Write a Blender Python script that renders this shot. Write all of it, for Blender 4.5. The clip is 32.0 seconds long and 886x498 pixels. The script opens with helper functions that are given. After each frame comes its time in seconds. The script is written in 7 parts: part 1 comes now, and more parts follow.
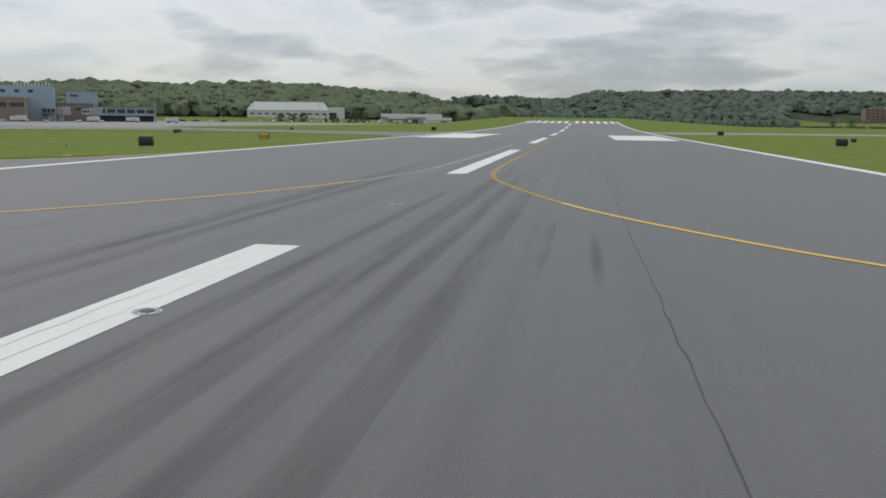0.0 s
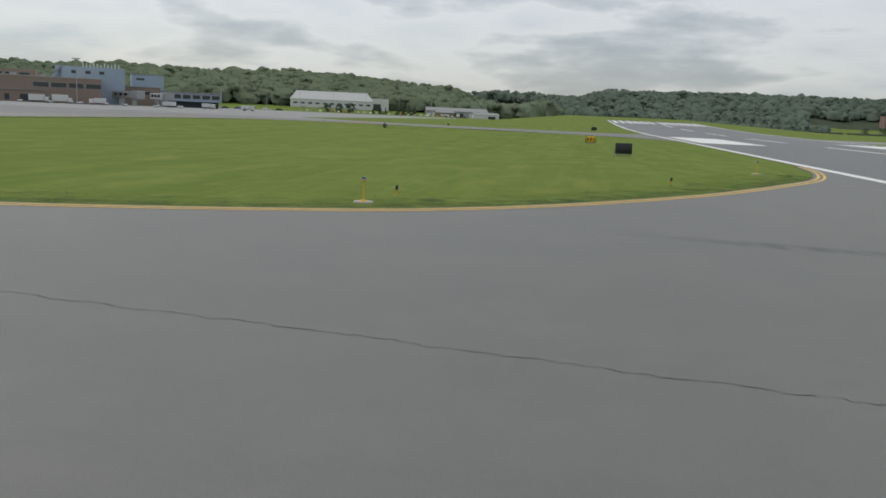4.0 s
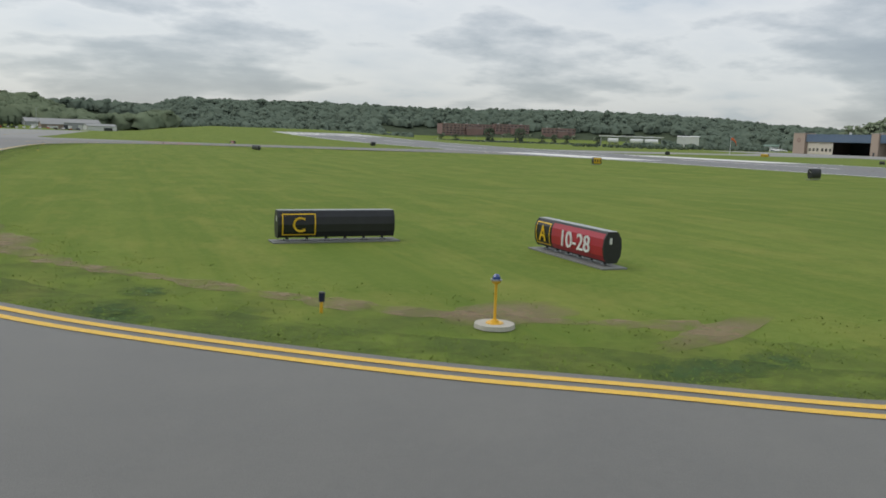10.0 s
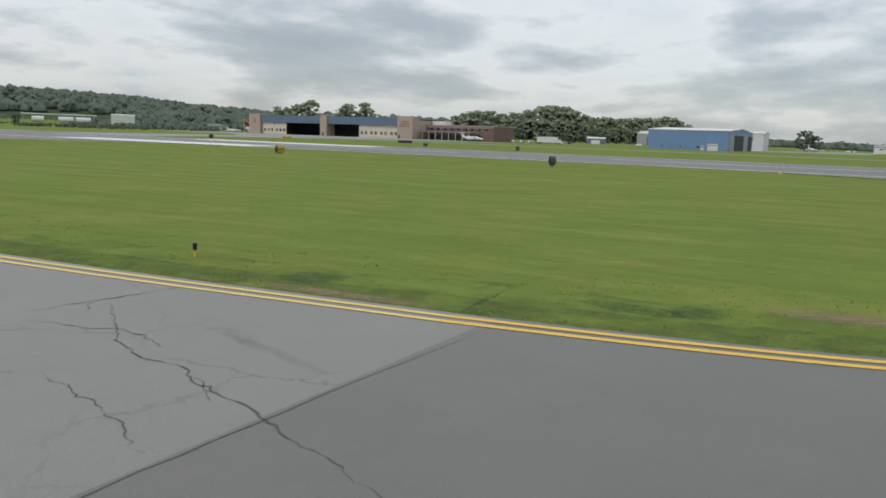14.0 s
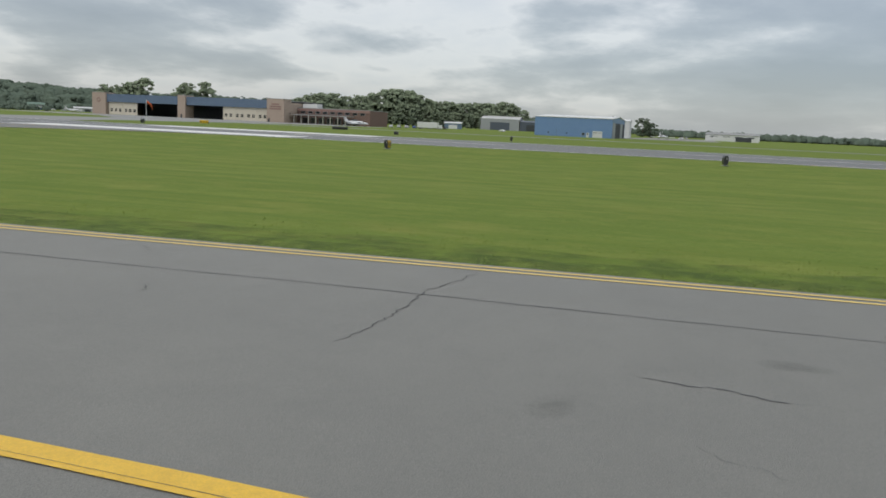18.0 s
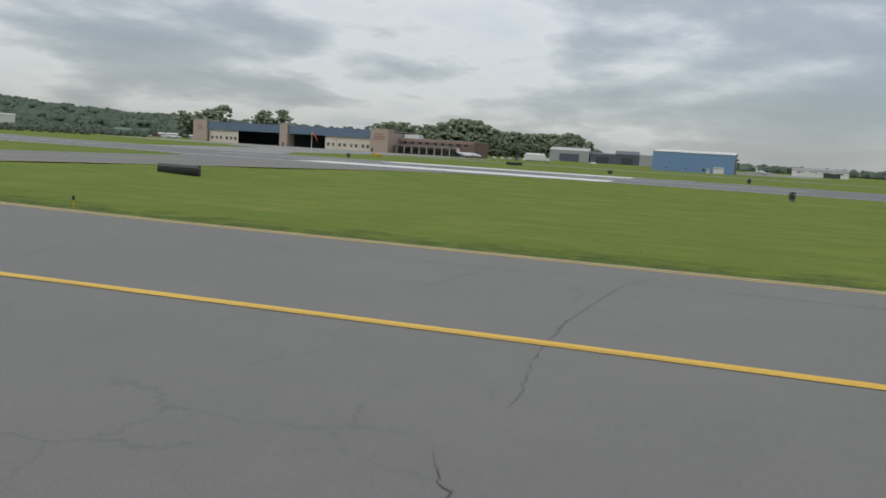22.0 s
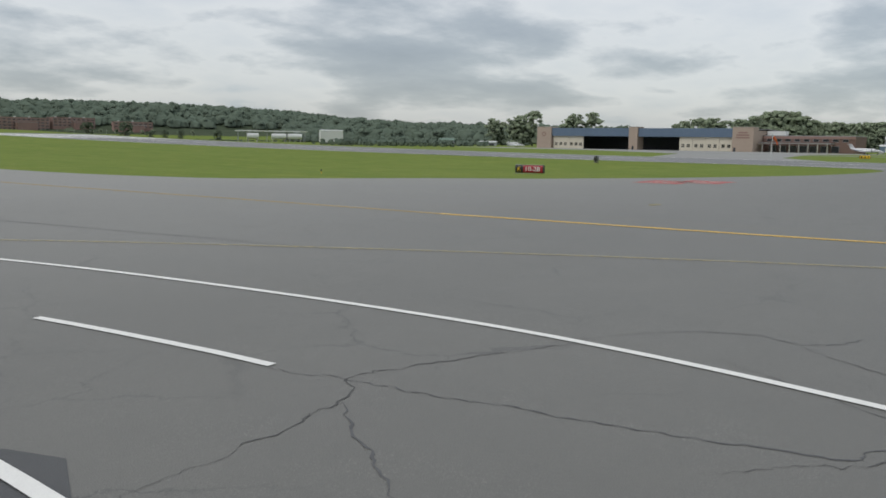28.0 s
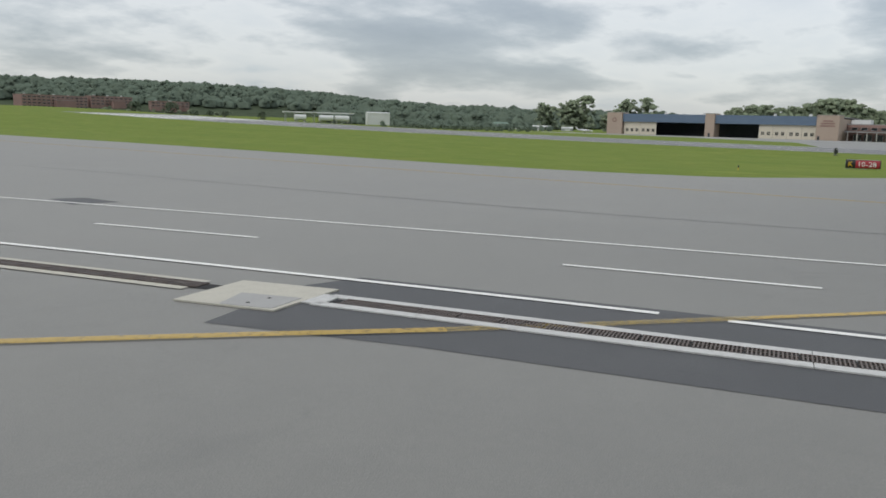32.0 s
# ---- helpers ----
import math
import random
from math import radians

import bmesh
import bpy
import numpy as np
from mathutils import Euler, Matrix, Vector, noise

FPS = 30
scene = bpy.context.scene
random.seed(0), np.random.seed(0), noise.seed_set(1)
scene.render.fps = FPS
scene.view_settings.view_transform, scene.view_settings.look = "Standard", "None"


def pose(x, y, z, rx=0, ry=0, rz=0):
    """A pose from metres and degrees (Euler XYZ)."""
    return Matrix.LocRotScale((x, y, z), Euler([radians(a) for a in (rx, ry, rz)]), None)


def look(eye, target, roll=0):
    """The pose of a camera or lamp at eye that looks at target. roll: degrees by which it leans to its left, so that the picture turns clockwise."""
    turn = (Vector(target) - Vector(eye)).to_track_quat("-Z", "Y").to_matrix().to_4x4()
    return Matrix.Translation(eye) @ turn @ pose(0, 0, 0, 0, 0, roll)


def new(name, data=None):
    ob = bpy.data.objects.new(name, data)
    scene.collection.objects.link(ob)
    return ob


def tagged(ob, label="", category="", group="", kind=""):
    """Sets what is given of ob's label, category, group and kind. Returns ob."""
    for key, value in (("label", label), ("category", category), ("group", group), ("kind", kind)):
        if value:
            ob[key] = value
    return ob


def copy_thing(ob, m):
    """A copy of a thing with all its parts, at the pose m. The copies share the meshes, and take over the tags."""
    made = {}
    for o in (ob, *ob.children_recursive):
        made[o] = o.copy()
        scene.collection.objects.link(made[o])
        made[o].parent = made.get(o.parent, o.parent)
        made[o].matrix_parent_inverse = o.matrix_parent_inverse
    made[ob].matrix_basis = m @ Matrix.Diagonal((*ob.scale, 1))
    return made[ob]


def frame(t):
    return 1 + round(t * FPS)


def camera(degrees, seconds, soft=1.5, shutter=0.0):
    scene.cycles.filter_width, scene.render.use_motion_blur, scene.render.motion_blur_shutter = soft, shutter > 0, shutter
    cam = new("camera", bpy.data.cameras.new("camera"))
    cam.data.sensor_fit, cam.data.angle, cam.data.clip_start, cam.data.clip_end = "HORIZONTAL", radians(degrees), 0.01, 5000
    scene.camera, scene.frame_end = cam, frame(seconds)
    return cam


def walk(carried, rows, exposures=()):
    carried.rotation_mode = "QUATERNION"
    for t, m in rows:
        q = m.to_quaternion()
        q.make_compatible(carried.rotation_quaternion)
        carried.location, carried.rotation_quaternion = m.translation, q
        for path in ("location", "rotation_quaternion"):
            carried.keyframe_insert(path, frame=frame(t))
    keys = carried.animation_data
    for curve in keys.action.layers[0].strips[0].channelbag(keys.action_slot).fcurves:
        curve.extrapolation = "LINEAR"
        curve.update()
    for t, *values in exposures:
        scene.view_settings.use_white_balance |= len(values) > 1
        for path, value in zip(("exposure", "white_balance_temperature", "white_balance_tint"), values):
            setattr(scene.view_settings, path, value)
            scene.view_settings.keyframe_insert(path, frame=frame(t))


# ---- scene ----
# camera and its way: seconds, x, y, z, bearing, pitch, lean
WAY = (
    (0.0, 6.21, 6.06, 2.63, -9.62, -8.95, 0.67),
    (0.5, 0.23, 6.34, 2.62, -8.47, -8.87, 1.39),
    (1.0, -5.53, 6.67, 2.62, -8.05, -8.98, 1.86),
    (1.5, -11.22, 7.03, 2.61, -9.06, -9.07, 1.73),
    (2.0, -16.85, 7.43, 2.59, -7.80, -9.20, 2.29),
    (2.5, -22.49, 7.84, 2.58, -8.80, -9.31, 2.45),
    (3.0, -28.03, 8.22, 2.56, -9.05, -9.36, 2.62),
    (3.5, -33.48, 8.60, 2.55, -8.69, -9.42, 2.74),
    (5.5, -54.74, 9.81, 2.51, -8.94, -9.07, 1.43),
    (6.0, -60.13, 9.98, 2.51, -7.68, -8.88, 1.06),
    (6.5, -65.03, 10.40, 2.51, -6.05, -8.52, 1.21),
    (7.0, -69.76, 10.92, 2.49, -4.25, -7.73, 1.38),
    (7.5, -74.29, 11.63, 2.51, -2.32, -7.82, 1.38),
    (8.0, -78.72, 12.64, 2.53, 0.57, -7.87, 1.26),
    (8.5, -82.98, 14.05, 2.56, 7.43, -7.89, 1.53),
    (9.0, -87.04, 15.76, 2.58, 10.33, -7.88, 1.71),
    (9.5, -90.95, 17.63, 2.56, 17.06, -7.78, 1.94),
    (10.0, -94.68, 19.87, 2.58, 21.50, -7.75, 1.82),
    (10.5, -98.12, 22.53, 2.59, 28.05, -7.71, 2.20),
    (11.0, -101.32, 25.40, 2.59, 33.72, -7.65, 2.25),
    (11.5, -104.20, 28.55, 2.58, 38.18, -7.75, 2.42),
    (12.0, -106.81, 32.01, 2.58, 44.34, -7.64, 2.17),
    (12.5, -108.98, 35.54, 2.56, 48.08, -7.70, 1.36),
    (13.0, -110.99, 39.55, 2.58, 53.39, -7.74, 1.80),
    (13.5, -112.86, 43.36, 2.57, 57.84, -7.73, 2.13),
    (14.0, -114.50, 47.22, 2.57, 61.32, -7.92, 1.96),
    (14.5, -115.85, 51.33, 2.58, 64.62, -7.99, 2.08),
    (15.0, -116.92, 55.60, 2.59, 67.36, -8.17, 2.11),
    (15.5, -117.70, 59.93, 2.58, 69.43, -7.98, 0.86),
    (17.5, -119.38, 78.22, 2.53, 73.27, -8.67, 2.47),
    (18.0, -119.96, 82.99, 2.52, 74.46, -8.63, 2.63),
    (18.5, -120.40, 87.57, 2.52, 73.11, -8.73, 2.51),
    (19.0, -121.02, 92.10, 2.49, 73.67, -8.17, 2.41),
    (19.5, -121.97, 96.70, 2.50, 72.56, -7.52, 2.27),
    (20.0, -123.02, 101.38, 2.53, 73.55, -7.41, 2.11),
    (20.5, -123.98, 106.19, 2.55, 74.28, -7.56, 1.97),
    (21.0, -124.94, 111.06, 2.58, 73.31, -7.19, 2.19),
    (21.5, -126.01, 115.94, 2.60, 72.00, -6.69, 2.87),
    (22.0, -127.06, 120.81, 2.62, 72.20, -6.83, 3.51),
    (22.5, -128.11, 125.67, 2.59, 72.95, -7.41, 3.49),
    (23.0, -129.24, 130.51, 2.57, 71.56, -6.94, 3.65),
    (23.5, -130.44, 135.31, 2.57, 69.91, -7.15, 3.29),
    (24.0, -131.78, 140.11, 2.57, 68.15, -7.24, 3.05),
    (24.5, -133.27, 144.91, 2.56, 66.43, -7.24, 2.65),
    (26.5, -139.41, 162.87, 2.49, 62.43, -7.36, 1.55),
    (27.0, -140.99, 167.11, 2.50, 60.37, -7.40, 1.12),
    (27.5, -142.55, 171.19, 2.53, 57.14, -7.49, 1.08),
    (28.0, -144.16, 175.13, 2.55, 54.73, -7.48, 0.91),
    (28.5, -145.88, 178.94, 2.57, 55.11, -7.81, 0.51),
    (29.0, -147.66, 182.60, 2.58, 54.40, -7.58, 1.08),
    (29.5, -149.42, 186.12, 2.58, 54.77, -8.09, 0.56),
    (30.0, -151.15, 189.53, 2.58, 55.09, -7.83, 1.62),
    (30.5, -152.87, 192.78, 2.59, 53.82, -7.84, 1.74),
    (31.0, -154.61, 195.89, 2.59, 55.04, -8.38, 1.79),
    (31.5, -156.25, 198.90, 2.60, 55.91, -8.53, 1.94),
    (32.0, -157.81, 201.83, 2.61, 53.59, -8.69, 1.63),
)


def view(x, y, z, bearing, pitch, lean):
    a, p = radians(bearing), radians(pitch)
    way = Vector((math.sin(a) * math.cos(p), math.cos(a) * math.cos(p), math.sin(p)))
    return look((x, y, z), Vector((x, y, z)) + way * 10, lean)


cam = camera(57.03, 32.0, soft=1.7)
walk(cam, [(row[0], view(*row[1:])) for row in WAY],
     ((0.0, -0.82), (3.5, -0.82), (6.0, -0.79), (9.0, -0.74), (11.0, -0.69), (12.5, -0.64), (14.0, -0.64), (15.0, -0.74), (18.0, -0.72), (20.0, -0.78), (23.0, -0.84), (24.0, -0.77), (28.0, -0.76), (29.0, -0.86), (30.0, -0.76), (31.0, -0.66), (32.0, -0.66)))

# overcast sky with broken cloud, and a weak wide sun behind it
world = bpy.data.worlds.new("world")
scene.world = world
world.use_nodes = True


def wire(tree):
    nodes, links = tree.nodes, tree.links

    def add(kind, **values):
        n = nodes.new(kind)
        for key, value in values.items():
            if key in n.inputs:
                n.inputs[key].default_value = value
        return n

    def join(a, b):
        links.new(a, b)

    return nodes, add, join


def math_node(add, join, op, a, b=None, c=None):
    n = add("ShaderNodeMath")
    n.operation = op
    for i, v in enumerate((a, b, c)):
        if v is None:
            continue
        if isinstance(v, (int, float)):
            n.inputs[i].default_value = v
        else:
            join(v, n.inputs[i])
    return n.outputs[0]


def ramp_node(add, join, fac, stops):
    n = add("ShaderNodeValToRGB")
    r = n.color_ramp
    while len(r.elements) < len(stops):
        r.elements.new(0.5)
    for e, (p, c) in zip(r.elements, stops):
        e.position, e.color = p, (*c, 1)
    join(fac, n.inputs[0])
    return n.outputs[0]


def mix_node(add, join, fac, a, b, blend="MIX"):
    n = add("ShaderNodeMix")
    n.data_type, n.blend_type = "RGBA", blend
    for i, v in ((0, fac), (6, a), (7, b)):
        if isinstance(v, (int, float)):
            n.inputs[i].default_value = v
        elif isinstance(v, tuple):
            n.inputs[i].default_value = (*v, 1)
        else:
            join(v, n.inputs[i])
    return n.outputs[2]


def build_sky():
    nodes, add, join = wire(world.node_tree)
    nodes.clear()
    sky = add("ShaderNodeTexSky")
    sky.sky_type, sky.sun_disc = "NISHITA", False
    sky.sun_elevation, sky.sun_rotation = radians(48), radians(-60)
    co = add("ShaderNodeTexCoord")
    sep = add("ShaderNodeSeparateXYZ")
    join(co.outputs["Generated"], sep.inputs[0])
    up = math_node(add, join, "MAXIMUM", sep.outputs[2], 0.0)
    flat = math_node(add, join, "ADD", up, 0.2)
    comb = add("ShaderNodeCombineXYZ")
    join(math_node(add, join, "DIVIDE", sep.outputs[0], flat), comb.inputs[0])
    join(math_node(add, join, "DIVIDE", sep.outputs[1], flat), comb.inputs[1])
    n1 = add("ShaderNodeTexNoise", Scale=0.72, Detail=7.0, Roughness=0.46, Distortion=0.35)
    n2 = add("ShaderNodeTexNoise", Scale=0.45, Detail=3.0, Roughness=0.5)
    n3 = add("ShaderNodeTexNoise", Scale=3.6, Detail=7.0, Roughness=0.58)
    for n in (n1, n2, n3):
        join(comb.outputs[0], n.inputs["Vector"])
    thick = math_node(add, join, "ADD", math_node(add, join, "MULTIPLY", n1.outputs[0], 0.58),
                      math_node(add, join, "MULTIPLY", n2.outputs[0], 0.42))
    thick = math_node(add, join, "ADD", thick, math_node(add, join, "MULTIPLY_ADD", n3.outputs[0], 0.17, -0.085))
    # the deck is heavier and greyer to the east, thinner with blue gaps to the north
    east = math_node(add, join, "MULTIPLY", sep.outputs[0], 0.022)
    thick = math_node(add, join, "ADD", thick, east)
    cloud = ramp_node(add, join, thick, [(0.385, (0.60, 0.68, 0.76)), (0.43, (0.86, 0.885, 0.91)), (0.487, (0.98, 0.985, 0.98)),
                                         (0.513, (0.75, 0.77, 0.79)), (0.545, (0.53, 0.565, 0.60)), (0.58, (0.44, 0.475, 0.52)), (0.66, (0.33, 0.365, 0.41))])
    haze = ramp_node(add, join, up, [(0.0, (1, 1, 1)), (0.06, (0.35, 0.35, 0.35)), (0.2, (0, 0, 0))])
    cloud = mix_node(add, join, math_node(add, join, "MULTIPLY", haze, 0.55), cloud, (0.54, 0.59, 0.64))
    lift = math_node(add, join, "MULTIPLY_ADD", up, 1.1, 0.92)
    bright = add("ShaderNodeVectorMath")
    bright.operation = "SCALE"
    join(cloud, bright.inputs[0])
    join(lift, bright.inputs["Scale"])
    b1 = add("ShaderNodeBackground", Strength=1.0)
    join(bright.outputs[0], b1.inputs[0])
    b2 = add("ShaderNodeBackground", Strength=0.05)
    join(sky.outputs[0], b2.inputs[0])
    both = add("ShaderNodeAddShader")
    join(b1.outputs[0], both.inputs[0])
    join(b2.outputs[0], both.inputs[1])
    out = add("ShaderNodeOutputWorld")
    join(both.outputs[0], out.inputs[0])


build_sky()
lamp = bpy.data.lights.new("sun", "SUN")
lamp.energy, lamp.angle, lamp.color = 1.0, radians(25), (1.0, 0.96, 0.9)
sun = new("sun", lamp)
sun.matrix_world = look((-300, 170, 400), (0, 0, 0))

# ---- materials ----
def material(name, colour, rough=0.6, metal=0.0, grain=(), bump=0.0, bump_scale=40.0, island=0.0, objects=0.0, spec=0.5, stretch=(1, 1, 1)):
    """A surface with noise at several scales. grain: (scale, amount, colour) laid over one another."""
    m = bpy.data.materials.new(name)
    m.use_nodes = True
    nodes, add, join = wire(m.node_tree)
    bsdf = next(n for n in nodes if n.type == "BSDF_PRINCIPLED")
    bsdf.inputs["Roughness"].default_value, bsdf.inputs["Metallic"].default_value = rough, metal
    bsdf.inputs["Specular IOR Level"].default_value = spec
    co = add("ShaderNodeTexCoord")
    mp = add("ShaderNodeMapping")
    mp.inputs["Scale"].default_value = stretch
    join(co.outputs["Object"], mp.inputs[0])
    out = colour
    for scale, amount, tone in grain:
        n = add("ShaderNodeTexNoise", Scale=scale, Detail=6.0, Roughness=0.62)
        join(mp.outputs[0], n.inputs["Vector"])
        f = add("ShaderNodeMapRange", **{"From Min": 0.42, "From Max": 0.68, "To Max": amount})
        join(n.outputs[0], f.inputs[0])
        out = mix_node(add, join, f.outputs[0], out, tone)
    if island or objects:
        info = add("ShaderNodeNewGeometry").outputs["Random Per Island"] if island else add("ShaderNodeObjectInfo").outputs["Random"]
        hsv = add("ShaderNodeHueSaturation")
        amount = island or objects
        join(math_node(add, join, "MULTIPLY_ADD", info, 2 * amount, 1 - amount), hsv.inputs["Value"])
        join(math_node(add, join, "MULTIPLY_ADD", info, 0.06 * amount, 0.5 - 0.03 * amount), hsv.inputs["Hue"])
        if isinstance(out, tuple):
            hsv.inputs["Color"].default_value = (*out, 1)
        else:
            join(out, hsv.inputs["Color"])
        out = hsv.outputs[0]
    if isinstance(out, tuple):
        bsdf.inputs["Base Color"].default_value = (*out, 1)
    else:
        join(out, bsdf.inputs["Base Color"])
    if bump:
        n = add("ShaderNodeTexNoise", Scale=bump_scale, Detail=5.0)
        join(mp.outputs[0], n.inputs["Vector"])
        b = add("ShaderNodeBump", Strength=bump, Distance=0.02)
        join(n.outputs[0], b.inputs["Height"])
        join(b.outputs[0], bsdf.inputs["Normal"])
    return m


def runway_material():
    """Grooved dark asphalt with rubber deposits drawn out along the runway."""
    m = material("runway_asphalt", (0.150, 0.148, 0.145), 0.52, grain=((0.05, 0.5, (0.12, 0.119, 0.116)), (1.3, 0.4, (0.17, 0.167, 0.158)), (9.0, 0.4, (0.12, 0.119, 0.115)), (55.0, 0.6, (0.09, 0.09, 0.088))))
    nodes, add, join = wire(m.node_tree)
    bsdf = next(n for n in nodes if n.type == "BSDF_PRINCIPLED")
    base = bsdf.inputs["Base Color"].links[0].from_socket
    co = add("ShaderNodeTexCoord")
    sep = add("ShaderNodeSeparateXYZ")
    join(co.outputs["Object"], sep.inputs[0])
    mp = add("ShaderNodeMapping")
    mp.inputs["Scale"].default_value = (1.6, 0.018, 1)
    join(co.outputs["Object"], mp.inputs[0])
    streak = add("ShaderNodeTexNoise", Scale=1.0, Detail=5.0, Roughness=0.6)
    join(mp.outputs[0], streak.inputs["Vector"])
    f = add("ShaderNodeMapRange", **{"From Min": 0.45, "From Max": 0.7, "To Max": 0.4})
    join(streak.outputs[0], f.inputs[0])
    # rubber lies within eight metres of the centreline
    off = math_node(add, join, "ABSOLUTE", sep.outputs[0])
    belt = add("ShaderNodeMapRange", **{"From Min": 4.0, "From Max": 10.0, "To Min": 1.0, "To Max": 0.1})
    join(off, belt.inputs[0])
    rubber = math_node(add, join, "MULTIPLY", f.outputs[0], belt.outputs[0])
    wave = add("ShaderNodeTexWave", Scale=8.2, Distortion=0.25)
    wave.inputs["Detail Scale"].default_value = 0.6
    wave.bands_direction = "Y"
    join(co.outputs["Object"], wave.inputs["Vector"])
    # the base colour is darker in the cut grooves
    cut = add("ShaderNodeMapRange", **{"From Min": 0.0, "From Max": 0.45, "To Min": 0.3, "To Max": 0.0})
    join(wave.outputs[1], cut.inputs[0])
    worn = mix_node(add, join, cut.outputs[0], base, (0.07, 0.07, 0.07))
    join(mix_node(add, join, rubber, worn, (0.055, 0.056, 0.06)), bsdf.inputs["Base Color"])
    n = add("ShaderNodeTexNoise", Scale=60.0, Detail=3.0)
    join(co.outputs["Object"], n.inputs["Vector"])
    hgt = math_node(add, join, "ADD", math_node(add, join, "MULTIPLY", wave.outputs[1], 0.5), n.outputs[0])
    b = add("ShaderNodeBump", Strength=0.8, Distance=0.012)
    join(hgt, b.inputs["Height"])
    join(b.outputs[0], bsdf.inputs["Normal"])
    return m


def grass_material():
    """Mown airfield grass: patches, mowing lines along the runway, straw and clover."""
    m = material("grass", (0.157, 0.214, 0.042), 0.9, spec=0.05,
                 grain=((0.03, 0.7, (0.128, 0.186, 0.034)), (0.11, 0.65, (0.20, 0.245, 0.054)), (0.33, 0.75, (0.112, 0.165, 0.03)), (1.1, 0.6, (0.112, 0.165, 0.03)), (6.0, 0.5, (0.22, 0.26, 0.066)), (40.0, 0.55, (0.10, 0.142, 0.026))),
                 bump=0.5, bump_scale=30.0)
    nodes, add, join = wire(m.node_tree)
    bsdf = next(n for n in nodes if n.type == "BSDF_PRINCIPLED")
    base = bsdf.inputs["Base Color"].links[0].from_socket
    co = add("ShaderNodeTexCoord")
    mp = add("ShaderNodeMapping")
    mp.inputs["Scale"].default_value = (0.55, 0.016, 1)
    join(co.outputs["Object"], mp.inputs[0])
    n = add("ShaderNodeTexNoise", Scale=1.0, Detail=4.0, Roughness=0.65, Distortion=0.3)
    join(mp.outputs[0], n.inputs["Vector"])
    f = add("ShaderNodeMapRange", **{"From Min": 0.42, "From Max": 0.66, "To Max": 0.68})
    join(n.outputs[0], f.inputs[0])
    out = mix_node(add, join, f.outputs[0], base, (0.11, 0.165, 0.03))
    mp3 = add("ShaderNodeMapping")
    mp3.inputs["Scale"].default_value = (1.1, 0.07, 1)
    mp3.inputs["Rotation"].default_value = (0, 0, 0.03)
    join(co.outputs["Object"], mp3.inputs[0])
    n3 = add("ShaderNodeTexNoise", Scale=1.0, Detail=5.0, Roughness=0.7)
    join(mp3.outputs[0], n3.inputs["Vector"])
    f3 = add("ShaderNodeMapRange", **{"From Min": 0.46, "From Max": 0.74, "To Max": 0.34})
    join(n3.outputs[0], f3.inputs[0])
    out = mix_node(add, join, f3.outputs[0], out, (0.25, 0.265, 0.06))
    n2 = add("ShaderNodeTexNoise", Scale=0.5, Detail=7.0, Roughness=0.7)
    mp2 = add("ShaderNodeMapping")
    mp2.inputs["Scale"].default_value = (1.0, 0.45, 1)
    mp2.inputs["Location"].default_value = (31, 7, 0)
    join(co.outputs["Object"], mp2.inputs[0])
    join(mp2.outputs[0], n2.inputs["Vector"])
    f2 = add("ShaderNodeMapRange", **{"From Min": 0.5, "From Max": 0.7, "To Max": 0.5})
    join(n2.outputs[0], f2.inputs[0])
    join(mix_node(add, join, f2.outputs[0], out, (0.27, 0.26, 0.07)), bsdf.inputs["Base Color"])
    return m


def clear_material(name, colour, cover, scale, stretch=(1, 1, 1), low=0.4, high=0.62, rough=0.8, soft=False):
    """A thin stain or deposit that covers the surface below in part."""
    m = material(name, colour, rough)
    nodes, add, join = wire(m.node_tree)
    bsdf = next(n for n in nodes if n.type == "BSDF_PRINCIPLED")
    co = add("ShaderNodeTexCoord")
    mp = add("ShaderNodeMapping")
    mp.inputs["Scale"].default_value = stretch
    join(co.outputs["Object"], mp.inputs[0])
    n = add("ShaderNodeTexNoise", Scale=scale, Detail=6.0, Roughness=0.65)
    join(mp.outputs[0], n.inputs["Vector"])
    f = add("ShaderNodeMapRange", **{"From Min": low, "From Max": high, "To Max": cover})
    join(n.outputs[0], f.inputs[0])
    cover_of = f.outputs[0]
    if soft:
        sep = add("ShaderNodeSeparateXYZ")
        join(co.outputs["Generated"], sep.inputs[0])
        for axis in (0, 1):
            far = math_node(add, join, "MULTIPLY_ADD", sep.outputs[axis], 2.0, -1.0)
            near = math_node(add, join, "SUBTRACT", 1.0, math_node(add, join, "MULTIPLY", far, far))
            cover_of = math_node(add, join, "MULTIPLY", cover_of, math_node(add, join, "MAXIMUM", near, 0.0))
    join(cover_of, bsdf.inputs["Alpha"])
    return m


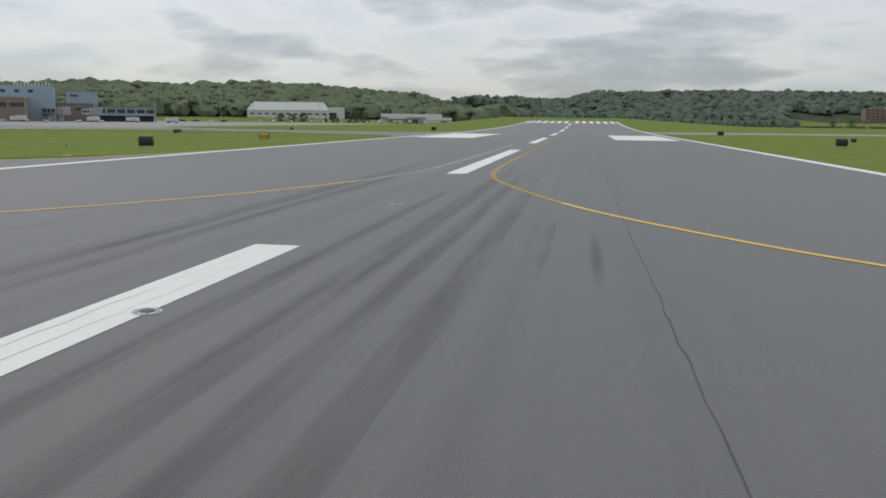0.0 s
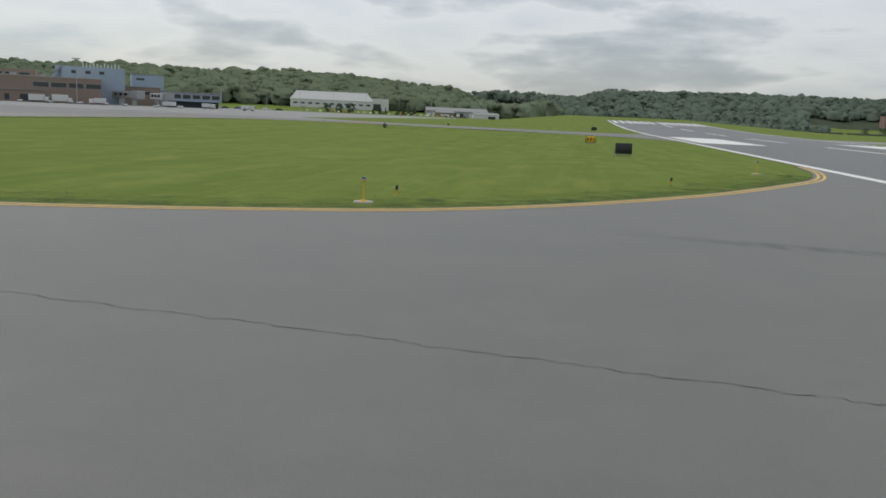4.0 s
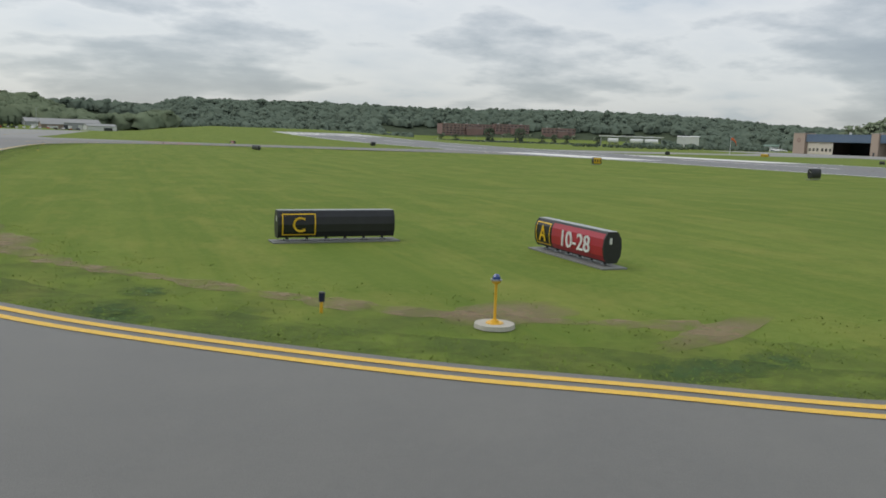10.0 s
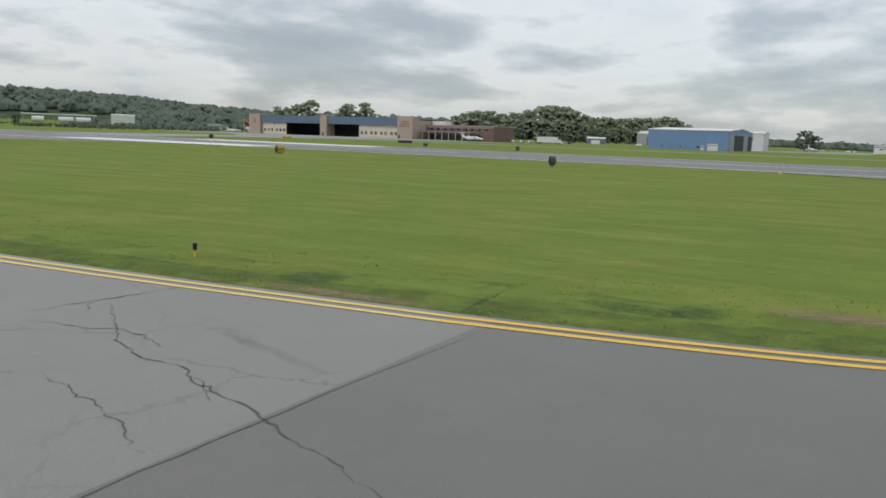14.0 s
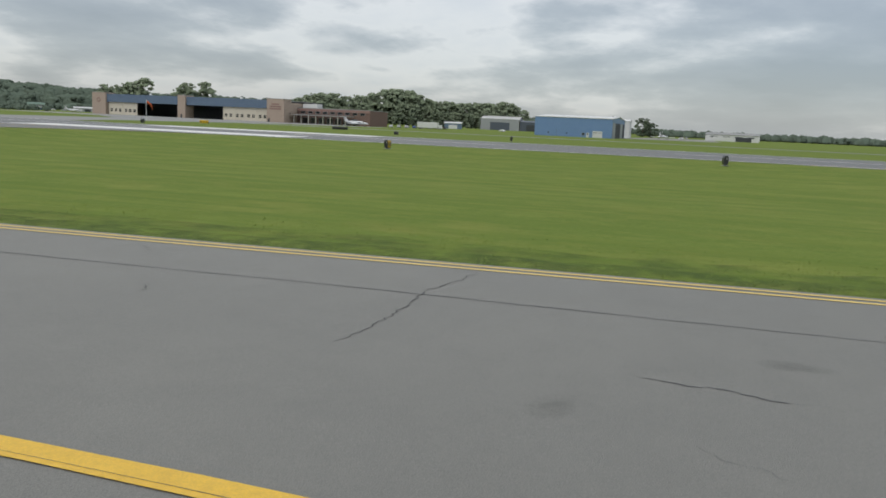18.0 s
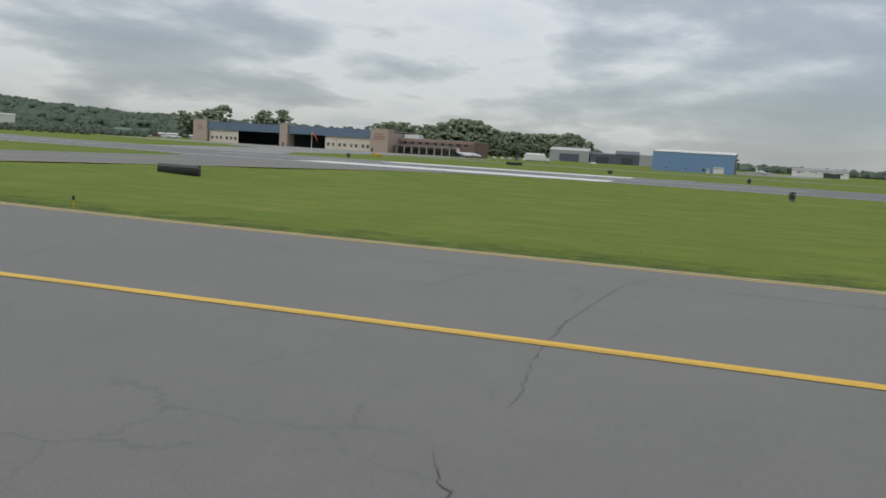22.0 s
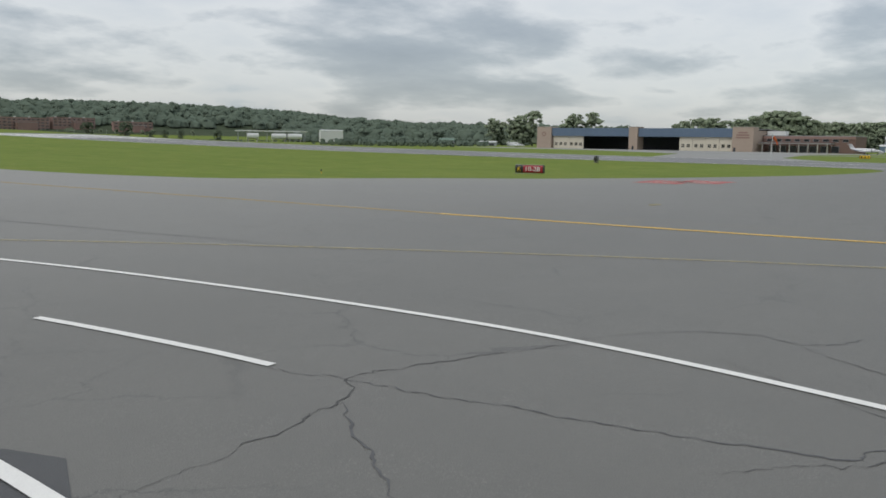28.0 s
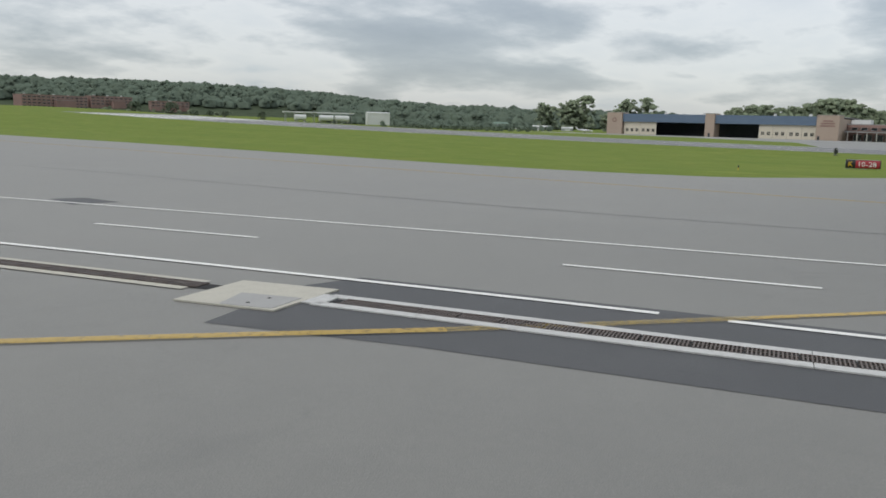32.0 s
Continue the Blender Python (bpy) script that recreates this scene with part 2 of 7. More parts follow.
def apron_material(name, *rest, **more):
    """Weathered asphalt; the stretch between the two old parts is darker."""
    m = material(name, *rest, **more)
    nodes, add, join = wire(m.node_tree)
    bsdf = next(n for n in nodes if n.type == "BSDF_PRINCIPLED")
    base = bsdf.inputs["Base Color"].links[0].from_socket
    co = add("ShaderNodeTexCoord")
    sep = add("ShaderNodeSeparateXYZ")
    join(co.outputs["Object"], sep.inputs[0])
    n = add("ShaderNodeTexNoise", Scale=0.08, Detail=4.0)
    join(co.outputs["Object"], n.inputs["Vector"])
    y = math_node(add, join, "MULTIPLY_ADD", n.outputs[0], 16.0, sep.outputs[1])
    south = add("ShaderNodeMapRange", **{"From Min": 76.0, "From Max": 90.0, "To Min": 1.0, "To Max": 0.0})
    north = add("ShaderNodeMapRange", **{"From Min": 192.0, "From Max": 225.0})
    join(y, south.inputs[0])
    join(y, north.inputs[0])
    old = math_node(add, join, "ADD", math_node(add, join, "MULTIPLY", south.outputs[0], 0.8), north.outputs[0])
    mid_stretch = add("ShaderNodeMapRange", **{"From Min": 118.0, "From Max": 148.0})
    join(y, mid_stretch.inputs[0])
    # fine crazing, in patches
    warp = add("ShaderNodeTexNoise", Scale=1.4, Detail=5.0, Roughness=0.65)
    join(co.outputs["Object"], warp.inputs["Vector"])
    bent = add("ShaderNodeVectorMath")
    bent.operation = "MULTIPLY_ADD"
    join(warp.outputs[1], bent.inputs[0])
    bent.inputs[1].default_value = (0.9, 0.9, 0.0)
    join(co.outputs["Object"], bent.inputs[2])
    cells = add("ShaderNodeTexVoronoi", Scale=0.42)
    cells.feature = "DISTANCE_TO_EDGE"
    join(bent.outputs[0], cells.inputs["Vector"])
    line = add("ShaderNodeMapRange", **{"From Min": 0.0, "From Max": 0.013, "To Min": 0.8, "To Max": 0.0})
    join(cells.outputs[0], line.inputs[0])
    zone = add("ShaderNodeMapRange", **{"From Min": 0.46, "From Max": 0.6})
    spots = add("ShaderNodeTexNoise", Scale=0.3, Detail=3.0)
    join(co.outputs["Object"], spots.inputs["Vector"])
    join(spots.outputs[0], zone.inputs[0])
    crazed = math_node(add, join, "MULTIPLY", line.outputs[0], zone.outputs[0])
    base = mix_node(add, join, math_node(add, join, "MULTIPLY", crazed, math_node(add, join, "MAXIMUM", math_node(add, join, "SUBTRACT", mid_stretch.outputs[0], north.outputs[0]), south.outputs[0])), base, (0.05, 0.05, 0.05))
    dark = math_node(add, join, "MULTIPLY", math_node(add, join, "SUBTRACT", mid_stretch.outputs[0], north.outputs[0]), 0.5)
    base = mix_node(add, join, dark, base, (0.094, 0.092, 0.086))
    # pale stones laid bare in the worn surface
    stones = add("ShaderNodeTexVoronoi", Scale=34.0)
    join(co.outputs["Object"], stones.inputs["Vector"])
    bare = add("ShaderNodeMapRange", **{"From Min": 0.16, "From Max": 0.30, "To Min": 0.55, "To Max": 0.0})
    join(stones.outputs[0], bare.inputs[0])
    worn = add("ShaderNodeMapRange", **{"From Min": 0.42, "From Max": 0.62})
    patches = add("ShaderNodeTexNoise", Scale=0.9, Detail=5.0, Roughness=0.7)
    join(co.outputs["Object"], patches.inputs["Vector"])
    join(patches.outputs[0], worn.inputs[0])
    base = mix_node(add, join, math_node(add, join, "MULTIPLY", bare.outputs[0], worn.outputs[0]), base, (0.30, 0.29, 0.26))
    join(mix_node(add, join, math_node(add, join, "MULTIPLY", old, 0.26), base, (0.30, 0.295, 0.285)), bsdf.inputs["Base Color"])
    return m


RUNWAY = runway_material()
TAXI = material("taxiway_asphalt", (0.135, 0.131, 0.117), 0.55, grain=((0.07, 0.85, (0.104, 0.103, 0.096)), (0.22, 0.6, (0.112, 0.108, 0.098)), (0.5, 0.6, (0.162, 0.156, 0.136)), (1.5, 0.5, (0.112, 0.110, 0.101)), (7.0, 0.35, (0.16, 0.156, 0.138)), (40.0, 0.6, (0.092, 0.090, 0.083)), (90.0, 0.5, (0.2, 0.195, 0.169))), bump=0.35, bump_scale=70)
APRON = apron_material("apron_asphalt", (0.172, 0.167, 0.147), 0.58, grain=((0.05, 0.7, (0.142, 0.139, 0.125)), (0.35, 0.6, (0.205, 0.197, 0.171)), (1.3, 0.5, (0.138, 0.134, 0.119)), (5.0, 0.4, (0.2, 0.192, 0.167)), (28.0, 0.65, (0.115, 0.112, 0.101)), (70.0, 0.6, (0.26, 0.250, 0.216))), bump=0.45, bump_scale=60)
FRESH = material("new_asphalt", (0.058, 0.059, 0.061), 0.6, grain=((0.35, 0.7, (0.078, 0.078, 0.078)), (1.6, 0.5, (0.048, 0.049, 0.05)), (30.0, 0.5, (0.04, 0.04, 0.042))), bump=0.4, bump_scale=80)
SEAL = material("crack_filler", (0.058, 0.056, 0.053), 0.7, grain=((8.0, 0.6, (0.09, 0.09, 0.088)),))
SEAM = material("worn_joint", (0.075, 0.075, 0.077), 0.7, grain=((3.0, 0.7, (0.12, 0.12, 0.12)),))
GRASS = grass_material()
FLOOR = material("woodland_floor", (0.075, 0.095, 0.06), 0.95, spec=0.02, grain=((0.05, 0.6, (0.04, 0.05, 0.03)), (0.5, 0.5, (0.065, 0.08, 0.045))))
DIRT = clear_material("bare_earth", (0.30, 0.215, 0.125), 0.62, 2.2, low=0.27, high=0.52, soft=True)
WHITE = material("white_paint", (0.79, 0.775, 0.73), 0.6, grain=((0.5, 0.35, (0.70, 0.685, 0.64)), (6.0, 0.25, (0.64, 0.62, 0.58)), (60.0, 0.25, (0.5, 0.49, 0.46))))
YELLOW = material("yellow_paint", (0.80, 0.49, 0.04), 0.55, grain=((0.9, 0.35, (0.70, 0.42, 0.03)), (11.0, 0.35, (0.50, 0.29, 0.03)), (70.0, 0.4, (0.40, 0.25, 0.04))))
PALEYELLOW = material("faded_yellow_paint", (0.76, 0.54, 0.13), 0.6, grain=((0.9, 0.4, (0.66, 0.46, 0.10)), (11.0, 0.4, (0.48, 0.40, 0.2))))
OLDYELLOW = clear_material("worn_yellow_paint", (0.56, 0.38, 0.09), 0.68, 9.0, low=0.12, high=0.5)
BLACKPAINT = material("black_paint", (0.04, 0.04, 0.042), 0.6, grain=((4.0, 0.5, (0.08, 0.08, 0.08)),))
REDPAINT = material("red_paint", (0.50, 0.028, 0.035), 0.5, grain=((5.0, 0.4, (0.36, 0.03, 0.035)),))
FADEDRED = clear_material("faded_red_paint", (0.48, 0.12, 0.11), 0.85, 3.0, low=0.18, high=0.52)
RUBBER = clear_material("rubber_deposit", (0.05, 0.05, 0.053), 0.36, 1.6, (2.0, 0.10, 1), 0.30, 0.72, soft=True)
SKID = clear_material("fresh_rubber", (0.035, 0.035, 0.036), 0.38, 3.0, (1.0, 5.0, 1), 0.2, 0.72)
THIN = clear_material("thin_yellow_paint", (0.50, 0.36, 0.10), 0.5, 9.0, low=0.2, high=0.6)
PALE = clear_material("pale_worn_paint", (0.58, 0.56, 0.48), 0.8, 5.0, low=0.15, high=0.6)
FAINT = clear_material("faint_old_paint", (0.44, 0.37, 0.17), 0.72, 6.0, low=0.2, high=0.65)
STAIN = clear_material("oil_stain", (0.06, 0.06, 0.06), 0.34, 2.2, (1, 0.7, 1), 0.36, 0.75, soft=True)
CONCRETE = material("concrete", (0.42, 0.40, 0.35), 0.85, grain=((0.7, 0.5, (0.36, 0.345, 0.30)), (7.0, 0.5, (0.48, 0.46, 0.41)), (50.0, 0.4, (0.30, 0.29, 0.26))), bump=0.3, bump_scale=50)
LIGHTCONC = material("pale_concrete", (0.50, 0.475, 0.40), 0.85, grain=((0.8, 0.4, (0.44, 0.41, 0.34)), (5.0, 0.5, (0.42, 0.395, 0.33)), (30.0, 0.5, (0.33, 0.31, 0.27))), bump=0.3)
GRATE = material("worn_iron_grate", (0.125, 0.105, 0.095), 0.65, 0.2, grain=((0.5, 0.7, (0.12, 0.075, 0.055)), (4.0, 0.6, (0.13, 0.09, 0.07)), (30.0, 0.4, (0.2, 0.19, 0.18))), objects=0.06)
KERBPAINT = material("kerb_paint", (0.56, 0.555, 0.53), 0.7, grain=((0.8, 0.5, (0.48, 0.47, 0.44)), (9.0, 0.5, (0.38, 0.37, 0.35)), (50.0, 0.4, (0.3, 0.29, 0.28))))
OLDCONC = material("old_grey_concrete", (0.20, 0.205, 0.185), 0.8, grain=((0.8, 0.5, (0.16, 0.165, 0.15)), (7.0, 0.5, (0.24, 0.24, 0.22)), (40.0, 0.4, (0.14, 0.14, 0.13))), bump=0.3)
LIDGREY = material("grey_lid_concrete", (0.33, 0.325, 0.31), 0.8, grain=((2.0, 0.5, (0.28, 0.275, 0.26)), (30.0, 0.5, (0.38, 0.37, 0.35))), bump=0.3)
# near-black that puts the shade of a recess into flat parts
DEEPSHADE = material("recess_shade", (0.012, 0.012, 0.012), 0.9, grain=((3.0, 0.5, (0.02, 0.018, 0.016)),))
SIGNBLACK = material("black_sign_housing", (0.018, 0.019, 0.02), 0.42, grain=((3.0, 0.5, (0.03, 0.031, 0.032)), (25.0, 0.4, (0.012, 0.012, 0.012))))
SIGNFACE = material("black_sign_face", (0.010, 0.011, 0.011), 0.35, grain=((4.0, 0.4, (0.02, 0.02, 0.02)),))
SIGNRED = material("red_sign_face", (0.36, 0.018, 0.03), 0.4, grain=((3.0, 0.4, (0.29, 0.02, 0.03)),))
SIGNYELLOW = material("yellow_sign_face", (0.80, 0.50, 0.02), 0.4, grain=((3.0, 0.3, (0.7, 0.43, 0.02)),))
SIGNWHITE = material("white_sign_letter", (0.80, 0.80, 0.78), 0.4, grain=((5.0, 0.3, (0.7, 0.7, 0.68)),))
STAKE = material("yellow_post_paint", (0.75, 0.42, 0.02), 0.5, grain=((12.0, 0.5, (0.6, 0.33, 0.03)),))
NAVY = material("dark_navy_sleeve", (0.012, 0.016, 0.05), 0.35, grain=((20.0, 0.4, (0.02, 0.025, 0.06)),))
BLUELENS = material("blue_glass_lens", (0.03, 0.07, 0.22), 0.15, spec=0.8)
GREYMETAL = material("galvanised_steel", (0.42, 0.43, 0.44), 0.45, 0.8, grain=((9.0, 0.4, (0.33, 0.34, 0.35)),))
def leaf_material(name, colour, through_share, **more):
    """Foliage: a rough surface that lets part of the light through."""
    m = material(name, colour, 0.9, spec=0.03, **more)
    nodes, add, join = wire(m.node_tree)
    bsdf = next(n for n in nodes if n.type == "BSDF_PRINCIPLED")
    out = next(n for n in nodes if n.type == "OUTPUT_MATERIAL")
    leaf = add("ShaderNodeBsdfTranslucent")
    join(bsdf.inputs["Base Color"].links[0].from_socket, leaf.inputs[0])
    both = add("ShaderNodeMixShader", Fac=through_share)
    join(bsdf.outputs[0], both.inputs[1])
    join(leaf.outputs[0], both.inputs[2])
    join(both.outputs[0], out.inputs[0])
    return m


# LEAF, hillside and ridge greens have distance haze mixed in as paler colour
LEAF = leaf_material("haze_paled_leaf_canopy", (0.24, 0.285, 0.185), 0.04, grain=((0.12, 0.5, (0.20, 0.24, 0.16)), (0.9, 0.4, (0.27, 0.31, 0.20))), island=0.12)
DARKLEAF = leaf_material("dark_leaf_canopy", (0.115, 0.145, 0.095), 0.04, grain=((0.2, 0.5, (0.09, 0.12, 0.075)), (1.4, 0.4, (0.10, 0.13, 0.075))), island=0.12)
WOODS = leaf_material("haze_paled_hillside_canopy", (0.145, 0.18, 0.11), 0.04, grain=((0.012, 0.6, (0.11, 0.14, 0.09)), (0.07, 0.5, (0.155, 0.18, 0.105)), (0.5, 0.35, (0.12, 0.15, 0.09))), island=0.10)
RIDGE = leaf_material("haze_paled_ridge_canopy", (0.125, 0.16, 0.12), 0.04, grain=((0.01, 0.6, (0.09, 0.118, 0.09)), (0.06, 0.5, (0.12, 0.145, 0.10)), (0.4, 0.35, (0.095, 0.122, 0.092))), island=0.10)
BARK = material("bark", (0.13, 0.10, 0.075), 0.9, grain=((3.0, 0.5, (0.08, 0.065, 0.05)),), bump=0.6, bump_scale=6)
GRAVEL = material("crushed_stone", (0.24, 0.22, 0.19), 0.9, grain=((3.0, 0.5, (0.17, 0.16, 0.14)), (20.0, 0.4, (0.32, 0.30, 0.27))), island=0.3)

# ---- building tools ----
def as_object(name, bm, mat, parent=None, label=""):
    data = bpy.data.meshes.new(name)
    bm.to_mesh(data)
    bm.free()
    for m in mat if isinstance(mat, (list, tuple)) else (mat,):
        data.materials.append(m)
    ob = new(name, data)
    ob.parent = parent
    if label:
        ob["label"] = label
    return ob


def part(name, bm, mat, parent, label=""):
    return as_object(name, bm, mat, parent, label)


def thing(name, x, y, z, turn, label, category, group=""):
    ob = new(name)
    ob.empty_display_size = 0.3
    ob.matrix_basis = pose(x, y, z, 0, 0, turn)
    return tagged(ob, label, category, group)


def add_box(bm, cx, cy, cz, sx, sy, sz, turn=0.0, bevel=0.0, tilt=0.0):
    """A box about its centre; bevel in metres."""
    made = bmesh.ops.create_cube(bm, size=1.0)
    verts = made["verts"]
    bmesh.ops.scale(bm, vec=(sx, sy, sz), verts=verts)
    if bevel:
        edges = list({e for v in verts for e in v.link_edges})
        verts = list({v for f in bmesh.ops.bevel(bm, geom=edges, offset=bevel, segments=2, affect="EDGES", profile=0.5)["faces"] for v in f.verts} | {v for v in verts if v.is_valid})
    m = Matrix.Translation((cx, cy, cz)) @ Matrix.Rotation(radians(turn), 4, "Z") @ Matrix.Rotation(radians(tilt), 4, "X")
    bmesh.ops.transform(bm, matrix=m, verts=verts)
    return bm


def box(cx, cy, cz, sx, sy, sz, turn=0.0, bevel=0.0, tilt=0.0):
    return add_box(bmesh.new(), cx, cy, cz, sx, sy, sz, turn, bevel, tilt)


def add_tube(bm, a, b, r1, r2=None, sides=12, caps=True):
    """A round bar from a to b, tapered from r1 to r2."""
    a, b = Vector(a), Vector(b)
    d = b - a
    m = Matrix.Translation((a + b) / 2) @ d.to_track_quat("Z", "Y").to_matrix().to_4x4()
    bmesh.ops.create_cone(bm, cap_ends=caps, segments=sides, radius1=r1, radius2=r1 if r2 is None else r2, depth=d.length, matrix=m)
    return bm


def tube(a, b, r1, r2=None, sides=12):
    return add_tube(bmesh.new(), a, b, r1, r2, sides)


def add_outline(bm, points, z, thick=0.0):
    """A flat plate with that outline; thick: how far it goes down."""
    f = bm.faces.new([bm.verts.new((x, y, z)) for x, y in points])
    f.normal_update()
    if f.normal.z < 0:
        f.normal_flip()
    if thick:
        out = bmesh.ops.extrude_face_region(bm, geom=[f])
        bmesh.ops.translate(bm, vec=(0, 0, -thick), verts=[v for v in out["geom"] if isinstance(v, bmesh.types.BMVert)])
        bmesh.ops.recalc_face_normals(bm, faces=bm.faces[:])
    return bm


def outline(points, z, thick=0.0):
    return add_outline(bmesh.new(), points, z, thick)


def smooth_line(points, step=1.0):
    """A curve through the points."""
    pts = [Vector((*p[:2], 0)) for p in points]
    ext = [pts[0] * 2 - pts[1], *pts, pts[-1] * 2 - pts[-2]]
    out = []
    for i in range(1, len(ext) - 2):
        p0, p1, p2, p3 = ext[i - 1:i + 3]
        n = max(1, int((p2 - p1).length / step))
        for k in range(n):
            t = k / n
            out.append(0.5 * ((2 * p1) + (p2 - p0) * t + (2 * p0 - 5 * p1 + 4 * p2 - p3) * t * t + (3 * p1 - p0 - 3 * p2 + p3) * t ** 3))
    out.append(pts[-1])
    return out


def add_ribbon(bm, line, width, z, shift=0.0, wander=0.0, thick=0.0):
    """A band of that width along a line, moved to its left by shift."""
    rows = []
    for i, p in enumerate(line):
        d = (line[min(i + 1, len(line) - 1)] - line[max(i - 1, 0)]).normalized()
        n = Vector((-d.y, d.x, 0))
        w = width * (1 + wander * (random.random() - 0.5) * 2) / 2
        rows.append([bm.verts.new((*(p + n * (shift + s * w))[:2], z)) for s in (-1, 1)])
    for a, b in zip(rows, rows[1:]):
        bm.faces.new((a[0], b[0], b[1], a[1]))
    bmesh.ops.recalc_face_normals(bm, faces=bm.faces[:])
    for f in bm.faces:
        if f.normal.z < 0:
            f.normal_flip()
    return bm


def ribbon(line, width, z, shift=0.0, wander=0.0):
    return add_ribbon(bmesh.new(), line, width, z, shift, wander)


def marking(name, bm, mat, label, category="painted marking", group=""):
    return tagged(as_object(name, bm, mat), label, category, group, "structure")


def raw_mesh(name, verts, faces, mats, smooth=False):
    data = bpy.data.meshes.new(name)
    data.from_pydata(verts, [], faces)
    for m in mats:
        data.materials.append(m)
    if smooth:
        data.polygons.foreach_set("use_smooth", [True] * len(data.polygons))
    return data

# ---- ground, pavements and paint ----
EDGE = smooth_line([(-23.2, 69), (-24, 62), (-25.9, 54.6), (-28.8, 48.6), (-33.1, 41.2), (-36.5, 36.5), (-39.3, 33.2), (-41.8, 30.9), (-44.2, 29.3), (-49, 27.2), (-54, 25.65), (-57, 24.75), (-60, 24.0), (-62.8, 23.45), (-65.6, 23.0), (-69.6, 22.5),
                    (-72.4, 22.4), (-76.5, 22.45), (-78.5, 22.65), (-80.8, 23.05), (-83.5, 23.75), (-85.4, 24.5), (-87.7, 25.6), (-89.6, 26.85), (-91.4, 28.0), (-93.3, 29.5), (-95.2, 31.2), (-96.5, 32.6), (-98.0, 34.4), (-99.2, 36.2), (-100.3, 38.4), (-101.25, 40.4), (-102.0, 42.6), (-102.6, 44.3), (-103.55, 47.2), (-104.1, 49.7), (-104.55, 52.6)], 0.45)
EDGE2 = smooth_line([(-104.55, 52.6), (-105.2, 60.5), (-105.55, 72), (-105.6, 80), (-105.85, 87), (-106.15, 96), (-106.3, 110), (-106.3, 127), (-106.1, 138), (-105.3, 147), (-104.2, 152),
                     (-102.5, 157), (-100, 161.2), (-96.5, 165), (-92, 168.3), (-85, 170.0), (-78, 169.4), (-68, 166.6), (-50, 160.5), (-38, 156), (-28, 148), (-23.2, 138)], 1.0)
KNORTH = smooth_line([(-23.2, 203), (-25.5, 196), (-30, 190.5), (-38, 188.0), (-50, 188.6), (-64, 191.4), (-78, 196.6), (-90.6, 203.2), (-98, 209.2), (-104, 213.1), (-109.2, 216.8), (-111, 220.6), (-112.6, 226), (-113.4, 235),
                      (-112.8, 250), (-112.2, 275), (-112.6, 300), (-113, 420), (-113, 560)], 1.5)


def beside(line, d):
    out = []
    for i, p in enumerate(line):
        t = (line[min(i + 1, len(line) - 1)] - line[max(i - 1, 0)]).normalized()
        out.append((p.x - t.y * d, p.y + t.x * d))
    return out


HILLS = ((-60, 25), (-36, 24), (-31, 28), (-24, 26), (-19, 30), (-15, 28), (-12, 24), (-9, 20), (-6, 21), (-2, 30), (1, 36), (2.5, 56), (10, 58), (20, 55), (31, 58), (38, 52), (43, 37), (46, 31), (52, 25), (60, 24), (75, 12), (90, 0), (120, 0))


def hill(bearing, r):
    """Height of the land at a bearing and a distance from the field's middle."""
    h = np.interp(bearing, [a for a, _ in HILLS], [b for _, b in HILLS])
    near, far = (np.interp(bearing, (-8, 2, 13, 18, 37, 42), (560, 1150, 1150, 1330, 1330, 1150)), np.interp(bearing, (-8, 2), (880, 1900)))
    t = min(max((r - near) / (far - near), 0), 1)
    return h * t * t * (3 - 2 * t)


def rise(x, y):
    """The runway's far end climbs a low swell in the land."""
    t = min(max(y - 190, 0), 340) / 250
    return 3.0 * t * t * (1 - min(max((x - 30) / 90, 0), 1)) * (1 - min(max((-45 - x) / 48, 0), 1))


def ease(t):
    t = min(max(t, 0), 1)
    return t * t * (3 - 2 * t)


def dip(x, y):
    """The shallow swales in the middle of the grass islands."""
    south = ease((x + 92) / 18) * ease((-28 - x) / 20) * ease((y - 50) / 25) * ease((np.interp(x, (-100, -92, -85, -78, -68, -50, -38, -28, -23), (161, 168, 170, 169, 166, 160, 155.5, 147, 137)) - 3 - y) / 7)
    north = ease((x + 98) / 15) * ease((-30 - x) / 15) * ease((y - 204) / 10) * ease((265 - y) / 25)
    return 0.55 * max(south, north)


def land(x, y):
    """Height of the ground anywhere."""
    b, r = math.degrees(math.atan2(x + 60, y - 60)), math.hypot(x + 60, y - 60)
    return max(hill(b, r), rise(x, y)) - dip(x, y)


def lifted(bm):
    """Lays a pavement or a painted shape on the swell."""
    for v in bm.verts:
        v.co.z += rise(v.co.x, v.co.y)
    return bm


def strip(x0, x1, y0, y1, z, step=12.0):
    """A long plate across x0 to x1 that follows the swell."""
    bm = bmesh.new()
    rows = []
    n = max(1, int((y1 - y0) / step))
    for k in range(n + 1):
        y = y0 + (y1 - y0) * k / n
        rows.append([bm.verts.new((x, y, z)) for x in (x0, x1)])
    for a, b in zip(rows, rows[1:]):
        bm.faces.new((a[0], a[1], b[1], b[0]))
    return lifted(bm)


def draped(points, z, step=16.0):
    """A plate with that outline, cut into squares so that it follows the swell."""
    bm = outline(points, z)
    xs, ys = [p[0] for p in points], [p[1] for p in points]
    for axis, lo, hi in ((0, max(min(xs), -140), max(xs)), (1, max(min(ys), 190), max(ys))):
        for k in range(1, max(1, int((hi - lo) / step)) + 1):
            at = [0, 0, 0]
            at[axis] = lo + k * step
            way = [0, 0, 0]
            way[axis] = 1
            bmesh.ops.bisect_plane(bm, geom=bm.verts[:] + bm.edges[:] + bm.faces[:], dist=0.001, plane_co=at, plane_no=way)
    return lifted(bm)


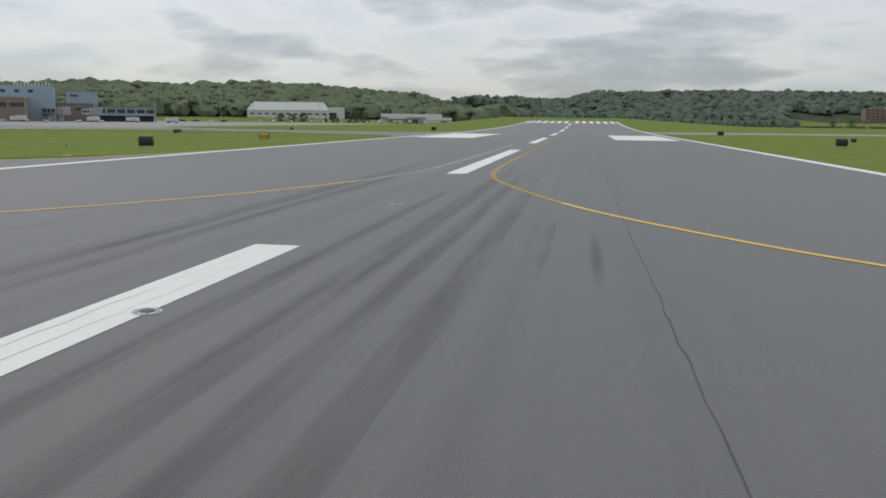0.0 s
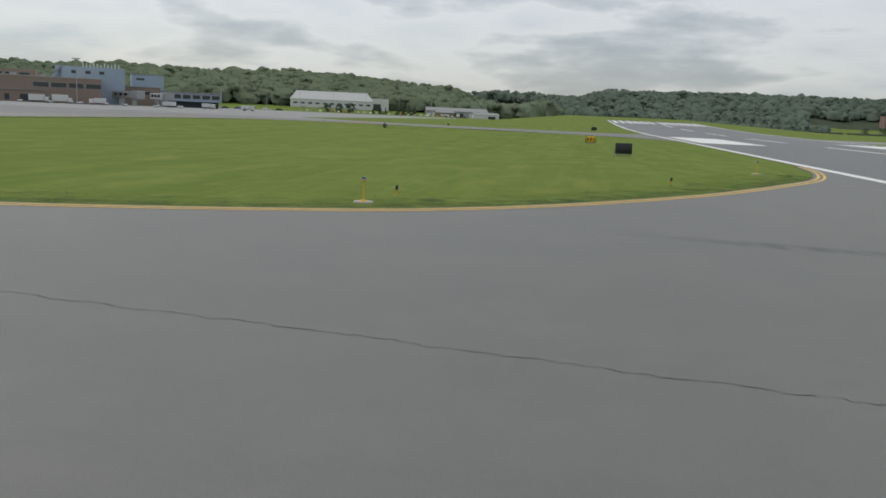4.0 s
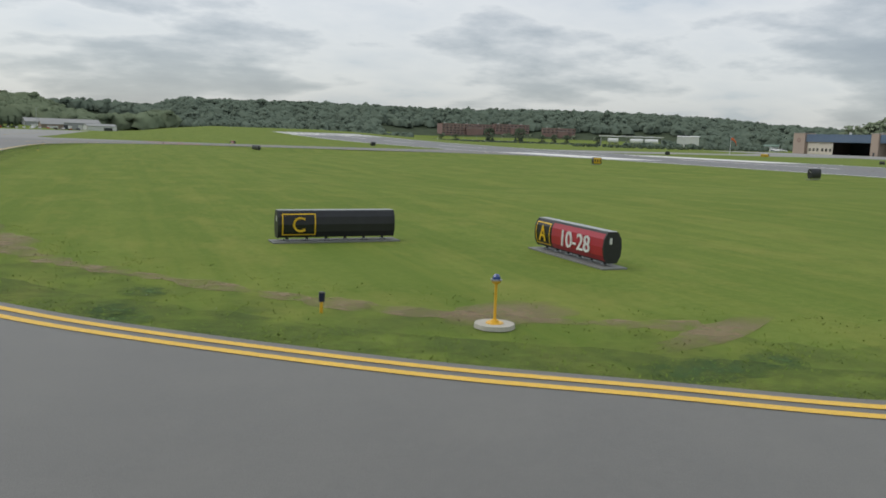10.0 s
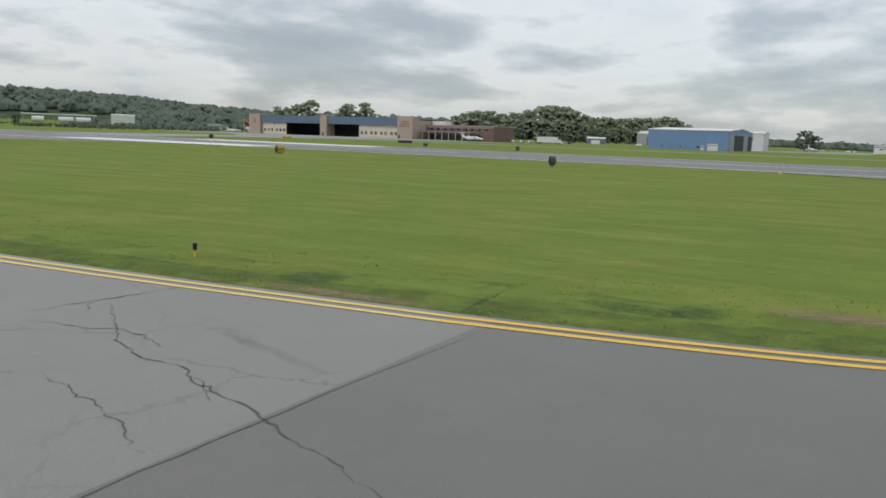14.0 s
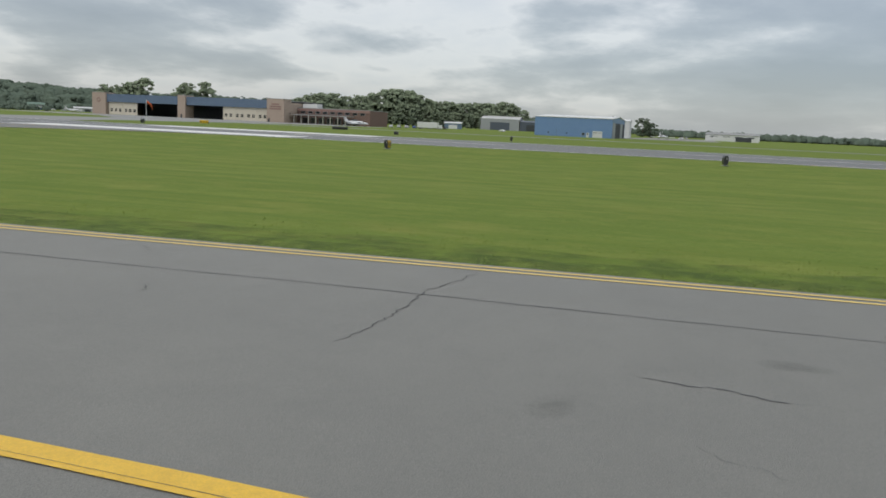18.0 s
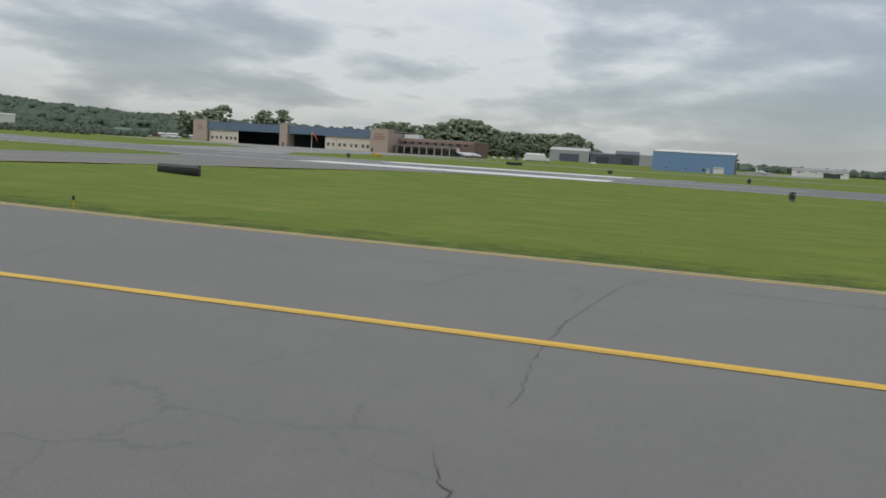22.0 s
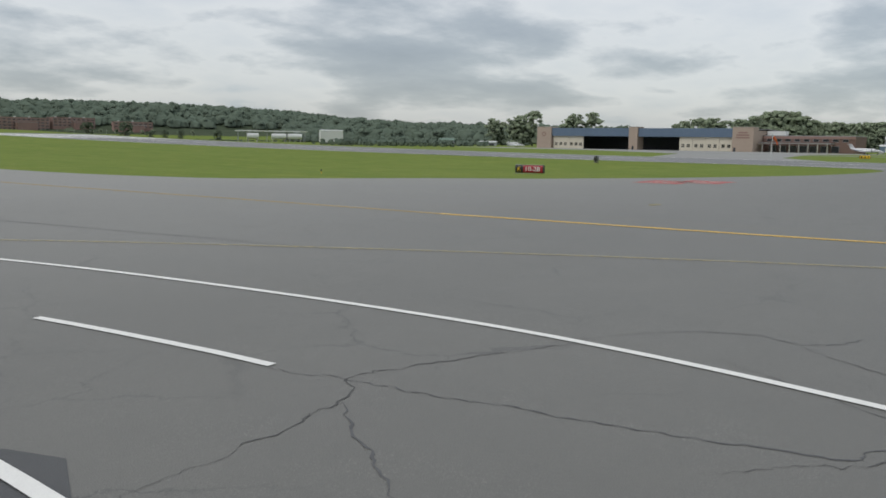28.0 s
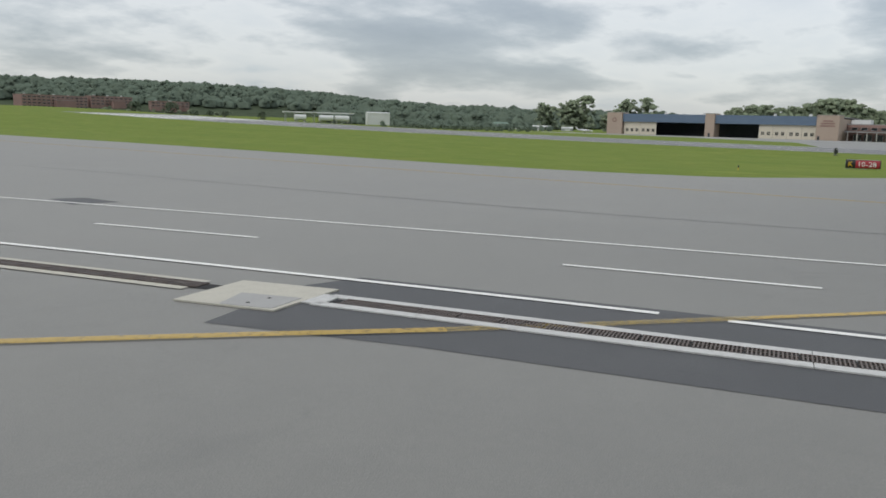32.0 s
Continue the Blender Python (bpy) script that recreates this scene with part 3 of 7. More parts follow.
def build_ground():
    verts, faces = [], []
    turns = 180
    rings = [*range(0, 240, 8), 240, 280, 320, 360, 400, 430, 460, 510, 560, 640, 720, 800, 880, 1000, 1150, 1300, 1450, 1600, 1750, 1900, 2300, 3000, 4400]
    for r in rings:
        for k in range(turns):
            b = -180 + k * 360 / turns
            x, y = -60 + r * math.sin(radians(b)), 60 + r * math.cos(radians(b))
            verts.append((x, y, -0.035 + land(x, y)))
    for i in range(len(rings) - 1):
        for k in range(turns):
            a, b = i * turns + k, i * turns + (k + 1) % turns
            faces.append((a, a + turns, b + turns, b))
    data = raw_mesh("ground", verts, faces, [GRASS, FLOOR], True)
    for f in data.polygons:
        x, y = f.center[:2]
        if hill(math.degrees(math.atan2(x + 60, y - 60)), math.hypot(x + 60, y - 60)) > 3:
            f.material_index = 1
    tagged(new("ground", data), "mown green airfield grass reaching to wooded hills", "grass", "", "structure")


build_ground()
tagged(as_object("runway", strip(-23, 23, -420, 452, 0), RUNWAY), "grooved dark grey asphalt runway streaked with tyre rubber", "runway", "", "structure")
tagged(as_object("taxiway", outline([(-23, -14), (-23, 69.5), *beside(EDGE, -0.42), (-104.1, 52.0), (-420, 52.0), (-420, -14)], 0, 0.1), TAXI), "smooth grey asphalt taxiway leaving the runway", "taxiway", "", "structure")
tagged(as_object("apron", draped([(-104.1, 52.0), *beside(EDGE2, -0.42), (-23, 138), (-23, 203), *beside(KNORTH, -0.3), (-113, 560), (-420, 560), (-420, 52.0)], -0.0005), APRON), "wide weathered grey asphalt apron with sealed cracks", "apron", "", "structure")


def rect(x0, y0, x1, y1, z):
    return outline([(x0, y0), (x1, y0), (x1, y1), (x0, y1)], z)


# runway paint
for x in (-22.45, 22.45):
    marking("runway_edge_line", strip(x - 0.42, x + 0.42, -420, 440, 0.006), WHITE, "solid white painted runway edge line", group="runway edge lines")
for k in range(-3, 7):
    y = 22.2 - 36.6 + k * 61
    marking("centreline_stripe", strip(-0.55, 0.45, y, y + 36.6, 0.006), WHITE, "white painted runway centreline stripe marked by tyres", group="runway centreline stripes")
for x0, x1 in ((-20.6, -11.0), (11.0, 20.6)):
    marking("aiming_point_marking", strip(x0, x1, 133.5, 178.5, 0.006), WHITE, "large white painted block on the runway", group="aiming point markings")
for k in range(6):
    for s in (-1, 1):
        x = s * (2.6 + k * 3.45)
        marking("threshold_stripe", strip(x - 0.87, x + 0.87, 398, 444, 0.006), WHITE, "white painted stripe at the runway's end", group="threshold stripes")
LEAD_WEST = smooth_line([(-1.7, 150), (-1.7, 110), (-1.7, 80), (-1.8, 58), (-2.4, 46), (-4.3, 37), (-7.0, 30.2), (-11.2, 23.4), (-14.6, 19.8), (-18, 17), (-22, 14), (-30, 11.3), (-45, 10), (-60, 10.3), (-75, 11),
                         (-88, 14.2), (-100, 22.5), (-110, 34.5), (-115, 46.5), (-117, 57), (-117, 68), (-116, 78), (-115.32, 86), (-115.22, 94), (-115.52, 103.6), (-115.75, 113.8),
                         (-115.8, 124.3), (-116.0, 135), (-116.3, 146), (-116.65, 155), (-117.6, 165), (-118.6, 174), (-119.5, 181), (-120.5, 192)], 1.2)
marking("taxilane_line", ribbon(smooth_line([(-120.5, 192), (-120.9, 202), (-121.8, 222), (-121.8, 260), (-121, 330)], 1.2), 0.26, 0.010), OLDYELLOW, "worn thin yellow line on the apron")
marking("taxiway_centreline", ribbon([p for p in LEAD_WEST if p.x < -24], 0.3, 0.010, 0, 0.05), YELLOW, "solid yellow painted taxiway centreline")
marking("paint_seam", ribbon([p for p in LEAD_WEST if p.y > 60 and p.x < -100], 0.012, 0.0125, 0.075, 0.9), SEAM, "thin dark seam in the yellow paint", "paint seam")
marking("taxiway_centreline", ribbon([p for p in LEAD_WEST if -25.4 < p.x and p.y < 41.5], 0.2, 0.010), YELLOW, "thin yellow painted line curving off the runway")
marking("taxiway_centreline", ribbon([p for p in LEAD_WEST if p.y > 40 and p.x > -20], 0.2, 0.010), PALE, "worn pale line beside the runway centreline")
LEAD_EAST = smooth_line([(1.6, 150), (1.6, 110), (1.5, 80), (1.5, 55), (1.9, 46), (3.2, 40), (6, 32), (9.2, 26.2), (12, 22.4), (16, 18.5), (23, 14), (40, 10), (80, 8)], 1.2)
marking("taxiway_centreline", ribbon([p for p in LEAD_EAST if p.y < 34], 0.22, 0.010), YELLOW, "yellow painted lead-off line curving from the runway")
marking("taxiway_centreline", ribbon([p for p in LEAD_EAST if p.y > 32.6], 0.24, 0.010), OLDYELLOW, "rubber-worn end of the yellow lead-off line")
CURVE_K = smooth_line([(-116.05, 146.5), (-115.1, 151), (-113.9, 155.3), (-111.2, 160.6), (-107.7, 166.5), (-102.8, 171.9), (-96.2, 176.5), (-84.5, 181.3), (-70, 181), (-45, 174.5), (-20, 168)], 0.8)
marking("taxiway_centreline", ribbon(CURVE_K, 0.3, 0.014), YELLOW, "yellow painted line curving towards the runway crossing")
for s in (-0.38, 0.38):
    for i in range(22, 42, 3):
        marking("centreline_dash", ribbon(CURVE_K[i:i + 3], 0.15, 0.012, s), YELLOW, "short yellow dash beside the curved line", group="dashes beside the curved line")
CURVE_S = smooth_line([(-118.4, 160), (-121.4, 167.5), (-124.3, 177), (-128.6, 186), (-132.8, 193.2), (-135.6, 196.9), (-138.4, 198.95)], 1.0)
marking("taxilane_line", ribbon(CURVE_S, 0.17, 0.012), FAINT, "almost worn away yellow line on the apron")
marking("taxilane_line", ribbon(smooth_line([(-138.4, 198.95), (-140.6, 200.7), (-144.2, 203.5), (-146.1, 205.0)], 0.5), 0.17, 0.022), OLDYELLOW, "worn yellow painted line ending at the drain")
marking("taxilane_line", ribbon(smooth_line([(-146.1, 205.0), (-147.8, 206.35), (-149.6, 207.8)], 0.5), 0.22, 0.022), THIN, "yellow overspray of the line on new asphalt")
marking("taxilane_line", ribbon(smooth_line([(-149.6, 207.8), (-153.5, 211.2), (-164, 220)], 0.5), 0.22, 0.022), OLDYELLOW, "worn yellow painted line beyond the drain")
for n, line in enumerate((EDGE, EDGE2)):
    for s in (-0.16, 0.16):
        runs = [[p for p in line if p.x >= -72.3], [p for p in line if p.x <= -75.2 and p.y < 40.55], [p for p in line if p.x <= -75.2 and p.y > 41.55]] if n == 0 else [line]
        for run in runs:
            marking("taxiway_edge_line", ribbon(run, (0.15, 0.125)[n], 0.008, s), (YELLOW, PALEYELLOW)[n], "thin yellow painted taxiway edge line beside the grass", group="taxiway edge lines")

# first holding line: two solid, two dashed
marking("holding_line_backing", rect(-74.95, 2, -72.3, 22.85, 0.004), BLACKPAINT, "worn black paint behind the yellow holding lines")
for x in (-74.6, -74.0):
    marking("holding_line", rect(x, 2, x + 0.31, 22.65, 0.008), YELLOW, "solid yellow painted holding line", group="holding lines")
for x in (-73.45, -72.85):
    for k in range(12):
        y1 = 22.65 if k == 0 else 23.35 - k * 1.65
        marking("holding_dash", rect(x, y1 - (0.3 if k == 0 else 0.9), x + 0.31, y1, 0.008), YELLOW, "yellow painted dash of the holding line", group="holding line dashes")
# second holding line across the parallel taxiway
marking("holding_line_backing", rect(-128, 40.2, -101.0, 41.7, 0.004), BLACKPAINT, "worn black paint behind the single yellow holding line")
marking("holding_line", rect(-128, 41.02, -101.15, 41.33, 0.008), YELLOW, "solid yellow painted line across the taxiway", group="holding lines")
for k in range(12):
    x = -101.05 - k * 1.8
    marking("holding_dash", rect(x - 0.95, 40.45, x, 40.76, 0.008), YELLOW, "yellow painted dash beside the solid line", group="holding line dashes")
# red painted sign on the taxiway
marking("painted_sign_backing", rect(-79.6, 12.0, -75.5, 17.75, 0.004), BLACKPAINT, "black painted border of a red pavement sign")
marking("painted_sign", rect(-79.4, 12.2, -75.75, 17.5, 0.008), REDPAINT, "red painted pavement sign with white bars")
for k in range(4):
    marking("painted_sign_bar", rect(-79.0 + k * 0.78, 13.2, -78.6 + k * 0.78, 16.9, 0.012), WHITE, "white bar on the red pavement sign", group="white bars on the red sign")
for x, y in ((-86.5, 177), (-88.5, 195.5), (-84, 175.3), (-86, 193.6)):
    marking("faded_painted_sign", rect(x - 2.4, y - 1.6, x + 2.4, y + 1.6, 0.008), FADEDRED, "faded red painted sign at the runway crossing", group="faded red pavement signs")
    for k in range(4):
        marking("faded_sign_bar", rect(x - 1.9 + k * 1.05, y - 1.0, x - 1.6 + k * 1.05, y + 1.0, 0.012), PALE, "worn white bar on a faded red pavement sign", group="white bars on the faded signs")

# service road paint and the trench drain's strip of new asphalt
TOP = smooth_line([(-140, 163.5), (-138.0, 167.4), (-136.6, 170.9), (-135.8, 173.8), (-135.15, 176.5), (-134.75, 179), (-134.62, 181.7), (-134.9, 186.0), (-135.65, 191.2), (-137.35, 198.3), (-139.2, 204.4), (-141.6, 213.2), (-145.8, 227.7), (-154, 255), (-162, 282)], 0.35)
LOW = smooth_line([(-144, 168), (-142, 175), (-141.25, 181), (-141.35, 184.2), (-141.9, 187.9), (-143.1, 192.1), (-145.45, 201.1), (-146.5, 205.2), (-148.0, 211.1), (-150.1, 218.6), (-154, 232), (-161, 255)], 0.35)


def cut(line, y0, y1):
    return [p for p in line if y0 <= p.y <= y1]


for y0, y1 in ((160, 198.05), (198.55, 290)):
    marking("service_road_line", ribbon(cut(TOP, y0, y1), 0.15, 0.012), WHITE, "thin white painted service road line", group="service road lines")
for y0, y1 in ((160, 205.2), (205.9, 260)):
    marking("service_road_line", ribbon(cut(LOW, y0, y1), 0.16, 0.016), WHITE, "white painted service road line beside the drain", group="service road lines")


def at_y(line, y):
    return float(np.interp(y, [p.y for p in line], [p.x for p in line]))


for k in range(8):
    y0 = (158.2, 170.2, 181.9, 193.7, 204.75, 215.8, 226.85, 237.9)[k]
    mid = [Vector(((at_y(TOP, y) + at_y(LOW, y)) / 2, y, 0)) for y in np.linspace(y0, y0 + 4.4, 6)]
    marking("service_road_dash", ribbon(mid, 0.14, 0.012), WHITE, "white painted dash along the middle of the service road", group="service road dashes")
NEW = [(at_y(LOW, y) + float(np.interp(y, (184.5, 187.7, 192.6, 201, 211), (1.0, 0.6, 0.42, 0.32, 0.3))), y) for y in np.linspace(184.5, 211.0, 16)] + [(-148.9, 211.2), (-151.4, 210.35)] + [(at_y(LOW, y + 1.6) - 2.95, y) for y in np.linspace(207.6, 184.6, 12)]
marking("asphalt_patch", outline(NEW, 0.004), FRESH, "strip of new black asphalt along the trench drain", "asphalt patch")
marking("asphalt_patch", outline([(-145.3, 224.5), (-143.8, 224.4), (-143.9, 226.2), (-144.9, 226.5)], 0.0035), FRESH, "small dark square patch in the apron", "asphalt patch")
marking("asphalt_patch", outline([(-140.8, 181.15), (-141.0, 181.75), (-145.5, 183.2), (-146.5, 180.0), (-141.3, 180.2)], 0.0035), FRESH, "square patch of new black asphalt", "asphalt patch")

# ---- far woods ----
def ball_template(fine):
    bm = bmesh.new()
    bmesh.ops.create_icosphere(bm, subdivisions=fine, radius=1.0)
    bm.verts.ensure_lookup_table()
    v = np.array([x.co for x in bm.verts])
    f = np.array([[x.index for x in q.verts] for q in bm.faces])
    bm.free()
    return v, f


BALL, ROUNDER = ball_template(1), ball_template(2)


def sprays(rng, centres, sizes, per, size):
    """Leaf sprays: small four-sided cards round each clump, lying roughly along its surface."""
    k = np.repeat(np.arange(len(centres)), per)
    d = rng.normal(0, 1, (len(k), 3))
    d[:, 2] = np.abs(d[:, 2]) * 0.9 - 0.25
    d /= np.linalg.norm(d, axis=1)[:, None]
    c = centres[k] + d * sizes[k] * rng.uniform(0.86, 1.16, (len(k), 1))
    n = d + rng.normal(0, 0.42, d.shape)
    u = np.cross(n, rng.normal(0, 1, d.shape))
    u /= np.linalg.norm(u, axis=1)[:, None]
    w = np.cross(n, u)
    w /= np.linalg.norm(w, axis=1)[:, None]
    a = size * rng.uniform(0.5, 1.3, (len(k), 1))
    b = size * rng.uniform(0.4, 0.9, (len(k), 1))
    return np.stack([c - u * a, c - w * b, c + u * a, c + w * b], 1).reshape(-1, 3)


def leafy(name, centres, sizes, per, size, mats, seed, rough=0.3, ball=None):
    """A mesh of rounded leaf clumps wrapped in sprays."""
    rng = np.random.default_rng(seed)
    bv, bf = ball or BALL
    m = len(centres)
    v = bv[None] * (1 + rough * (rng.random((m, len(bv), 1)) - 0.5))
    a = rng.random(m) * 6.28
    c, s = np.cos(a)[:, None], np.sin(a)[:, None]
    v = np.stack([v[..., 0] * c - v[..., 1] * s, v[..., 0] * s + v[..., 1] * c, v[..., 2]], 2) * sizes[:, None] * 0.96 + centres[:, None]
    f = bf[None] + (np.arange(m) * len(bv))[:, None, None]
    q = sprays(rng, centres, sizes, per, size)
    data = raw_mesh(name, np.concatenate([v.reshape(-1, 3), q]).tolist(), f.reshape(-1, 3).tolist() + (np.arange(len(q)).reshape(-1, 4) + m * len(bv)).tolist(), mats)
    data.polygons.foreach_set("use_smooth", [True] * len(data.polygons))
    # leaves face outwards and up, wherever their card lies
    body = np.repeat(np.arange(m), len(bv))
    owner = np.concatenate([body, np.repeat(np.repeat(np.arange(m), per), 4)])
    pts = np.concatenate([v.reshape(-1, 3), q])
    face = (pts - centres[owner]) / sizes[owner]
    face /= np.maximum(np.linalg.norm(face, axis=1), 1e-6)[:, None]
    face = face * 0.62 + (0, 0, 0.9) + rng.normal(0, 0.2, face.shape)
    face /= np.maximum(np.linalg.norm(face, axis=1), 1e-6)[:, None]
    data.normals_split_custom_set_from_vertices(face.tolist())
    return data


def forest(name, b0, b1, r0, r1, rows, step, tall, mat, label, seed, clear=None, ball=None, per=9):
    rng = random.Random(seed)
    centres, sizes = [], []
    for i in range(rows):
        r = r0 + (r1 - r0) * i / max(rows - 1, 1)
        n = int(radians(b1 - b0) * r / step)
        for k in range(n):
            b = b0 + (b1 - b0) * (k + rng.random()) / n
            q = r + rng.uniform(-0.5, 0.5) * (r1 - r0) / max(rows - 1, 1)
            if clear and clear[0] < b < clear[1] and q < clear[2]:
                continue
            x, y = -60 + q * math.sin(radians(b)), 60 + q * math.cos(radians(b))
            z = land(x, y)
            h = tall * rng.uniform(0.72, 1.02) * (1.22 if rng.random() < 0.04 else 1)
            w = h * rng.uniform(1.0, 1.4)
            centres.append((x, y, z + h * 0.40))
            sizes.append((w * 0.58, w * 0.58, h * 0.55))
            for _ in range(3):
                g = rng.uniform(0.3, 0.5)
                centres.append((x + rng.uniform(-0.42, 0.42) * w, y + rng.uniform(-0.42, 0.42) * w, z + h * rng.uniform(0.5, 0.86)))
                sizes.append((w * g * 0.6, w * g * 0.6, h * g * 0.45))
    data = leafy(name, np.array(centres), np.array(sizes), per, max(0.45, tall * 0.05), [mat], seed, 0.45, ball)
    tagged(new(name, data), label, "woods", "", "stuff")


forest("woods", -62, 0, 640, 890, 17, 8.0, 14, WOODS, "dense green deciduous woods covering the hillside", 1, None, ROUNDER, 16)
forest("woods", -7, 80, 1250, 1900, 14, 12.0, 20, RIDGE, "distant dark green wooded ridge", 2, (16, 38, 1545))
forest("woods", -8, 52, 930, 1010, 3, 8, 9, RIDGE, "low belt of trees and scrub beyond the airfield", 3, (18, 36, 1100))
forest("woods", 76, 125, 1500, 1700, 3, 8, 14, RIDGE, "far low tree line on the horizon", 4)
forest("scrub", 18, 36, 940, 990, 3, 5, 1.5, RIDGE, "low scrub before the car park", 8)
forest("scrub", 6, 30, 735, 765, 3, 4, 1.7, RIDGE, "belt of dark scrub at the airfield's edge", 5)
forest("scrub", 29, 37.5, 455, 500, 4, 4, 1.9, DARKLEAF, "belt of dark scrub along the airfield's edge", 6)
forest("scrub", 33, 43, 560, 620, 4, 6, 4.2, RIDGE, "hedgerow of bushes and small trees beyond the field", 7)

# ---- buildings ----
TAN = material("tan_block_wall", (0.42, 0.33, 0.26), 0.85, grain=((0.6, 0.4, (0.37, 0.29, 0.23)), (8.0, 0.3, (0.47, 0.38, 0.31))))
BLUEROOF = material("blue_metal_roof", (0.13, 0.185, 0.26), 0.5, 0.1, grain=((0.4, 0.5, (0.155, 0.21, 0.285)), (4.0, 0.3, (0.11, 0.16, 0.23))))
DULLBRICK = material("dull_brown_brick", (0.19, 0.12, 0.10), 0.85, grain=((0.3, 0.5, (0.155, 0.10, 0.085)), (6.0, 0.4, (0.22, 0.145, 0.12))))
BLUEWALL = material("blue_metal_wall", (0.16, 0.27, 0.46), 0.5, grain=((0.3, 0.5, (0.19, 0.30, 0.48)), (3.0, 0.3, (0.14, 0.24, 0.42))))
CREAM = material("cream_door_panel", (0.66, 0.60, 0.48), 0.6, grain=((0.8, 0.4, (0.6, 0.54, 0.43)),))
PALEROOF = material("pale_beige_roof", (0.47, 0.465, 0.44), 0.6, grain=((0.15, 0.5, (0.42, 0.415, 0.39)), (3.0, 0.3, (0.52, 0.51, 0.48))), stretch=(1, 0.2, 1))
BRICK = material("red_brick", (0.31, 0.195, 0.165), 0.85, grain=((0.06, 0.6, (0.20, 0.135, 0.115)), (0.8, 0.5, (0.22, 0.14, 0.115)), (12.0, 0.4, (0.30, 0.195, 0.165))))
BROWNBRICK = material("brown_brick", (0.27, 0.205, 0.165), 0.85, grain=((0.8, 0.4, (0.23, 0.175, 0.14)), (10.0, 0.3, (0.32, 0.25, 0.205))))
PALEBLUE = material("pale_blue_cladding", (0.33, 0.41, 0.49), 0.5, grain=((0.4, 0.4, (0.29, 0.37, 0.45)),))
GREYWALL = material("grey_cladding", (0.34, 0.35, 0.36), 0.6, grain=((0.5, 0.4, (0.28, 0.29, 0.30)),))
WHITEWALL = material("white_metal_wall", (0.66, 0.66, 0.64), 0.55, grain=((0.4, 0.4, (0.58, 0.58, 0.56)), (4.0, 0.25, (0.7, 0.7, 0.68))))
DARKGLASS = material("dark_window_glass", (0.02, 0.025, 0.03), 0.12, spec=0.8)
INSIDE = material("hangar_inside", (0.20, 0.22, 0.26), 0.8, grain=((0.5, 0.5, (0.16, 0.18, 0.21)),))
GREENROOF = material("green_metal_roof", (0.12, 0.19, 0.14), 0.6, grain=((0.5, 0.5, (0.10, 0.16, 0.12)),))
SLATE = material("dark_slate_cladding", (0.085, 0.10, 0.13), 0.6, grain=((0.5, 0.5, (0.07, 0.082, 0.105)), (4.0, 0.3, (0.10, 0.115, 0.145))))
# near-black for dark parts, and for the shade inside open hangars
SHADE = material("shade_dark_grey", (0.05, 0.055, 0.06), 0.8, grain=((0.5, 0.5, (0.07, 0.075, 0.08)),))
ROOFGREY = material("grey_roof", (0.30, 0.30, 0.29), 0.8, grain=((0.4, 0.4, (0.25, 0.25, 0.24)),))


def window(parent, x, y, z, w, h, face=-1, frame_mat=None, glass=None, deep=0.25):
    """A framed pane in a wall that faces local -y (face -1) or local +x (face 2)."""
    if face == 2:
        o = part("window", box(x + 0.03, y, z, 0.12, w + 0.24, h + 0.24), frame_mat or GREYMETAL, parent)
        part("pane", box(x + 0.08, y, z, 0.08, w, h), glass or DARKGLASS, o)
    else:
        o = part("window", box(x, y - 0.03, z, w + 0.24, 0.12, h + 0.24), frame_mat or GREYMETAL, parent)
        part("pane", box(x, y - 0.08, z, w, 0.08, h), glass or DARKGLASS, o)
    return o


def ribbed(cx, cy, cz, sx, sy, sz, pitch=1.0):
    """A wall of standing metal ribs along local x, on its -y side."""
    bm = box(cx, cy, cz, sx, sy, sz)
    for k in range(int(sx / pitch)):
        add_box(bm, cx - sx / 2 + (k + 0.5) * pitch, cy - sy / 2 - 0.04, cz, 0.16, 0.08, sz)
    return bm


def gable(x0, x1, y0, y1, eave, ridge, over=0.4):
    """A two-sided roof whose ridge runs along x."""
    bm = bmesh.new()
    mid = (y0 + y1) / 2
    prof = [(y0 - over, eave - 0.1), (mid, ridge), (y1 + over, eave - 0.1), (y1 + over, eave + 0.2), (mid, ridge + 0.35), (y0 - over, eave + 0.2)]
    ends = [[bm.verts.new((x, y, z)) for y, z in prof] for x in (x0 - over, x1 + over)]
    for k in range(6):
        bm.faces.new((ends[0][k], ends[0][(k + 1) % 6], ends[1][(k + 1) % 6], ends[1][k]))
    for k in range(2):
        e = ends[k]
        bm.faces.new((e[0], e[1], e[4], e[5]))
        bm.faces.new((e[1], e[2], e[3], e[4]))
    bmesh.ops.recalc_face_normals(bm, faces=bm.faces[:])
    return bm


def hip(x0, x1, y0, y1, eave, ridge, inset, front):
    """A roof with four slopes and a flat top."""
    bm = bmesh.new()
    low = [bm.verts.new((x, y, eave + 0.02)) for x, y in ((x0 - 0.5, y0 - 0.5), (x1 + 0.5, y0 - 0.5), (x1 + 0.5, y1 + 0.5), (x0 - 0.5, y1 + 0.5))]
    top = [bm.verts.new((x, y, ridge)) for x, y in ((x0 + inset, y0 + front), (x1 - inset, y0 + front), (x1 - inset, y1 - front), (x0 + inset, y1 - front))]
    for k in range(4):
        bm.faces.new((low[k], low[(k + 1) % 4], top[(k + 1) % 4], top[k]))
    bm.faces.new(top)
    bm.faces.new(low[::-1])
    bmesh.ops.recalc_face_normals(bm, faces=bm.faces[:])
    return bm


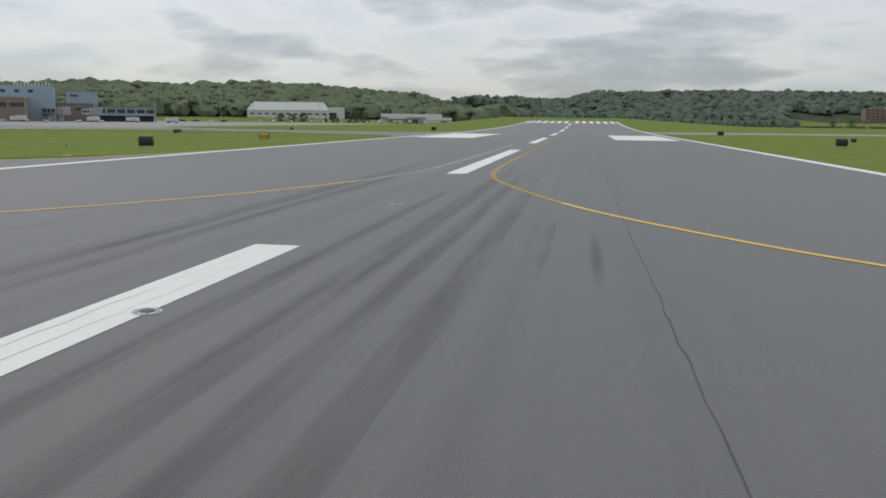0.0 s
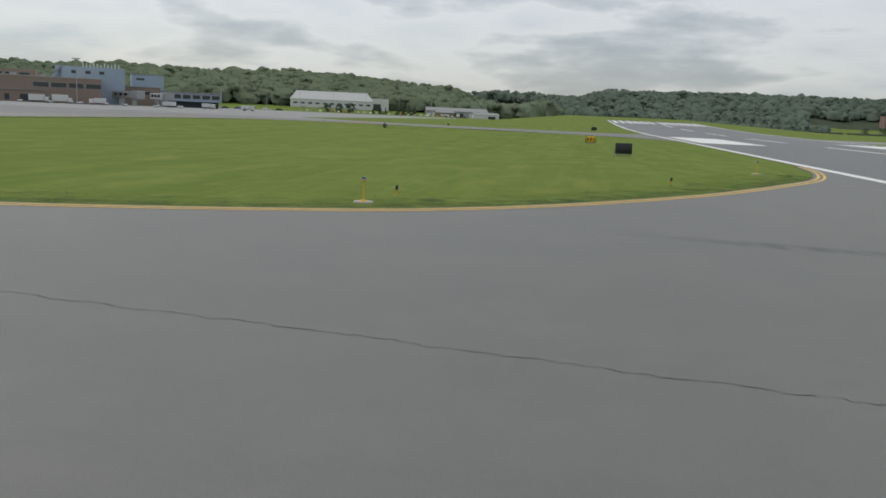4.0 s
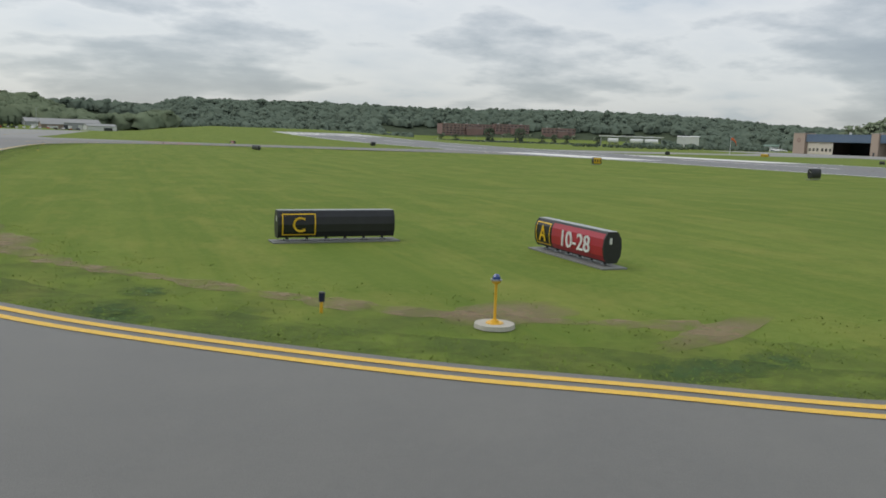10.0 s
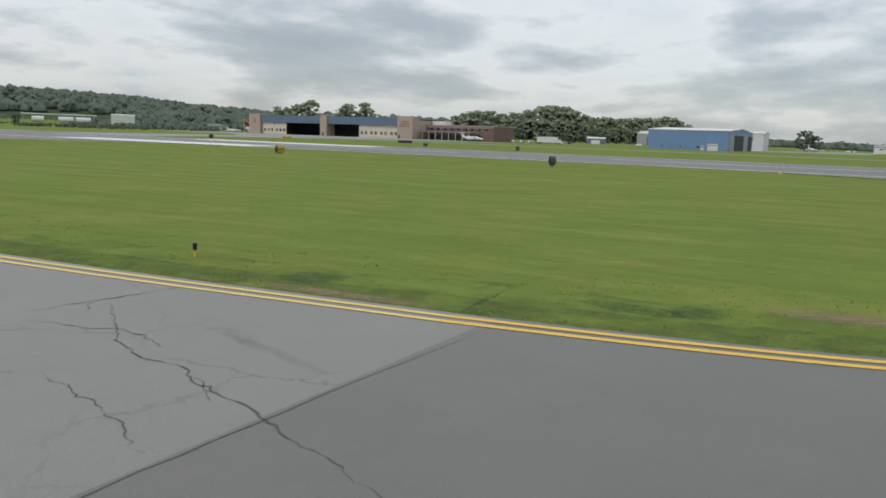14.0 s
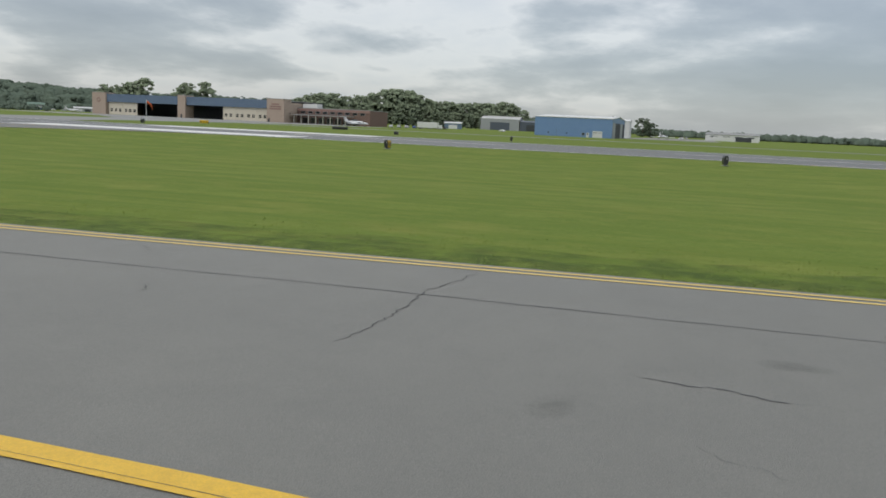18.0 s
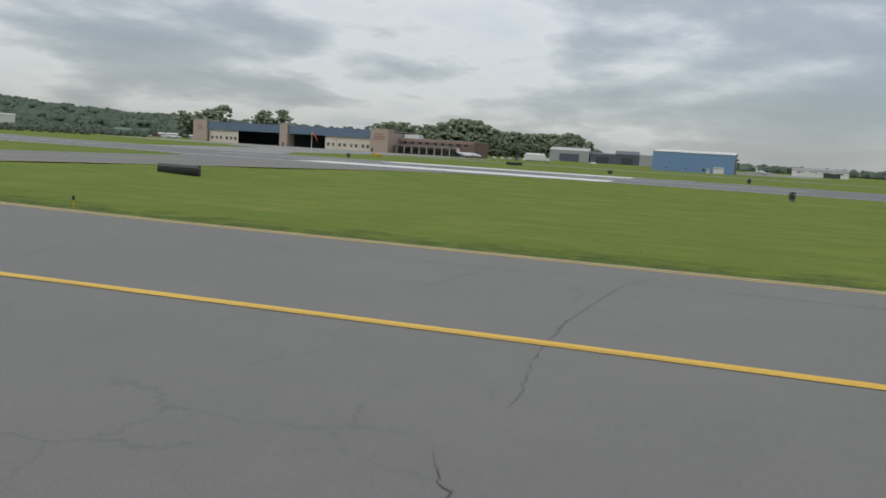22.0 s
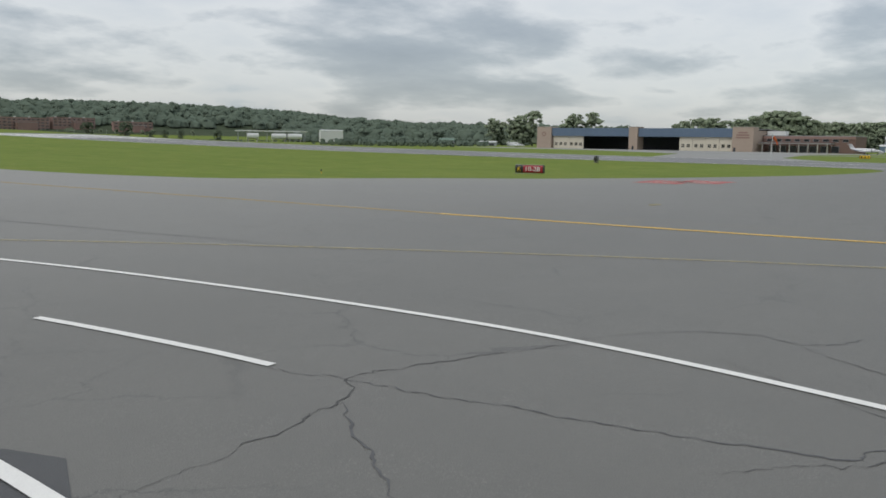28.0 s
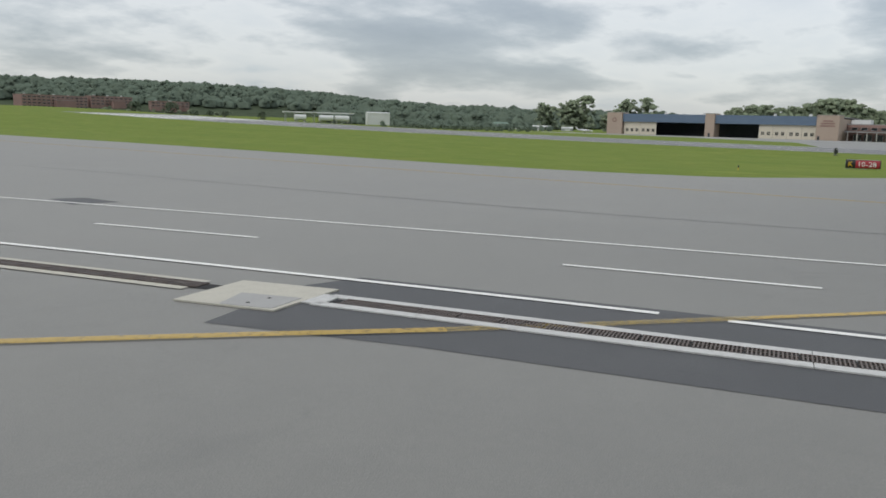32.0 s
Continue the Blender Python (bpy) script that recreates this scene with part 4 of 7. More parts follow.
def gable_wall(x0, x1, y0, y1, eave, ridge):
    bm = bmesh.new()
    mid = (y0 + y1) / 2
    prof = [(y0, 0), (y1, 0), (y1, eave), (mid, ridge), (y0, eave)]
    ends = [[bm.verts.new((x, y, z)) for y, z in prof] for x in (x0, x1)]
    for k in range(5):
        bm.faces.new((ends[0][k], ends[0][(k + 1) % 5], ends[1][(k + 1) % 5], ends[1][k]))
    bm.faces.new(ends[0])
    bm.faces.new(ends[1])
    bmesh.ops.recalc_face_normals(bm, faces=bm.faces[:])
    return bm


def letters(text, height, depth=0.02):
    """Raised letters in the built-in face: a bmesh in the x, y plane, its left foot at 0, 0, and its width."""
    curve = bpy.data.curves.new("letters", "FONT")
    curve.body, curve.size, curve.extrude = text, 1.0, depth / 2
    ob = bpy.data.objects.new("letters", curve)
    data = bpy.data.meshes.new_from_object(ob)
    bm = bmesh.new()
    bm.from_mesh(data)
    bpy.data.objects.remove(ob)
    bpy.data.curves.remove(curve)
    bpy.data.meshes.remove(data)
    xs, ys = [v.co.x for v in bm.verts], [v.co.y for v in bm.verts]
    k = height / (max(ys) - min(ys))
    bmesh.ops.translate(bm, vec=(-min(xs), -min(ys), 0), verts=bm.verts)
    bmesh.ops.scale(bm, vec=(k, k, 1), verts=bm.verts)
    return bm, (max(xs) - min(xs)) * k


def twin_hangar():
    t = thing("aircraft_hangar", 292.1, 415.4, -0.4, -93.1, "long hangar with tan block towers, blue metal fascia and cream doors", "hangar")
    part("floor_slab", box(64, 22, 0.1, 128, 46, 0.3), CONCRETE, t)
    for x, w in ((4.85, 9.7), (62.2, 5.2), (122.4, 10.6)):
        part("tower", box(x, 3.5, 6.4, w, 8.0, 12.8, bevel=0.08), TAN, t, "tan concrete block tower")
        part("coping", box(x, 3.5, 12.9, w + 0.3, 8.3, 0.25), CONCRETE, t)
    part("back_wall", box(64, 44, 5.6, 127.6, 0.5, 11.2), INSIDE, t)
    for x in (0.3, 127.4):
        part("side_wall", box(x, 23, 5.6, 0.5, 42, 11.2), TAN, t)
    part("roof", gable(0.2, 127.5, 2, 44, 11.6, 12.0, 0.2), ROOFGREY, t, "low grey metal roof")
    for x0, x1 in ((9.8, 59.5), (64.9, 117.0)):
        part("fascia", ribbed((x0 + x1) / 2, 1.2, 9.9, x1 - x0, 1.6, 4.6, 1.3), BLUEROOF, t, "deep blue ribbed metal fascia")
        part("inner_ceiling", box((x0 + x1) / 2, 23, 7.9, x1 - x0, 40, 0.2), INSIDE, t)
    for x0, n, w in ((10.2, 2, 10.1), (88.2, 4, 7.2)):
        for k in range(n):
            cx = x0 + (k + 0.5) * w
            d = part("hangar_door", box(cx, 1.6 + 0.12 * (k % 2), 3.85, w - 0.12, 0.3, 7.5), CREAM, t, "cream sliding hangar door leaf")
            for j in range(3 if n == 2 else 2):
                for i in (-0.42, 0.42):
                    for q in (2.6, 3.5):
                        part("door_pane", box(cx - w / 2 + (j + 0.7) * w / (3.3 if n == 2 else 2.4) + i, 1.42, q, 0.66, 0.1, 0.74), DARKGLASS, d)
    ring = bmesh.new()
    add_tube(ring, (4.8, -0.54, 8.6), (4.8, -0.62, 8.6), 1.35, 1.35, 24)
    part("round_emblem", ring, BRICK, t, "round dark red emblem")
    part("emblem_centre", tube((4.8, -0.6, 8.6), (4.8, -0.68, 8.6), 0.8, 0.8, 20), TAN, t)
    for w, z in ((4.6, 10.0), (6.6, 8.75), (7.0, 7.5)):
        part("wall_lettering_bar", box(122.4, -0.56, z, w, 0.1, 0.7), BRICK, t, "dark red bar of lettering")
    for x in (30, 53, 92, 110):
        part("roof_vent", tube((x, 14, 11.8), (x, 14, 13.6), 0.9, 0.7, 12), WHITEWALL, t, "white round roof vent")
    for x in (62.2, 118.5):
        part("service_door", box(x, -0.52, 1.3, 1.1, 0.12, 2.2), SHADE, t)
    a = thing("office_annex", 292.1, 415.4, -0.4, -93.1, "low red brick office wing with glazed entrance and canopy", "office building")
    part("wall", box(150, 26, 4.3, 44, 24, 8.6, bevel=0.05), DULLBRICK, a)
    part("brick_band", box(150, 13.9, 7.9, 44, 0.3, 1.3), BRICK, a)
    part("parapet", box(150, 26, 8.75, 44.4, 24.4, 0.4), ROOFGREY, a)
    part("canopy", box(146, 9, 5.0, 34, 8, 0.5), ROOFGREY, a, "flat grey canopy")
    for k in range(8):
        part("post", box(130.5 + k * 4.4, 5.6, 2.5, 0.45, 0.45, 5.0), CONCRETE, a)
    for k in range(9):
        window(a, 131.5 + k * 4.5, 13.98, 6.6, 2.6, 1.2)
    for k in range(7):
        window(a, 133 + k * 5, 13.98, 2.2, 3.4, 3.0)
    part("plant_room", box(133, 22, 9.9, 9, 6, 2.6), WHITEWALL, a, "white plant room on the roof")
    return t


twin_hangar()


def blue_hangar():
    t = thing("blue_hangar", 259.0, 147.0, -0.3, -92.5, "blue ribbed metal hangar with white doors in the end wall", "hangar")
    part("body", gable_wall(0, 35.4, 0, 52, 8.8, 10.0), BLUEWALL, t)
    part("wall_ribs", ribbed(17.7, -0.06, 4.3, 35.2, 0.08, 8.6, 1.2), BLUEWALL, t)
    part("roof", gable(0, 35.4, 0, 52, 8.9, 10.1, 0.35), WHITEWALL, t, "pale metal roof")
    for x, w, h in ((29.0, 4.4, 3.0),):
        d = part("roller_door", box(x, -0.14, 1.7, w, 0.14, h), WHITEWALL, t, "white roller door")
        for k in range(4):
            part("door_pane", box(x - 1.5 + k * 1.0, -0.22, 2.5, 0.5, 0.06, 0.4), DARKGLASS, d)
    d = part("side_door", box(24.6, -0.14, 1.2, 1.2, 0.14, 2.3), WHITEWALL, t, "white side door")
    part("door_pane", box(24.6, -0.22, 1.7, 0.5, 0.06, 0.7), DARKGLASS, d)
    window(t, 22.6, -0.12, 1.7, 1.2, 0.9)
    part("wall_pipe", tube((10.3, -0.2, 0), (10.3, -0.2, 3.6), 0.08), BLUEROOF, t)
    for x in (6.5, 15.0):
        part("vent_box", box(x, -0.2, 1.8, 0.6, 0.3, 0.6), SHADE, t)
    for k in range(5):
        # three leaves carry the shade colour of a hangar's inside
        part("hangar_door", box(35.5 + 0.1 * (k % 2), 6.4 + k * 9.6, 3.6, 0.2, 9.3, 7.2), GREYWALL if k in (0, 3) else SHADE, t, "tall door leaf, some in dark inside shade")
    part("roof_vent", tube((33, 20, 9.9), (33, 20, 10.9), 0.5), WHITEWALL, t)
    return t


blue_hangar()


def shed(name, x, y, turn, w, d, eave, ridge, wall, roof, label, category, doors=0, glaze=0, leaf=None):
    t = thing(name, x, y, -0.2, turn, label, category)
    part("body", gable_wall(0, w, 0, d, eave, ridge), wall, t)
    part("roof", gable(0, w, 0, d, eave + 0.05, ridge + 0.05, 0.3), roof, t)
    for k in range(doors):
        q = w / (doors + 0.4)
        # an opening is a flat panel too, its inner shade set by colour
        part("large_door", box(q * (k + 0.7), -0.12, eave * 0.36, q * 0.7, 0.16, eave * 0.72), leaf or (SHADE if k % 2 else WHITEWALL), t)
    for k in range(glaze):
        q = w / (glaze + 0.4)
        window(t, q * (k + 0.7), -0.03, eave * 0.7, q * 0.55, eave * 0.16)
    return t


# dark leaf colours put the shade of open fronts into flat panels
shed("white_hangar", 731, 284.7, -84, 41, 50, 11.6, 14.6, GREYWALL, PALEROOF, "grey metal hangar with a pale roof and dark panel as open front", "hangar", 1, 0, SLATE)
shed("dark_hangar", 735.5, 243, -84, 26, 50, 9.4, 11.0, SLATE, SLATE, "low dark blue metal hangar with dark panel as open doors", "hangar", 1, 0, SHADE)
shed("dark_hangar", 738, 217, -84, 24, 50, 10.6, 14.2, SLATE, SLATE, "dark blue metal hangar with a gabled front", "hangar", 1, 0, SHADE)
shed("grey_hangar", 741, 193, -84, 31, 37, 10.4, 11.6, GREYWALL, ROOFGREY, "grey metal hangar beside the dark hangars", "hangar", 1, 0, GREYWALL)
shed("small_blue_shed", 498, 258.3, -80, 13.4, 8, 4.4, 5.2, BLUEROOF, WHITEWALL, "small blue shed with a white roof edge", "shed", 1)
shed("white_hangar", 345, 152, -90, 43, 20, 9.3, 10.1, WHITEWALL, WHITEWALL, "white metal hangar with a stepped front", "hangar", 1, 3)
shed("service_building", 560, 62, -95, 40, 15, 5.0, 6.5, WHITEWALL, ROOFGREY, "low cream service building by the far apron", "building", 2, 4)


def terminal():
    t = thing("terminal_building", -291, 315, 0, 33, "brown brick airport terminal with strip windows and pale blue plant rooms", "terminal")
    part("main_block", box(27.5, 22, 5.4, 55, 44, 10.8, bevel=0.06), BROWNBRICK, t, "brown brick main block")
    part("parapet", box(27.5, 22, 10.95, 55.4, 44.4, 0.35), CONCRETE, t)
    part("ledge", box(24, -0.15, 5.2, 20, 0.4, 0.35), ROOFGREY, t)
    for k in range(4):
        window(t, 31 + k * 6.9, -0.02, 7.6, 6.0, 2.0)
    for x, w in ((25.5, 5.2), (31.5, 3.4), (18, 1.8)):
        part("loading_door", box(x, -0.05, 1.9, w, 0.2, 2.6), SHADE, t)
    window(t, 5.2, -0.02, 8.6, 1.8, 2.2)
    window(t, 13, -0.02, 2.6, 1.8, 1.2)
    part("upper_storey", box(19, 24, 12.3, 19, 22, 3.2), BROWNBRICK, t)
    for k in range(3):
        window(t, 13.5 + k * 5.4, 12.98, 12.0, 4.2, 1.0)
    part("plant_room", box(51, 44, 8.5, 30, 28, 17), PALEBLUE, t, "pale blue metal plant room")
    for k in range(3):
        window(t, 44 + k * 6, 29.96, 14.5, 2.2, 1.4)
    bm = bmesh.new()
    prof = [(33, 30, 10.8), (39, 30, 10.8), (39, 30, 17), (33, 58, 10.8), (39, 58, 10.8), (39, 58, 17)]
    v = [bm.verts.new(p) for p in prof]
    bm.faces.new(v[:3])
    bm.faces.new(v[3:])
    for a, b in ((0, 1), (1, 2), (2, 0)):
        bm.faces.new((v[a], v[b], v[b + 3], v[a + 3]))
    bmesh.ops.recalc_face_normals(bm, faces=bm.faces[:])
    part("slanted_wall", bm, PALEBLUE, t)
    for k in range(11):
        part("roof_stack", tube((48 + k * 1.6, 44, 17), (48 + k * 1.6, 44, 19.6 - 0.5 * (k % 3)), 0.24, 0.24, 8), WHITEWALL, t, "thin white roof stack")
    part("light_mast", tube((45, -6, 0), (45, -6, 19), 0.25, 0.14, 8), GREYMETAL, t)
    part("mast_head", box(45, -6, 19, 3.4, 0.6, 0.4), GREYMETAL, t)
    for k, (x, y) in enumerate(((11, 14), (20, 10), (31, 16), (48, 12))):
        part("roof_unit", box(x, y, 11.7, 2.6, 2.2, 1.2, bevel=0.05), GREYWALL, t, "grey rooftop air unit")

    def local(x, y):
        a = radians(33)
        return -291 + x * math.cos(a) - y * math.sin(a), 315 + x * math.sin(a) + y * math.cos(a)

    c = thing("pale_blue_tower", *local(71, 60), 0, 33, "pale blue square tower block of the terminal", "building")
    part("body", box(7.7, 8, 7.8, 15.4, 16, 15.6, bevel=0.06), PALEBLUE, c)
    part("roof_edge", box(7.7, 8, 15.7, 15.8, 16.4, 0.4), ROOFGREY, c)
    part("brick_base", box(1, -4, 4.6, 24, 8, 9.2), BROWNBRICK, c)
    part("link_roof", box(1, -4, 9.3, 24.4, 8.4, 0.3), ROOFGREY, c)
    window(c, 4, -0.05, 13.4, 4, 1.0)
    for k in range(3):
        window(c, -7 + k * 7, -8.02, 6.4, 5.4, 1.4)
    g = thing("concourse", *local(86, 58), 0, 36, "long pale grey glazed concourse with a flat roof", "building")
    part("body", box(15, 8, 5.4, 30, 12, 4.4), PALEBLUE, g)
    part("roof", box(15, 8, 7.8, 31, 13, 0.5), ROOFGREY, g)
    # solid block whose dark colour gives the shade under the concourse
    part("undercroft", box(15, 9, 1.6, 28, 9, 3.2), SHADE, g)
    for k in range(6):
        window(g, 2 + k * 5, 1.97, 5.6, 4.0, 2.0)
    part("end_mast", tube((29.5, 0, 0), (29.5, 0, 9.5), 0.3, 0.3, 8), GREYMETAL, g)
    for k, (x, y) in enumerate(((62, 30), (80, 44))):
        j = thing("jet_bridge", *local(x, y), 0, -28 - 12 * k, "white and grey passenger boarding bridge on steel legs", "boarding bridge", "boarding bridges")
        part("tunnel", box(8, 0, 5.0, 18, 3.0, 3.0, bevel=0.1), WHITEWALL if k else GREYWALL, j)
        part("cab", box(18.4, 0, 5.0, 4.4, 4.4, 3.8, bevel=0.3), GREYWALL, j, "grey cab at the end")
        for q in (4, 15):
            part("leg", box(q, 0, 1.75, 0.6, 2.2, 3.5), GREYMETAL, j)
        for q in (2.5, 6.5, 10.5):
            window(j, q, -1.5, 5.2, 2.4, 1.2)
    w = thing("glass_wing", *local(-52, -2), 0, 33, "grey glazed terminal wing with brick band", "building")
    part("body", box(24, 20, 6, 48, 40, 12), GREYWALL, w)
    part("brick_band", box(24, 19.9, 9.6, 48.3, 40.3, 3.2), BROWNBRICK, w)
    for k in range(9):
        window(w, 3 + k * 5.2, -0.02, 4.0, 4.4, 5.0)
    return t


terminal()


def long_white_building():
    t = thing("long_white_building", -264, 641, 0, 17.5, "long white metal building with a high pale roof", "building")
    part("body", box(33, 20, 4.8, 66, 40, 9.6), WHITEWALL, t)
    part("roof", hip(0, 66, 0, 40, 9.6, 16.4, 4.5, 11), PALEROOF, t, "pale metal roof")
    part("side_wing", box(72, 14, 6.2, 13, 26, 12.4), WHITEWALL, t)
    part("dark_band", box(69, 0.9, 5, 6, 0.2, 6), SHADE, t)
    for k in range(11):
        window(t, 4 + k * 5.8, -0.03, 6.6, 3.2, 1.1)
    for k in range(4):
        part("door", box(10 + k * 14, -0.06, 1.9, 3.6, 0.2, 3.6), GREYWALL, t)


long_white_building()
shed("brown_shed", -146, 640, 15, 14, 10, 3.6, 6.0, BROWNBRICK, ROOFGREY, "small brown shed with a grey roof", "shed", 1)
shed("low_grey_building", -158, 665, 15, 50, 16, 5.0, 7.6, GREYWALL, ROOFGREY, "low grey building behind parked vehicles", "building", 3)
shed("low_grey_building", -118, 655, 15, 20, 12, 3.2, 4.6, WHITEWALL, ROOFGREY, "low pale building at the field's edge", "building", 2)


def red_building(x, y, turn, w, d, h, label, rows=3, wing=True):
    z = land(x + w / 2, y + d / 2) - 0.5
    t = thing("red_brick_building", x, y, z, turn, label, "building", "red brick buildings")
    part("wall", box(w / 2, d / 2, h / 2 - 2, w, d, h + 4), BRICK, t)
    part("roof_edge", box(w / 2, d / 2, h + 0.25, w + 0.8, d + 0.8, 0.6), BROWNBRICK, t)
    n = int(w / 7)
    for r in range(rows):
        part("strip_ledge", box(w / 2, -0.15, h - 4.6 - r * 4.6, w * 0.94, 0.4, 0.35), BROWNBRICK, t)
        for k in range(n):
            window(t, (k + 0.5) * w / n, -0.02, h - 2.9 - r * 4.6, w / n * 0.62, 1.5)
    for k in range(int(w / 22)):
        part("roof_unit", box(9 + k * 22, d * 0.45, h + 1.1, 2.8, 2.2, 1.6), WHITEWALL, t, "white rooftop unit")
    if wing:
        part("entrance_wing", box(w * 0.62, -5, h * 0.3 - 2, w * 0.3, 10, h * 0.6 + 4), BRICK, t)
        part("wing_roof", box(w * 0.62, -5, h * 0.6 + 0.2, w * 0.3 + 0.6, 10.6, 0.5), ROOFGREY, t)
    return t


red_building(452, 1432, -4, 100, 30, 18.5, "long red brick building with bands of windows on the hillside", 4)
red_building(556, 1424, -10, 66, 26, 17, "lower dark red brick building among trees")
red_building(628, 1372, -25, 60, 24, 14, "lower dark red brick building among trees", 2)


def tank_farm():
    t = thing("fuel_canopy", 400, 812, 0, -35, "long flat white canopy over fuel tanks", "canopy")
    part("roof", box(35, 5, 10.6, 70, 12, 1.1), WHITEWALL, t)
    for k in range(8):
        for y in (0.5, 9.5):
            part("post", box(2 + k * 9.4, y, 5.1, 0.4, 0.4, 10.2), GREYMETAL, t)
    for k, (x, w) in enumerate(((8, 11), (32, 14), (48, 14))):
        q = thing("storage_tank", 400 + x * math.cos(radians(-35)) - 0.4, 812 + x * math.sin(radians(-35)) - 4, 0, -35, "white horizontal cylindrical fuel tank on saddles", "tank", "fuel tanks")
        part("shell", tube((0, 0, 5.4), (w, 0, 5.4), 2.8, 2.8, 20), WHITEWALL, q)
        for e in (1.5, w - 1.5):
            part("saddle", box(e, 0, 1.4, 0.7, 3.4, 3.0), CONCRETE, q)


tank_farm()
shed("white_box_building", 468, 763, -38, 23, 12, 12.2, 12.8, WHITEWALL, WHITEWALL, "plain white box-shaped building by the fuel tanks", "building", 1)
shed("low_grey_building", 437, 551, -55, 15, 8, 3.0, 3.7, GREYWALL, WHITEWALL, "low shed with a pale roof beyond the field", "shed", 2)
shed("low_grey_building", 452, 532, -55, 9, 7, 2.4, 3.0, GREYWALL, WHITEWALL, "low shed with a pale roof beyond the field", "shed", 1)
shed("green_roofed_shed", 417, 577, -50, 12, 9, 4.2, 5.6, GREYWALL, GREENROOF, "small shed with a green metal roof among bushes", "shed", 1)

# ---- airfield signs, lights and fittings ----
def sign_profile(h, deep):
    return [(-deep * 0.27, 0), (deep * 0.27, 0), (deep * 0.46, h * 0.22), (deep * 0.5, h * 0.5), (deep * 0.46, h * 0.78), (deep * 0.27, h), (-deep * 0.27, h), (-deep * 0.46, h * 0.78), (-deep * 0.5, h * 0.5), (-deep * 0.46, h * 0.22)]


def barrel(x0, x1, z0, h, deep, grow=0.0):
    """A long cabinet with bowed sides along local x."""
    bm = bmesh.new()
    prof = [(y * (1 + grow), z0 + z) for y, z in sign_profile(h, deep)]
    ends = [[bm.verts.new((x, y, z)) for y, z in prof] for x in (x0, x1)]
    n = len(prof)
    for k in range(n):
        bm.faces.new((ends[0][k], ends[0][(k + 1) % n], ends[1][(k + 1) % n], ends[1][k]))
    bm.faces.new(ends[0])
    bm.faces.new(ends[1])
    bmesh.ops.recalc_face_normals(bm, faces=bm.faces[:])
    return bm


def bowed_face(x0, x1, z0, h, deep, out, margin=0.03):
    """A face panel that follows the bowed -y side."""
    bm = bmesh.new()
    rows = []
    for q in (0.22, 0.5, 0.78):
        y = -deep * (0.5 if q == 0.5 else 0.46) - out
        rows.append([bm.verts.new((x, y, z0 + h * q)) for x in (x0 + margin, x1 - margin)])
    y = -deep * 0.30 - out
    low = [bm.verts.new((x, y - deep * 0.02, z0 + h * 0.05)) for x in (x0 + margin, x1 - margin)]
    top = [bm.verts.new((x, y - deep * 0.02, z0 + h * 0.95)) for x in (x0 + margin, x1 - margin)]
    rows = [low, *rows, top]
    for a, b in zip(rows, rows[1:]):
        bm.faces.new((a[0], a[1], b[1], b[0]))
    return bm


def letters_bowed(parent, text, height, cx, z, y, mat, squeeze=0.82, bold=0.014):
    bm, w = letters(text, height, 0.012)
    bmesh.ops.scale(bm, vec=(squeeze, 1, 1), verts=bm.verts)
    for v in bm.verts:
        v.co += Vector((v.normal.x, v.normal.y, 0)) * bold if v.normal.length else Vector()
    bmesh.ops.transform(bm, matrix=Matrix.Translation((cx - w * squeeze / 2, y, z)) @ Matrix.Rotation(radians(90), 4, "X"), verts=bm.verts)
    return part("letters", bm, mat, parent)


